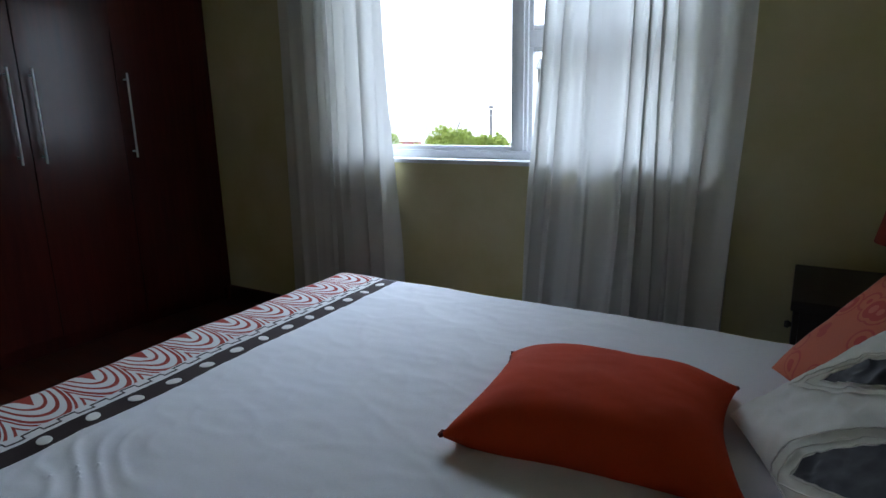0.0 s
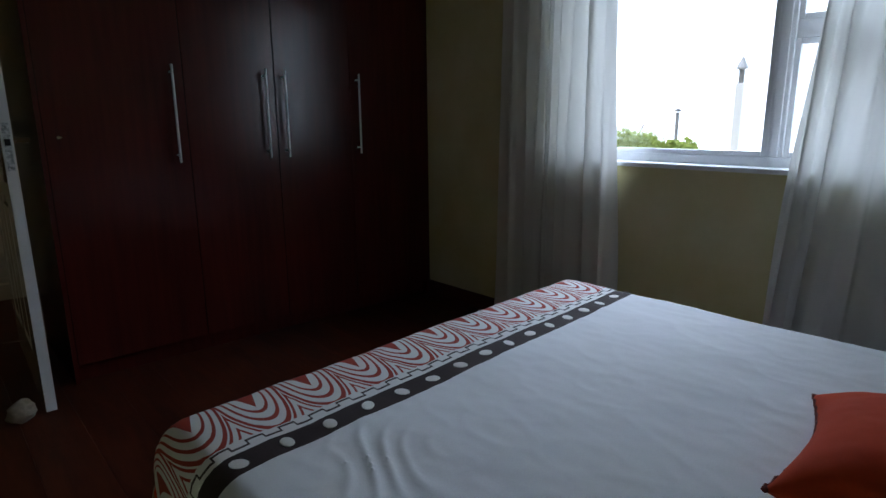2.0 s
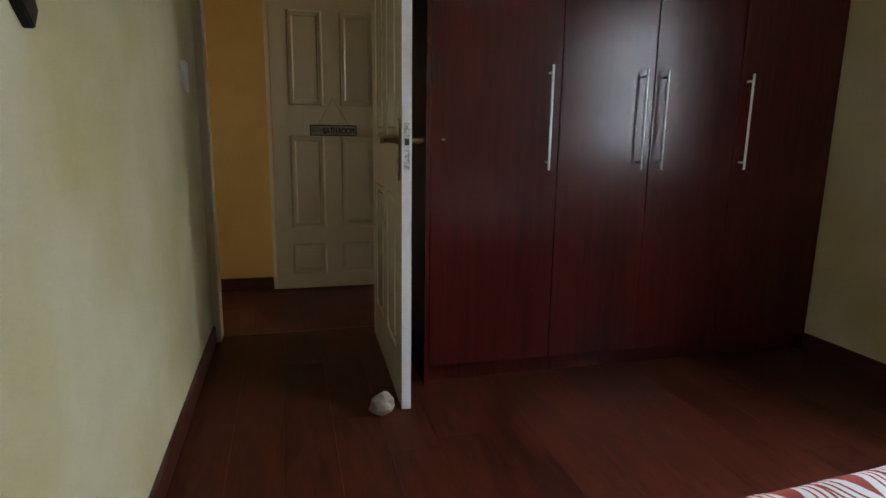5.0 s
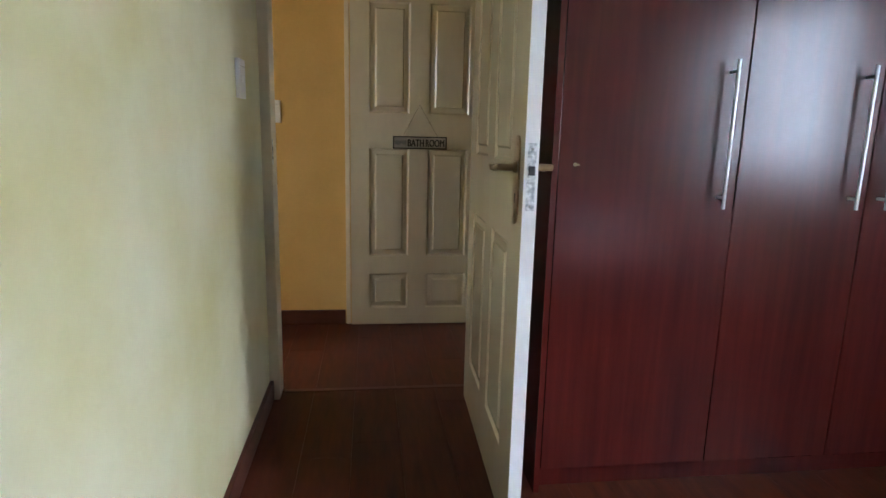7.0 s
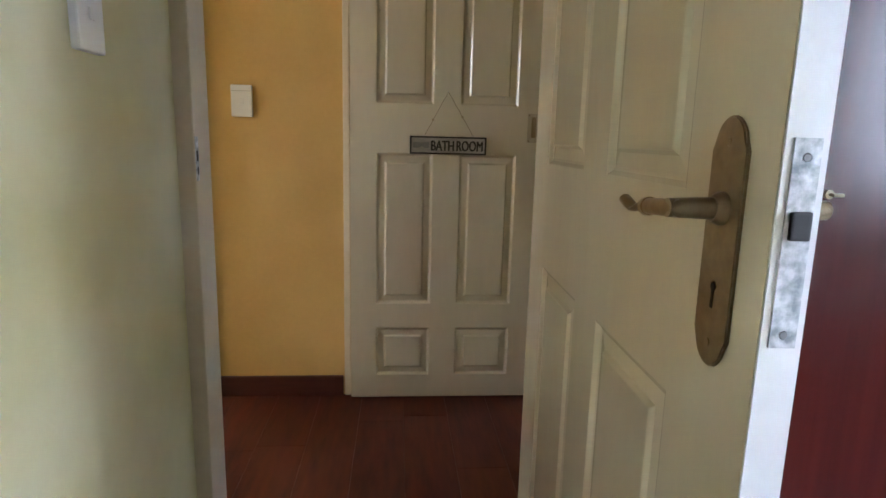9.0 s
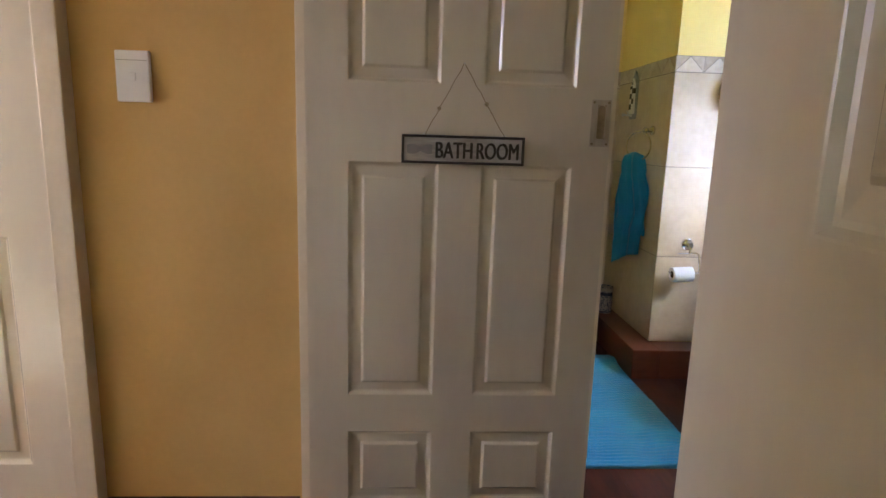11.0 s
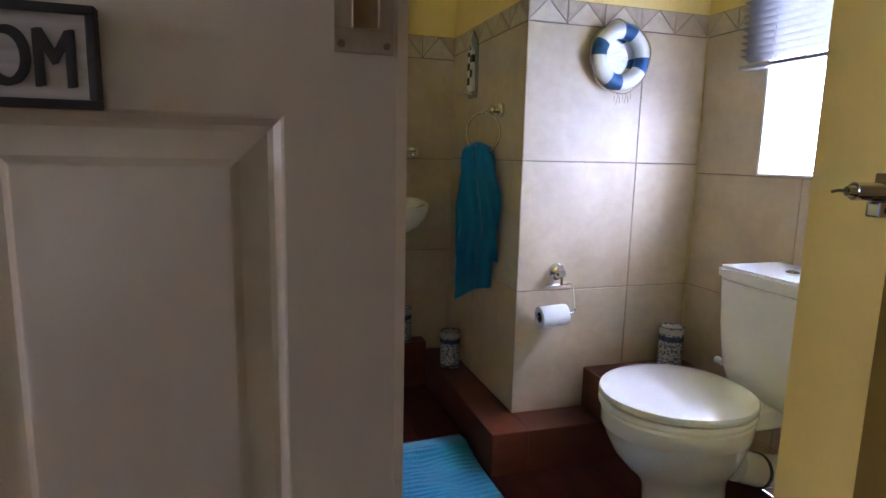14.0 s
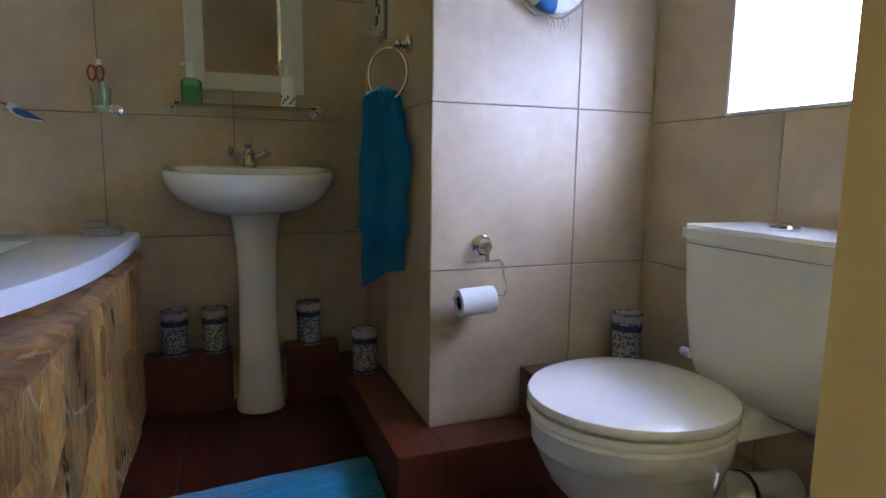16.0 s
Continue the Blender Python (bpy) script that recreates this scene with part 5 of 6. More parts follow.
# ---------------------------------------------------------------- bathroom: basin
def basin():
    cx, yw = 1.182, BYN
    s = thing("wash_basin", (cx, 7.18, 0), "white china wash basin on a tall pedestal", "basin")
    hw, dp, zr = 0.284, 0.43, 0.896

    def outline(a, k):
        c, q = math.cos(a), math.sin(a)
        x = cx + hw * k * math.copysign(abs(c) ** 0.85, c)
        if q < 0:
            y = yw - 0.15 - (dp - 0.15) * k * (abs(q) ** 0.92)
        else:
            y = yw - 0.15 + 0.146 * min(k, 1.0) * abs(q) ** 0.35
        return x, y

    b = bmesh.new()
    seg = 56
    lay = [(0.30, 0.742), (0.47, 0.746), (0.70, 0.766), (0.88, 0.806), (0.970, 0.850), (0.995, 0.874), (1.0, 0.886), (0.99, zr), (0.97, zr + 0.002), (0.90, zr - 0.001), (0.84, zr - 0.014), (0.74, 0.83), (0.5, 0.775), (0.25, 0.762), (0.06, 0.758)]
    rr = []
    for k, z in lay:
        rr.append([b.verts.new((*outline(2 * math.pi * i / seg, k), z)) for i in range(seg)])
    for a, c in zip(rr, rr[1:]):
        for i in range(seg):
            b.faces.new((a[i], a[(i + 1) % seg], c[(i + 1) % seg], c[i]))
    b.faces.new(rr[0][::-1])
    b.faces.new(rr[-1])
    for vt in b.verts:
        vt.co.z += (0.026 * (vt.co.y - yw + dp) / dp - 0.016) * min(max((vt.co.z - 0.76) / 0.1, 0), 1)
    part("bowl", b, M_CHINA, s, smooth=True)
    part("tap_ledge", box(cx - 0.16, cx + 0.16, yw - 0.13, yw - 0.004, 0.845, zr + 0.006, 0.012, seg=3), M_CHINA, s, smooth=True)
    ped = lathe([(0.090, 0.0), (0.092, 0.03), (0.082, 0.10), (0.073, 0.25), (0.070, 0.45), (0.074, 0.60), (0.084, 0.70), (0.098, 0.76)], at=(cx + 0.014, 7.245, 0.0), seg=36, sx=0.97, sy=0.85)
    part("pedestal", ped, M_CHINA, s, smooth=True)
    # Black disc on the china in place of the overflow's inner shade.
    part("overflow_hole_shade", lathe([(0.009, 0), (0.009, 0.001)], seg=16, m=pose(cx + 0.008, yw - 0.1335, 0.862, 90, 0, 0)), M_BLACK, s)
    part("drain", lathe([(0.022, 0), (0.022, 0.003), (0.014, 0.002)], at=(cx, yw - 0.22, 0.759), seg=20), M_CHROME, s, smooth=True)
    t = thing("basin_tap", (cx, yw - 0.07, zr), "chrome basin mixer with two cross-head handles", "tap")
    y, z = yw - 0.075, zr + 0.006
    body = lathe([(0.026, 0), (0.026, 0.008), (0.020, 0.018), (0.022, 0.040), (0.018, 0.055), (0.010, 0.066)], at=(cx, y, z), seg=24)
    tube([(cx, y, z + 0.030), (cx, y - 0.04, z + 0.042), (cx, y - 0.075, z + 0.034), (cx, y - 0.085, z + 0.014)], 0.0125, 14, bm=body)
    part("spout", body, M_CHROME, t, smooth=True)
    for q in (-1, 1):
        h = rod((cx, y, z + 0.03), (cx + q * 0.055, y, z + 0.052), 0.011, 0.009)
        ctr = Vector((cx + q * 0.062, y, z + 0.056))
        for a in range(4):
            ang = a * math.pi / 2 + 0.5
            dv = Vector((0.35 * math.cos(ang) * -q, math.cos(ang) * 0.7, math.sin(ang)))
            rod(ctr, ctr + dv * 0.022, 0.0045, 0.006, 10, h)
        lathe([(0.002, -0.012), (0.011, -0.006), (0.012, 0.006), (0.004, 0.012)], at=ctr, seg=14, bm=h)
        part("cross_handle", h, M_CHROME, t, smooth=True)
    w = thing("wall_valve", (cx, yw, 0.985), "small chrome plug hook on the beige tiles above the basin", "wall fitting")
    part("body", lathe([(0.014, 0), (0.014, 0.006), (0.010, 0.012), (0.013, 0.024), (0.006, 0.028)], seg=18, m=pose(cx, yw, 0.985, 90, 0, 0)), M_CHROME, w, smooth=True)


basin()


# ---------------------------------------------------------------- bathroom: mirror, shelf and bottles
def mirror():
    y1 = BYN - 0.0005
    m = thing("wall_mirror", (1.185, y1, 1.175), "tall mirror in a wide white painted wooden frame", "mirror")
    x0, x1, z0, z1, k = 0.982, 1.388, 1.176, 1.98, 0.062
    b = bmesh.new()
    box(x0, x0 + k, y1 - 0.026, y1, z0, z1, 0.005, b)
    box(x1 - k - 0.018, x1, y1 - 0.026, y1, z0, z1, 0.005, b)
    box(x0 + k, x1 - k - 0.018, y1 - 0.0255, y1, z0, z0 + k, 0.004, b)
    box(x0 + k, x1 - k - 0.018, y1 - 0.0255, y1, z1 - k, z1, 0.004, b)
    part("mirror_frame", b, M_WHITEWOOD, m)
    part("mirror_glass", box(x0 + k - 0.003, x1 - k - 0.015, y1 - 0.012, y1 - 0.008, z0 + k - 0.003, z1 - k + 0.003), M_MIRROR, m)
    s = thing("glass_shelf", (1.18, y1, 1.11), "narrow clear glass shelf on two chrome knobs", "shelf")
    part("shelf_glass", box(0.945, 1.418, 7.205, y1 - 0.004, 1.113, 1.119, 0.0015), M_SHELFGLASS, s)
    for x in (0.934, 1.430):
        part("knob", lathe([(0.024, 0), (0.024, 0.008), (0.014, 0.016), (0.014, 0.040), (0.022, 0.048), (0.020, 0.066), (0.006, 0.074)], seg=24, m=pose(x, y1, 1.113, 90, 0, 0)), M_CHROME, s, smooth=True)


mirror()


def pump_bottle(name, at, r, h, body_mat, label, spots=False, sx=1.2):
    b = thing(name, at, label, "soap bottle")
    part("bottle", lathe([(r * 0.96, 0), (r, 0.004), (r, h * 0.86), (r * 0.8, h * 0.95), (r * 0.34, h), (r * 0.34, h + 0.008)], at=at, seg=28, sx=sx), body_mat, b, smooth=True)
    top = lathe([(r * 0.42, h + 0.004), (r * 0.42, h + 0.018), (r * 0.16, h + 0.022), (r * 0.16, h + 0.042), (r * 0.40, h + 0.044), (r * 0.36, h + 0.054)], at=at, seg=18)
    tube([(at[0], at[1], at[2] + h + 0.049), (at[0] - 0.022, at[1] - 0.006, at[2] + h + 0.049), (at[0] - 0.030, at[1] - 0.008, at[2] + h + 0.043)], 0.0045, 8, bm=top)
    part("pump", top, M_PLASTIC, b, "white plastic pump", smooth=True)
    if spots:
        for i in range(9):
            a = -0.4 - i * 0.33
            z = 0.012 + 0.03 * ((i * 37) % 10) / 10
            m = Matrix.Translation((at[0] + r * sx * 1.004 * math.cos(a), at[1] + r * 1.004 * math.sin(a), at[2] + z)) @ Vector((math.cos(a), math.sin(a), 0)).to_track_quat("Z", "Y").to_matrix().to_4x4() @ pose(0, 0, 0, 0, 0, i * 70)
            part("leaf_mark", lathe([(0.007, 0), (0.0065, 0.0008)], seg=10, sx=1.0, sy=0.5, m=m), M_INK, b, "black leaf mark")


pump_bottle("soap_bottle", (1.000, 7.265, 1.1192), 0.027, 0.085, M_GREENSOAP, "square green liquid soap bottle with a white pump", sx=1.25)
pump_bottle("lotion_bottle", (1.325, 7.265, 1.1192), 0.024, 0.115, M_PLASTIC, "white lotion bottle with black leaf marks and a pump", True, sx=1.1)


def tumbler():
    at = Vector((0.722, 7.275, 1.075))
    h = thing("tumbler_holder", (0.722, BYN, 1.08), "chrome wall holder with a clear glass tumbler", "tumbler holder")
    part("wall_disc", lathe([(0.020, 0), (0.020, 0.006), (0.008, 0.012), (0.008, 0.05), (0.014, 0.056), (0.012, 0.066)], seg=20, m=pose(0.755, BYN, 1.092, 90, 0, 0)), M_CHROME, h, smooth=True)
    part("ring", tube([at + Vector((0.033 * math.cos(i * 0.3927), 0.033 * math.sin(i * 0.3927), 0.02)) for i in range(16)], 0.003, 8, True), M_CHROME, h, smooth=True)
    part("glass", lathe([(0.026, 0), (0.031, 0.085), (0.029, 0.085), (0.024, 0.004)], at=at, seg=24), M_SHELFGLASS, h, smooth=True)
    s = thing("scissors", (0.715, 7.275, 1.08), "scissors with red handles standing in the tumbler", "scissors")
    part("blades", prism([(-0.006, 0), (0.006, 0), (0.004, 0.10), (-0.004, 0.10)], 0.003, Matrix.Translation((0.716, 7.275, 1.080)) @ pose(0, 0, 0, 90, 6, 0)), M_STEEL, s)
    for q in (-1, 1):
        c = Vector((0.712 + q * 0.012, 7.272, 1.205))
        part("grip", tube([c + Vector((0.012 * math.cos(i * 0.5236), 0, 0.024 * math.sin(i * 0.5236))) for i in range(12)], 0.0042, 8, True), M_RED, s, "red plastic grip", smooth=True)
    t = thing("toothbrush", (0.735, 7.28, 1.08), "pale green toothbrush standing in the tumbler", "toothbrush")
    part("stem", tube([(0.735, 7.28, 1.08), (0.73, 7.28, 1.18), (0.722, 7.278, 1.245)], 0.0045), M_GREENSOAP, t, smooth=True)
    part("bristles", box(0.712, 0.724, 7.272, 7.284, 1.222, 1.250, 0.002), M_PLASTIC, t)


tumbler()


def bird(x, z, k, label):
    """A flat painted wooden sea bird hung on the wall."""
    y = BYN - 0.0005
    b = thing("wall_bird", (x, y, z), label, "wall ornament", "birds on the tiles")
    m = Matrix.Translation((x, y, z)) @ Matrix.Rotation(radians(90), 4, "X") @ Matrix.Diagonal((k, k, 1, 1))
    part("body", prism([(-0.045, 0.012), (-0.035, 0.026), (-0.018, 0.024), (0.0, 0.004), (0.06, -0.028), (0.056, -0.034), (0.0, -0.026), (-0.03, -0.010)], 0.010, m, 0.002), M_WHITEWOOD, b, "white painted body")
    part("wing", prism([(-0.028, 0.004), (-0.012, 0.010), (0.020, -0.004), (0.066, -0.031), (0.010, -0.022), (-0.018, -0.010)], 0.014, m, 0.002), M_NAVY, b, "navy painted wing")
    part("beak", rod(m @ Vector((-0.042, 0.018, 0.006)), m @ Vector((-0.066, 0.028, 0.006)), 0.003, 0.0008), M_INK, b, "black beak")


bird(0.482, 1.078, 1.0, "painted wooden sea bird with navy wing on the tiles")
bird(0.300, 1.078, 0.9, "smaller painted wooden sea bird on the tiles")


def lighthouse_hook():
    x, y, z = COLX - 0.001, 7.055, 1.36
    h = thing("lighthouse_hook", (x, y, z), "wooden lighthouse plaque with black bands and a coat hook", "wall hook")
    to = Matrix.Translation((x, y, z)) @ Matrix(((0, 0, -1, 0), (-1, 0, 0, 0), (0, 1, 0, 0), (0, 0, 0, 1)))
    part("plaque", prism([(-0.052, 0.01), (-0.04, -0.02), (0.04, -0.02), (0.052, 0.01), (0.048, 0.195), (0.0, 0.255), (-0.048, 0.195)], 0.010, to, 0.002), M_POST, h, "dark weathered back board")
    part("tower", prism([(-0.036, 0.01), (0.036, 0.01), (0.026, 0.17), (0.0, 0.215), (-0.026, 0.17)], 0.020, to, 0.002), M_WHITEWOOD, h, "white painted tower")
    for a, c in ((0.035, 0.065), (0.095, 0.125), (0.15, 0.168)):
        part("band", prism([(-0.031, a), (0.0, a), (0.0, c), (-0.029, c)], 0.0215, to), M_INK, h, "black painted band")
        part("band", prism([(0.0, a + 0.03), (0.030, a + 0.03), (0.028, c + 0.03), (0.0, c + 0.03)], 0.0213, to) if c < 0.15 else prism([(-0.01, 0.175), (0.01, 0.175), (0.0, 0.2)], 0.0213, to), M_INK, h, "black painted band")
    k = rod((x - 0.010, y, z + 0.0), (x - 0.060, y, z + 0.004), 0.006, 0.005)
    lathe([(0.003, -0.009), (0.009, -0.004), (0.009, 0.004), (0.003, 0.009)], at=(x - 0.062, y, z + 0.004), seg=12, bm=k)
    tube([(x - 0.03, y, z), (x - 0.036, y, z + 0.022), (x - 0.044, y, z + 0.026)], 0.004, 8, bm=k)
    part("hook", k, M_STEEL, h, "steel hook", smooth=True)


lighthouse_hook()


def towel_ring():
    kx, ky, kz = COLX - 0.0005, 6.742, 1.272
    r = thing("towel_ring", (kx, ky, kz), "chrome towel ring on the tiled column", "towel ring")
    part("rosette", lathe([(0.026, 0), (0.026, 0.010), (0.016, 0.016), (0.012, 0.032), (0.017, 0.040), (0.015, 0.052), (0.004, 0.056)], seg=24, m=pose(kx, ky, kz, 0, -90, 0)), M_CHROME, r, smooth=True)
    c = Vector((1.568, 6.775, 1.188))
    e = Vector((0.55, -0.83, 0)).normalized()
    pts = [c + 0.077 * (math.cos(i * math.pi / 18) * e + math.sin(i * math.pi / 18) * Vector((0, 0, 1))) for i in range(36)]
    part("ring", tube(pts, 0.0045, 10, True), M_CHROME, r, smooth=True)
    part("ring_eye", tube([(kx - 0.044, ky, kz), (1.575, 6.765, 1.270), (1.568, 6.775, 1.264)], 0.006), M_CHROME, r, smooth=True)
    t = thing("hand_towel", (1.555, 6.79, 1.12), "turquoise terry hand towel pulled through the ring", "towel")
    ax = Vector((0.62, -0.78, 0)).normalized()
    dn = Vector((ax.y, -ax.x, 0))

    def fall(back):
        ln = 0.41 if back else 0.57

        def f(u, v):
            s = 2 * u - 1
            wd = 0.052 + 0.030 * min(v * 2.6, 1) ** 0.7
            z = 1.128 + 0.012 * math.cos(s * 2.2) - ln * v + 0.035 * v * (s if not back else -s * 0.3)
            off = (0.018 + 0.018 * v) * (1 if back else -1)
            ph = s * 4.6 + 1.5 * wobble(v * 2, 3.0, 4.0 + back)
            fold = (0.016 * math.sin(ph) + 0.007 * math.sin(2.4 * ph)) * min(v * 4 + 0.3, 1)
            shift = (0.030 if back else -0.014) * min(v * 3, 1)
            p = Vector((1.556, 6.792, z)) + ax * (s * wd + shift) + dn * (off + fold)
            p += Vector((wobble(u * 6, v * 9, 1.0), wobble(u * 6, v * 9, 5.0), 0)) * 0.003
            p.x = min(p.x, COLX - 0.006)
            return tuple(p)
        return f

    for back in (False, True):
        f = fall(back)
        b = surf(f, 30, 40)
        r0 = bmesh.ops.solidify(b, geom=list(b.faces), thickness=0.005)
        part("fall", b, M_TEAL, t, smooth=True)
    top = surf(lambda u, v: tuple(Vector(fall(False)(u, 0.0)).lerp(Vector(fall(True)(u, 0.0)), v) + Vector((0, 0, 0.016 * math.sin(math.pi * v)))), 30, 8)
    part("loop", top, M_TEAL, t, smooth=True)


towel_ring()


def paper_holder():
    x, y, z = 1.785, COLY - 0.0005, 0.690
    h = thing("paper_holder", (x, y, z), "chrome toilet paper holder on the tiled column", "paper holder")
    part("rosette", lathe([(0.030, 0), (0.030, 0.008), (0.020, 0.014), (0.014, 0.030), (0.019, 0.038), (0.014, 0.048)], seg=28, m=pose(x, y, z, 90, 0, 0)), M_CHROME, h, smooth=True)
    pts = [(x - 0.062, y - 0.045, z - 0.042), (x + 0.040, y - 0.045, z - 0.040), (x + 0.047, y - 0.047, z - 0.048), (x + 0.050, y - 0.066, z - 0.130), (x + 0.044, y - 0.070, z - 0.138), (x - 0.105, y - 0.072, z - 0.146), (x - 0.112, y - 0.072, z - 0.130)]
    part("bar", tube(pts, 0.0038, 8), M_CHROME, h, smooth=True)
    part("neck", tube([(x, y - 0.040, z), (x, y - 0.046, z - 0.02), (x, y - 0.045, z - 0.042)], 0.006, 10), M_CHROME, h, smooth=True)
    r = thing("toilet_roll", (x - 0.035, y - 0.072, z - 0.14), "white toilet paper roll on the chrome bar", "toilet roll")
    m = Matrix.Translation((x - 0.095, y - 0.070, z - 0.150)) @ pose(0, 0, 0, 0, 90, 0) @ pose(0, 0, 0, 0, -3, 0)
    prof = [(0.020, 0.0), (0.0375, 0.0), (0.038, 0.002), (0.038, 0.102), (0.0375, 0.104), (0.020, 0.104), (0.020, 0.0)]

    def roll(u, v):
        r_, z_ = prof[min(round(v * 6), 6)]
        return tuple(m @ Vector((r_ * math.cos(2 * math.pi * u), r_ * math.sin(2 * math.pi * u), z_)))
    part("paper", surf(roll, 36, 6, wrap=True), M_PAPER, r, smooth=True)
    part("core", surf(lambda u, v: tuple(m @ Vector((0.0195 * math.cos(2 * math.pi * u), 0.0195 * math.sin(2 * math.pi * u), 0.001 + 0.102 * v))), 24, 2, wrap=True), M_ESPRESSO, r, "brown cardboard core", smooth=True)
    fl = surf(lambda u, v: tuple(m @ Vector((-0.0387 * math.cos(-0.9 + v * 1.2), -0.0387 * math.sin(-0.9 + v * 1.2), 0.003 + 0.098 * u + 0.012 * v * (0.5 - u)))), 6, 10)
    part("loose_sheet", fl, M_PAPER, r, smooth=True)


paper_holder()


def lifebuoy():
    c = Vector((1.977, COLY - 0.030, 1.456))
    l = thing("lifebuoy_mirror", (c.x, COLY, c.z), "small blue and white lifebuoy ornament round a mirror", "wall ornament")
    R, r = 0.087, 0.0265
    for i in range(8):
        a0 = i * math.pi / 4 + 0.52
        wide = 0.27
        if i % 2:
            s, e = a0 - wide, a0 + wide
        else:
            s, e = a0 - (math.pi / 4 - wide), a0 + (math.pi / 4 - wide)

        def f(u, v, s=s, e=e, k=r + (0.0008 if i % 2 else 0)):
            a, t = s + (e - s) * v, 2 * math.pi * u
            q = R + k * math.cos(t)
            return (c.x + q * math.cos(a), c.y + k * 0.9 * math.sin(t), c.z + q * math.sin(a))
        part("blue_band" if i % 2 else "white_arc", surf(f, 20, 8, wrap=True), M_NAVY if i % 2 else M_WHITEWOOD, l, "navy blue wrap" if i % 2 else "", smooth=True)
    part("mirror_glass", lathe([(0.078, 0), (0.078, 0.004)], seg=40, m=pose(c.x, COLY - 0.006, c.z, 90, 0, 0)), M_MIRROR, l)
    rp = [c + Vector(((R + 0.036) * math.cos(a), 0.004 - 0.008 * math.sin(a * 4), (R + 0.036 + 0.004 * math.sin(a * 8)) * math.sin(a))) for a in [2 * math.pi * i / 48 for i in range(48)]]
    part("rope", tube(rp, 0.0026, 6, True), M_ROPE, l, smooth=True)
    fr = bmesh.new()
    for i in range(7):
        a = -math.pi / 2 - 0.15 + i * 0.09
        p = c + Vector((0.126 * math.cos(a), 0, 0.126 * math.sin(a)))
        tube([p, p + Vector((0.010 * math.sin(i * 2.1), -0.006, -0.012)), p + Vector((0.016 * math.sin(i * 2.1), -0.003, -0.026 - 0.006 * (i % 3)))], 0.0012, 5, bm=fr)
    part("frayed_ends", fr, M_ROPE, l)


lifebuoy()


def china_cup(at):
    c = thing("china_beaker", at, "blue and white patterned china beaker standing on the ledge", "beaker", "china beakers")
    r, h = 0.045, 0.165
    part("beaker", lathe([(r, 0), (r, h), (r - 0.004, h + 0.001), (r - 0.006, h - 0.002), (r - 0.006, 0.02)], at=at, seg=32), M_BLUECHINA, c, smooth=True)
    for z0, z1, mt in ((h - 0.026, h - 0.006, M_SOAP), (h - 0.054, h - 0.034, M_CUPBLUE), (0.006, 0.013, M_CUPBLUE)):
        part("painted_ring", lathe([(r + 0.0004, z0), (r + 0.0006, (z0 + z1) / 2), (r + 0.0004, z1)], at=at, seg=32), mt, c, "slate blue painted ring" if mt is M_CUPBLUE else "", smooth=True)
    return c


base_cup = china_cup((0.905, 7.290, 0.2212))
for x, y, z, a in ((1.043, 7.290, 0.2212, 40), (1.385, 7.290, 0.2212, 110), (1.562, 7.085, 0.1553, 200), (2.250, 6.465, 0.3104, 290)):
    copy_thing(base_cup, pose(x, y, z, 0, 0, a))


# ---------------------------------------------------------------- bathroom: corner bath
def bath_edge(t, grow=0.0):
    """The front curve of the corner bath, t from the back wall (0) to the west wall (1)."""
    a = t * math.pi / 2
    cx, cy = -0.55, 7.29
    rx, ry = 1.355 + grow, 1.50 + grow
    return (cx + rx * max(math.cos(a), 0.0) ** 0.6, cy - ry * math.sin(a) ** 0.6)


def corner_bath():
    z = 0.672
    bt = thing("corner_bath", (0.1, 6.7, 0), "white acrylic corner bath with a broad rim", "bath")
    b = bmesh.new()
    n = 60
    corner = (BXW + 0.005, BYN - 0.005)

    def ring(k, zz):
        """A loop of the outline, shrunk towards the middle of the tub."""
        out = [bath_edge(i / n) for i in range(n + 1)] + [(corner[0], bath_edge(1.0)[1]), corner, (bath_edge(0.0)[0], corner[1])]
        mx, my = 0.06, 6.78
        return [b.verts.new((mx + (x - mx) * k, my + (y - my) * k, zz)) for x, y in out]

    def loft(rings):
        for a, c in zip(rings, rings[1:]):
            for i in range(len(a)):
                b.faces.new((a[i], a[(i + 1) % len(a)], c[(i + 1) % len(a)], c[i]))

    loft([ring(1.0, z - 0.050), ring(1.0, z - 0.012), ring(0.990, z - 0.002), ring(0.975, z), ring(0.64, z - 0.001), ring(0.60, z - 0.012)])
    part("rim", b, M_ACRYL, bt, smooth=True)
    b = bmesh.new()
    low = [ring(0.60, z - 0.012), ring(0.57, z - 0.04), ring(0.54, z - 0.10), ring(0.47, z - 0.28), ring(0.38, z - 0.38), ring(0.2, z - 0.42)]
    loft(low)
    b.faces.new(low[-1])
    part("tub", b, M_ACRYL, bt, smooth=True)
    part("drain", lathe([(0.03, 0), (0.03, 0.004), (0.02, 0.003)], at=(0.06, 6.78, z - 0.42), seg=20), M_CHROME, bt, "chrome drain", smooth=True)


corner_bath()


SX, SY0 = 0.805, 5.50                             # straight face of the bath surround


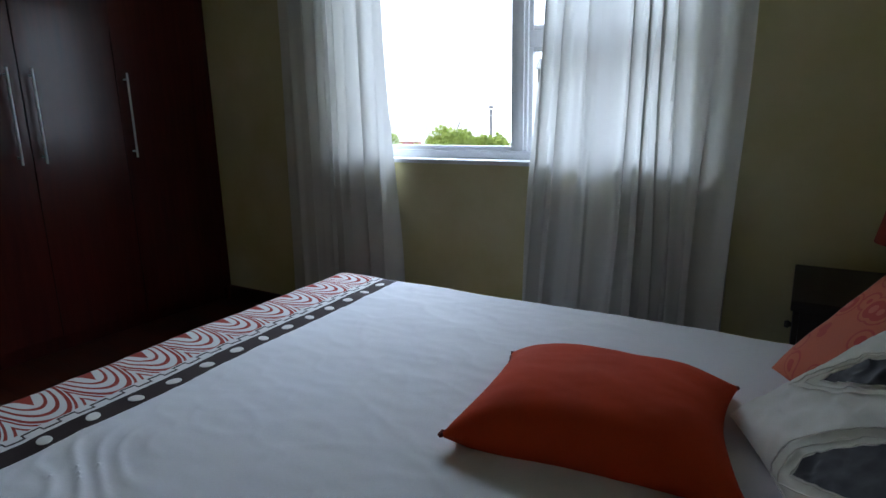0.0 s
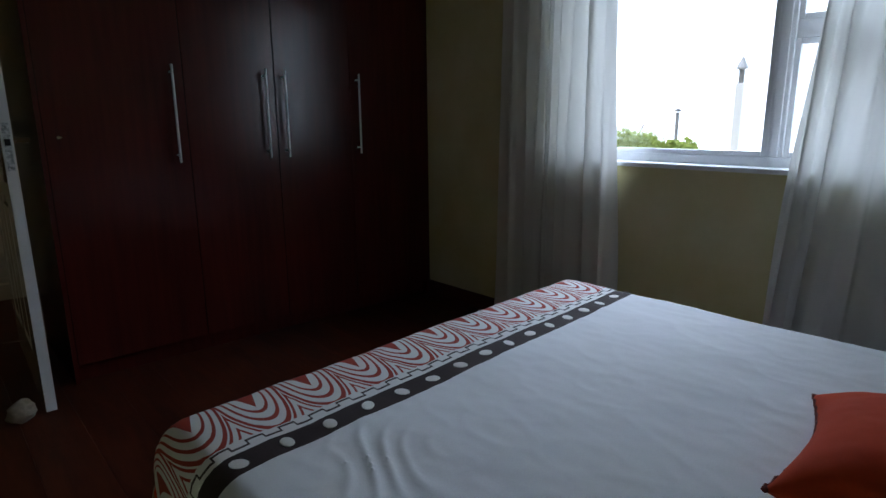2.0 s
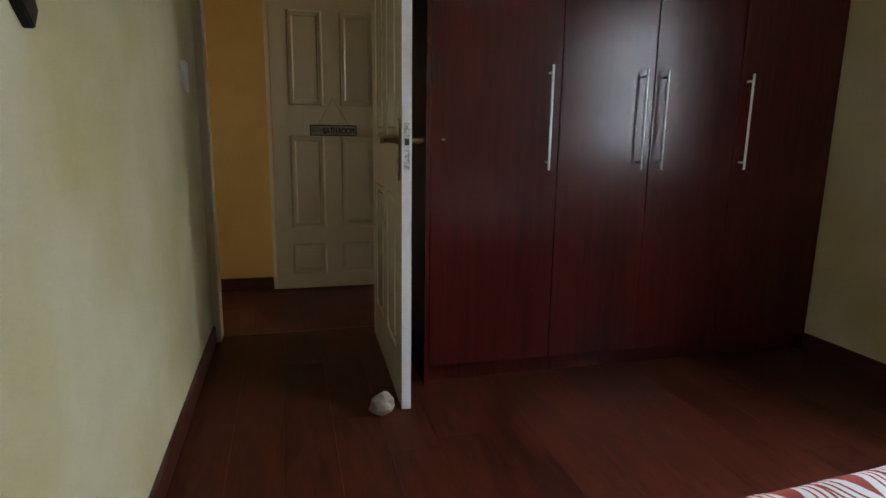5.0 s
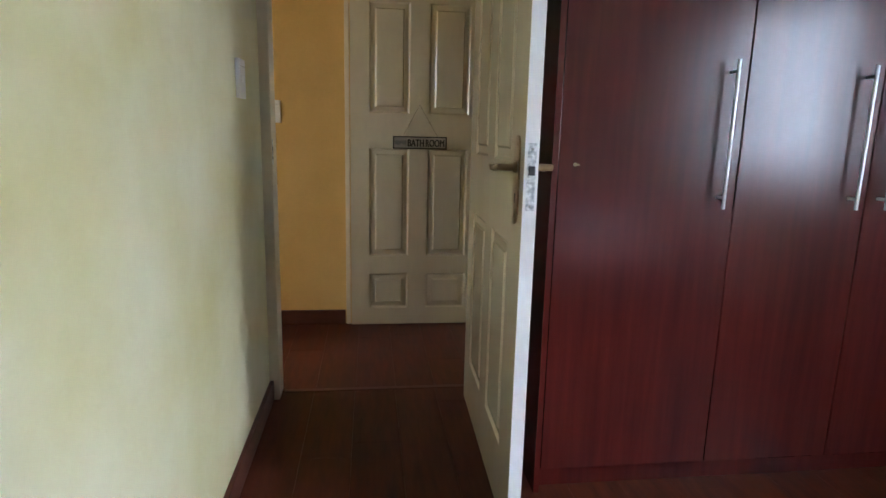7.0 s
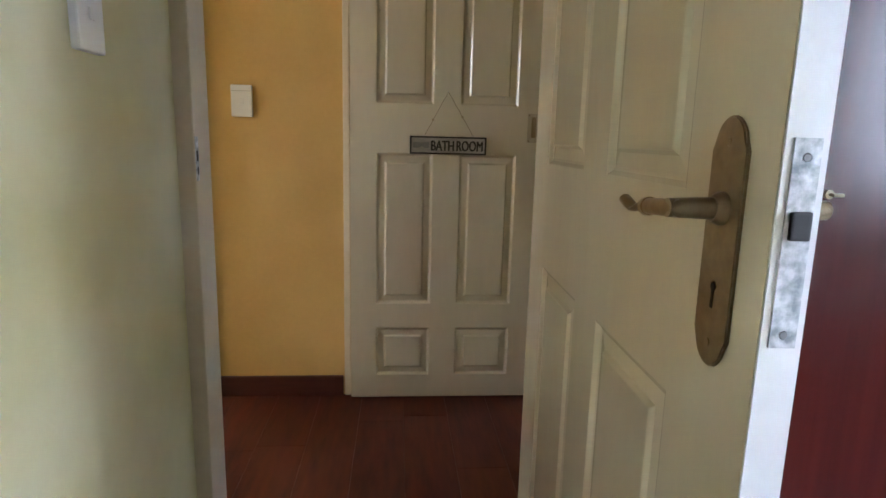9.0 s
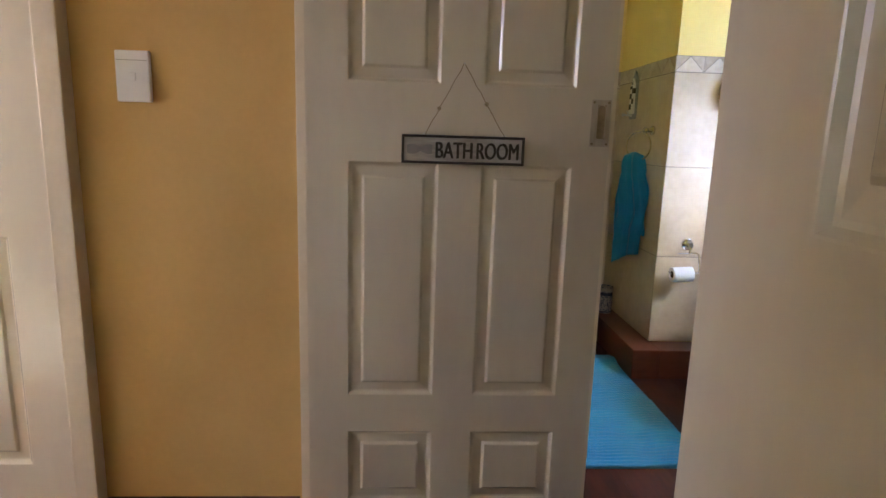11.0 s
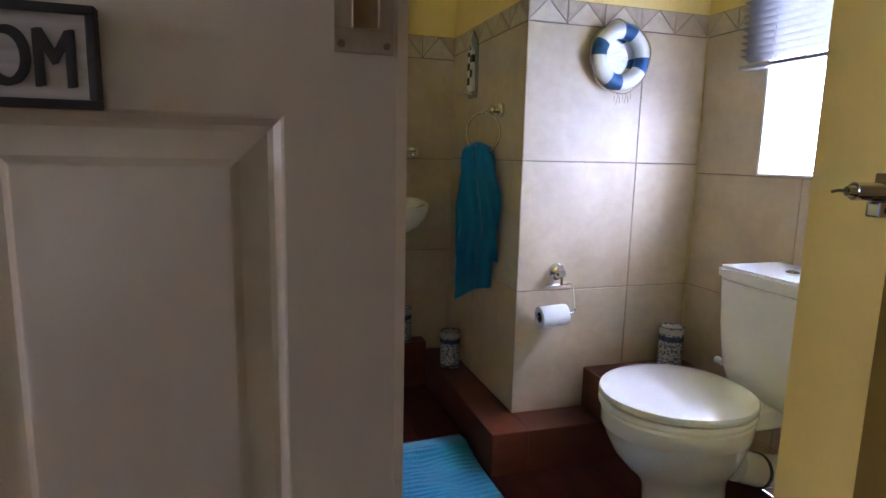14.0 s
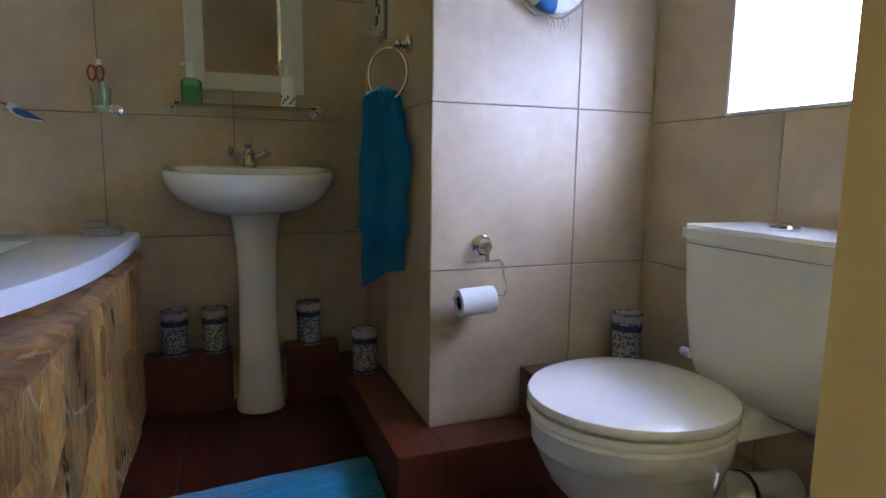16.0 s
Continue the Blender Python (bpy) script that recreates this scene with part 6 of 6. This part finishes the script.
def slab(corners, out, seed, name, mat, parent, label=""):
    """A split-faced stone: a grid between four corners, pushed out unevenly along a direction."""
    o = Vector(out)
    p = [Vector(c) for c in corners]

    def f(u, v):
        q = p[0].lerp(p[1], u).lerp(p[3].lerp(p[2], u), v)
        e = min(u, 1 - u, v, 1 - v)
        k = 1.0 if e > 0.01 else 0.45
        flat = 0.35 if o.z else 1.0
        lift = flat * 0.30 * wobble(q.y * 9, q.z * 5 + q.x * 6, seed) + flat * 0.28 * abs(wobble(q.y * 22 + q.z * 9, q.z * 12 + q.x * 20, seed))
        ragged = 0.006 * wobble(q.y * 30 + q.x * 20, q.z * 22, 3.0)
        return tuple(q + o * k * (1 + lift) + Vector((0, ragged, 0)))

    b = surf(f, 10, 12)
    rim = surf(lambda u, v: tuple((Vector(f(min(u * 4, 1) if u < 0.25 else (1 if u < 0.5 else (1 - (u - 0.5) * 4 if u < 0.75 else 0)), 0 if u <= 0.25 else ((u - 0.25) * 4 if u < 0.5 else (1 if u <= 0.75 else 1 - (u - 0.75) * 4)))) - o * 0.9 * v)), 28, 1)
    return part(name, merge(b, rim), mat, parent, label, smooth=False)


def slate_front():
    """Split slate on the straight apron, and a flat ledge of purple slate round the curved rim."""
    s = thing("bath_surround", (SX - 0.05, 6.4, 0), "bath apron clad in rough rust-coloured slate slabs", "bath surround", kind="structure")
    part("core_wall", box(SX - 0.12, SX - 0.022, SY0 + 0.02, BYN, 0.0, 0.592), M_PALEGROUT, s)
    part("core_wall", box(BXW, SX - 0.12, SY0 + 0.02, SY0 + 0.12, 0.0, 0.585), M_PALEGROUT, s)
    rnd = random.Random(11)
    n, lo, hi = 0, BYN - 0.001, BYN - 0.001
    while lo > SY0 + 0.03:
        w = rnd.uniform(0.15, 0.32)
        lo1 = max(lo - w, SY0)
        hi1 = max(lo1 + rnd.uniform(-0.05, 0.05), SY0) if lo1 > SY0 + 0.08 else SY0
        hi1 = min(hi1, hi - 0.04)
        n += 1
        if rnd.random() < 0.45:
            k0, k1 = rnd.uniform(0.25, 0.75), rnd.uniform(0.25, 0.75)
            bands = ((0.0, 0.0, k0, k1), (k0, k1, 1.0, 1.0))
        else:
            bands = ((0.0, 0.0, 1.0, 1.0),)
        for a0, a1, c0, c1 in bands:
            n += 1
            g0, g1 = (0.004 if c0 < 1 else 0.0), (0.004 if a0 > 0 else 0.0)
            slab([(SX - 0.024, lo + (hi - lo) * a0 - 0.0015, 0.598 * a0 + g1), (SX - 0.024, lo1 + (hi1 - lo1) * a1 + 0.0015, 0.598 * a1 + g1), (SX - 0.024, lo1 + (hi1 - lo1) * c1 + 0.0015, 0.598 * c1 - g0), (SX - 0.024, lo + (hi - lo) * c0 - 0.0015, 0.598 * c0 - g0)], (0.012 + 0.016 * rnd.random(), 0, 0), n * 1.7, "slate_slab", M_SLATE, s)
        lo, hi = lo1, hi1
    # ledge slabs from the face to under the rim
    y = BYN - 0.001
    while y > SY0 + 0.03:
        w = rnd.uniform(0.24, 0.40)
        y1 = max(y - w, SY0)
        n += 1
        xi, k1 = 0.45, -0.10
        slab([(SX + 0.006, y - 0.004, 0.588), (SX + 0.006, y1 + 0.004, 0.588), (xi, y1 + 0.004 + k1, 0.588), (xi, y - 0.004 + k1, 0.588)], (0, 0, 0.016), n * 2.3, "ledge_slab", M_SLATETOP, s, "purple-brown slate ledge slab")
        y = y1
    for a in (BXW, -0.1):
        slab([(a, SY0, 0.588), (a + 0.49, SY0, 0.588), (a + 0.49, 6.3, 0.588), (a, 6.3, 0.588)], (0, 0, 0.015), a * 9, "ledge_slab", M_SLATETOP, s)
        slab([(a, SY0 + 0.02, 0.0), (a + 0.49, SY0 + 0.02, 0.0), (a + 0.49, SY0 + 0.02, 0.59), (a, SY0 + 0.02, 0.59)], (0, -0.02, 0), a * 5 + 3, "slate_slab", M_SLATE, s)


slate_front()


def soap_dish():
    s = thing("soap_dish", (0.705, 7.22, 0.672), "stone soap dish with a pale soap bar on the bath rim", "soap dish")
    part("dish", box(0.655, 0.765, 7.185, 7.265, 0.6725, 0.702, 0.006, seg=3), M_SOAP, s, smooth=True)
    p = thing("soap_bar", (0.70, 7.225, 0.702), "pale worn bar of soap on its dish", "soap")
    part("bar", box(0.655, 0.725, 7.20, 7.25, 0.7022, 0.722, 0.008, seg=3), M_SOAP, p, smooth=True)


soap_dish()


def bath_mat():
    x0, x1, y0, y1 = 0.90, 1.482, 5.56, 6.655
    m = thing("bath_mat", ((x0 + x1) / 2, (y0 + y1) / 2, 0), "turquoise ribbed cotton bath mat rumpled on the floor", "bath mat")

    def f(u, v, lift=0.0):
        x, y = x0 + (x1 - x0) * u, y0 + (y1 - y0) * v
        y += 0.05 * u * v
        x += 0.012 * wobble(u * 2, v * 3, 4.0) + (0.012 if v < 0.5 else 0.0) * v
        z = 0.012 + 0.0016 * math.sin(v * 2 * math.pi * 46 + 5 * wobble(u * 5, v * 9, 1.0)) * (0.6 + 0.8 * wobble(u * 6, v * 10, 6.0)) + 0.0015 * wobble(u * 30, v * 60, 2.0) + 0.006 * max(wobble(u * 3, v * 5, 8.0), 0)
        e = math.exp(-((v - 0.93) / 0.05) ** 2) * (0.25 + 0.75 * u)
        z += 0.028 * e * (0.6 + 0.5 * wobble(u * 5, 2.0, 1.0))
        return (x, y, z + lift)

    b = surf(f, 40, 300)
    part("mat", b, M_RUG, m, smooth=True)
    under = surf(lambda u, v: tuple(Vector((f(u, v)[0], f(u, v)[1], 0.0015))), 20, 20)
    part("backing", under, M_RUG, m)


bath_mat()


def blind():
    b = thing("venetian_blind", (2.335, 5.92, 1.41), "silver venetian blind half lowered over the bathroom window", "blind")
    y0, y1, x = 5.55, 6.318, 2.325
    part("head_rail", box(x - 0.025, x + 0.025, y0, y1, 2.03, 2.07, 0.003), M_BLIND, b)
    z, i = 1.440, 0
    while z < 2.02:
        sl = surf(lambda u, v, z=z: (x - 0.022 + 0.044 * u, y0 + (y1 - y0) * v, z + 0.009 * (u - 0.5) * -2 + 0.004 * math.sin(math.pi * u)), 4, 2)
        bmesh.ops.solidify(sl, geom=list(sl.faces), thickness=0.0008)
        part("slat", sl, M_BLIND, b)
        z += 0.0215
    part("bottom_rail", box(x - 0.022, x + 0.022, y0, y1, 1.405, 1.418, 0.003), M_BLIND, b)
    for y in (5.68, 6.20):
        part("ladder_cord", rod((x, y, 1.41), (x, y, 2.04), 0.001, None, 6), M_CORD, b)


blind()


# ---------------------------------------------------------------- outside
def outside():
    g = surf(lambda u, v: (XE + 0.6 + 900 * u * u, -500 + 1000 * v, -3.2 - 10 * u), 24, 24)
    setting("ground", g, M_GROUND, "pale dry garden ground falling away outside", "ground")


outside()


def hazy_sky():
    """A bright hazy sky, far off."""
    mat, nt, bsdf, n, l = shader("hazy_sky_glow")
    em = n.new("ShaderNodeEmission")
    em.inputs["Color"].default_value, em.inputs["Strength"].default_value = (0.90, 0.96, 1.0, 1), 6.0
    l.new(em.outputs[0], n["Material Output"].inputs["Surface"])
    b = surf(lambda u, v: (75 * math.cos(radians(-75 + 150 * u)), 75 * math.sin(radians(-75 + 150 * u)), -9 + 110 * v), 24, 6)
    setting("backdrop", b, mat, "bright hazy sky in the distance", "sky")


hazy_sky()


def tree(x, y, zt, w, h, seed):
    t = thing("tree", (x, y, -3.3), "bushy green garden tree in sunshine", "tree", "garden trees")
    tr = tube([(x, y, -3.4), (x + 0.1, y + 0.05, -2.0), (x, y, zt - h * 0.5)], 0.12, 10)
    for i in range(6):
        a = i * 1.05
        tube([(x, y, zt - h * 0.9), (x + 0.35 * w * math.cos(a), y + 0.35 * w * math.sin(a), zt - h * 0.4)], 0.04, 6, bm=tr)
    part("trunk", tr, M_BARK, t, smooth=True)
    rnd = random.Random(seed)
    blobs = []
    for i in range(30):
        a, r = rnd.uniform(0, 6.28), rnd.random() ** 0.5
        br = rnd.uniform(0.10, 0.19) * w
        blobs.append((x + 0.46 * w * r * math.cos(a), y + 0.46 * w * r * math.sin(a), zt - br - h * (0.42 * r * r + 0.22 * rnd.random()), br))
    b = bmesh.new()
    verts, faces = [], []
    for bx, by, bz, br in blobs:
        for k in range(330):
            d = Vector((rnd.gauss(0, 1), rnd.gauss(0, 1), rnd.gauss(0, 1))).normalized()
            p = Vector((bx, by, bz)) + d * br * rnd.uniform(0.7, 1.08)
            e = Vector((rnd.gauss(0, 1), rnd.gauss(0, 1), rnd.gauss(0, 1))).normalized()
            c = d.cross(e).normalized()
            s = rnd.uniform(0.045, 0.085)
            i0 = len(verts)
            verts += [p - e * s, p + c * s * 0.5, p + e * s, p - c * s * 0.5]
            faces.append((i0, i0 + 1, i0 + 2, i0 + 3))
    b.free()
    me = bpy.data.meshes.new("crown")
    me.from_pydata([tuple(v) for v in verts], [], faces)
    me.transform(WORLD[t].inverted())
    me.materials.append(M_LEAF)
    ob = new("crown", me)
    ob.parent = t


tree(14.5, 8.45, 0.97, 2.3, 1.5, 3)
tree(15.0, 7.75, 0.82, 1.7, 1.4, 8)
tree(17.5, 13.3, 0.80, 1.9, 1.5, 12)


def far_house(x, y, w, d, z0, zw, zr, label, panes=(), rot=0.0):
    m = pose(x, y, 0, 0, 0, rot)
    h = thing("house", pose(x, y, z0, 0, 0, rot), label, "house", "houses down the hill")
    part("wall", box(-d / 2, d / 2, -w / 2, w / 2, z0, zw, m=m), M_PLASTER, h)
    b = bmesh.new()
    pts = [(-w / 2 - 0.3, zw), (w / 2 + 0.3, zw), (0.0, zr)]
    prism(pts, d + 0.6, m @ Matrix(((0, 0, 1, -d / 2 - 0.3), (1, 0, 0, 0), (0, 1, 0, 0), (0, 0, 0, 1))), bm=b)
    part("roof", b, M_ROOF, h)
    for k in panes:
        wd = part("window", box(-d / 2 - 0.06, -d / 2 - 0.01, k * w - 0.4, k * w + 0.4, zw - 1.6, zw - 0.6, m=m), M_ALU, h)
        part("pane", box(-d / 2 - 0.08, -d / 2 - 0.06, k * w - 0.33, k * w + 0.33, zw - 1.53, zw - 0.67, m=m), M_SLOT, wd)
    return h, m


far_house(33, 21.5, 5, 7, -5.5, 0.75, 1.0, "white plastered house with a pale roof down the hill", (0.14,))
h, m = far_house(18.5, 6.5, 4.6, 5, -4.5, -0.25, 0.0, "white plastered neighbouring house with a chimney")
st = part("chimney_stack", box(-2.66, -2.44, -0.10, 0.10, -0.3, 2.02, 0.02, m=m), M_PLASTER, h, "white plastered chimney stack")
part("flue", rod((18.5 - 2.56, 6.51, 2.0), (18.5 - 2.56, 6.51, 2.43), 0.07), M_POST, st, "grey metal flue")
part("cowl", lathe([(0.15, 0), (0.15, 0.04), (0.02, 0.30)], at=(18.5 - 2.56, 6.51, 2.36), seg=12), M_ZINC, st)
c = thing("chimney_pipe", (22.0, 11.1, -3.5), "grey metal chimney pipe with a cowl", "chimney")
part("pipe", rod((22.0, 11.1, -3.8), (22.0, 11.1, 1.40), 0.07), M_POST, c, smooth=True)
part("cowl", lathe([(0.13, 0), (0.13, 0.05), (0.02, 0.14)], at=(22.0, 11.1, 1.42), seg=16), M_POST, c, smooth=True)
rw = thing("garden_wall", (20, 13.7, -3.5), "low red painted garden wall", "wall")
part("wall_body", box(19.9, 20.1, 13.25, 14.2, -3.7, 0.18, 0.02), M_REDWALL, rw)
part("coping", box(19.85, 20.15, 13.2, 14.25, 0.18, 0.28, 0.02), M_ROOF, rw)
ca = thing("leaning_pole", (18, 12.4, -3.4), "thin dark leaning pole behind the trees", "pole")
part("pole", rod((18, 12.4, -3.4), (18, 9.88, 1.66), 0.02, 0.012, 8), M_INK, ca)

# ---------------------------------------------------------------- pieces: floor boards and wall tiles
fl = bmesh.new()
box(XW, XE, YS, YN, -0.10, -0.010, bm=fl)
box(HX0, HX1, YN, YB, -0.10, -0.010, bm=fl)
box(BXW, BXE, YB, BYN, -0.10, -0.010, bm=fl)
floor = setting("floor", fl, M_SUB, "dark reddish laminate plank floor", "floor")
PLANKS = {}


def planks(x0, x1, y0, y1, seed, w=0.192, ln=1.285):
    rnd = random.Random(seed)
    x = x0
    while x < x1 - 0.005:
        xe = min(x + w, x1)
        y = y0 - rnd.uniform(0, 1) * ln
        while y < y1 - 0.005:
            a, c = max(y, y0), min(y + ln, y1)
            if c - a > 0.01:
                key = (round(xe - x, 3), round(c - a, 3))
                if key not in PLANKS:
                    me = bpy.data.meshes.new("plank")
                    wd, lg, g = xe - x, c - a, 0.0004
                    vs = [(g, g, -0.0098), (wd - g, g, -0.0098), (wd - g, lg - g, -0.0098), (g, lg - g, -0.0098), (g, g, -0.0003), (wd - g, g, -0.0003), (wd - g, lg - g, -0.0003), (g, lg - g, -0.0003),
                          (g + 0.0003, g + 0.0003, 0), (wd - g - 0.0003, g + 0.0003, 0), (wd - g - 0.0003, lg - g - 0.0003, 0), (g + 0.0003, lg - g - 0.0003, 0)]
                    fs = [(0, 1, 5, 4), (1, 2, 6, 5), (2, 3, 7, 6), (3, 0, 4, 7), (4, 5, 9, 8), (5, 6, 10, 9), (6, 7, 11, 10), (7, 4, 8, 11), (8, 9, 10, 11)]
                    me.from_pydata(vs, [], fs)
                    me.materials.append(M_FLOOR)
                    PLANKS[key] = me
                ob = new("plank", PLANKS[key])
                ob.location = (x, a, 0)
                ob.parent = floor
            y += ln
        x = xe


planks(XW, XE, YS, YN + 0.075, 1)
planks(HX0, HX1, YN + 0.081, YB + 0.005, 2)
planks(BXW, BXE, YB + 0.011, BYN, 3)
setting("threshold", box(-0.232, 0.722, YN + 0.062, YN + 0.094, 0.0002, 0.0026, 0.001), M_SKIRT, "dark wooden threshold strip in the doorway", "threshold")


def tile_mesh(w, h, mat):
    """A wall tile in x and z, its face to -y, with a cushioned edge."""
    me = bpy.data.meshes.new("tile")
    g, e = 0.0015, 0.0018
    vs = [(g, 0, g), (w - g, 0, g), (w - g, 0, h - g), (g, 0, h - g), (g, -0.006, g), (w - g, -0.006, g), (w - g, -0.006, h - g), (g, -0.006, h - g),
          (g + e, -0.008, g + e), (w - g - e, -0.008, g + e), (w - g - e, -0.008, h - g - e), (g + e, -0.008, h - g - e)]
    fs = [(0, 1, 5, 4), (1, 2, 6, 5), (2, 3, 7, 6), (3, 0, 4, 7), (4, 5, 9, 8), (5, 6, 10, 9), (6, 7, 11, 10), (7, 4, 8, 11), (8, 9, 10, 11)]
    me.from_pydata(vs, [], fs)
    me.materials.append(mat)
    return me


def tiled(name, m, xs, zs, hole=None, band=True, length=None):
    """Tiles between the joints xs and zs on a wall plane; m sets x along the wall and -y out of it."""
    wall = thing(name, m, "large beige tiles with dark grout and a stone border", "wall tiling", kind="structure")
    zt = 1.635 if band else zs[-1]
    b = bmesh.new()
    spans = [(xs[0], xs[-1], zs[0], zt)]
    if hole:
        hx0, hx1, hz0 = hole
        spans = [(xs[0], hx0, zs[0], zt), (hx1, xs[-1], zs[0], zt), (hx0, hx1, zs[0], hz0)]
    for a, c, d, e in spans:
        if c - a > 0.002:
            box(a, c, -0.0045, 0.0, d, e, bm=b)
    part("grout", placed(b, m), M_GROUT, wall)
    for a, c in zip(xs, xs[1:]):
        for d, e in zip(zs, zs[1:]):
            cells_ = [(a, c, d, e)]
            if hole and c > hole[0] and a < hole[1] and e > hole[2]:
                cells_ = []
                if a < hole[0]:
                    cells_.append((a, hole[0], d, e))
                if c > hole[1]:
                    cells_.append((hole[1], c, d, e))
                if d < hole[2]:
                    cells_.append((max(a, hole[0]), min(c, hole[1]), d, hole[2]))
            for p, q, r, s in cells_:
                if q - p < 0.006 or s - r < 0.006:
                    continue
                ob = new("tile", tile_mesh(q - p, s - r, M_TILE))
                ob.matrix_basis = Matrix.Translation((p, 0, r))
                ob.parent = wall
    if band:
        z0, z1 = zs[-1], zt
        segs = [(xs[0], xs[-1])] if not hole else [(xs[0], hole[0]), (hole[1], xs[-1])]
        for a, c in segs:
            n = max(1, round((c - a) / 0.16))
            w = (c - a) / n
            for i in range(n):
                x = a + i * w
                for pts, mt in (([(x + 0.002, z0 + 0.003), (x + w - 0.002, z0 + 0.003), (x + w / 2, z1 - 0.006)], M_BANDL), ([(x + 0.002, z0 + 0.008), (x + w / 2 - 0.003, z1 - 0.003), (x + 0.002, z1 - 0.003)], M_BANDT), ([(x + w - 0.002, z0 + 0.008), (x + w - 0.002, z1 - 0.003), (x + w / 2 + 0.003, z1 - 0.003)], M_BANDT)):
                    part("border_piece", prism(pts, 0.009, m @ Matrix(((1, 0, 0, 0), (0, 0, -1, 0), (0, 1, 0, 0), (0, 0, 0, 1)))), mt, wall)
    return wall


ZS = (0.155, 0.620, 1.088, 1.555)
tiled("column_tiles_front", pose(COLX, COLY + 0.008, 0), (0.0, 0.463, BXE - COLX), ZS)
tiled("column_tiles_side", pose(COLX + 0.008, BYN, 0, 0, 0, -90), (0.0, 0.326, BYN - COLY - 0.0005), ZS)
tiled("wall_tiles_north", pose(BXW, BYN + 0.008, 0), (0.0, 0.41, 0.875, 1.305, 1.735, COLX - BXW + 0.008), (0.155, 0.650, 1.082, 1.535))
tiled("wall_tiles_east", pose(BXE + 0.008, COLY, 0, 0, 0, -90), (0.0, 0.47, 0.935, COLY - JY1), (0.0, 0.155, 0.620, 1.055, 1.555), hole=(COLY - BW_Y1, COLY - BW_Y0, BW_Z0))
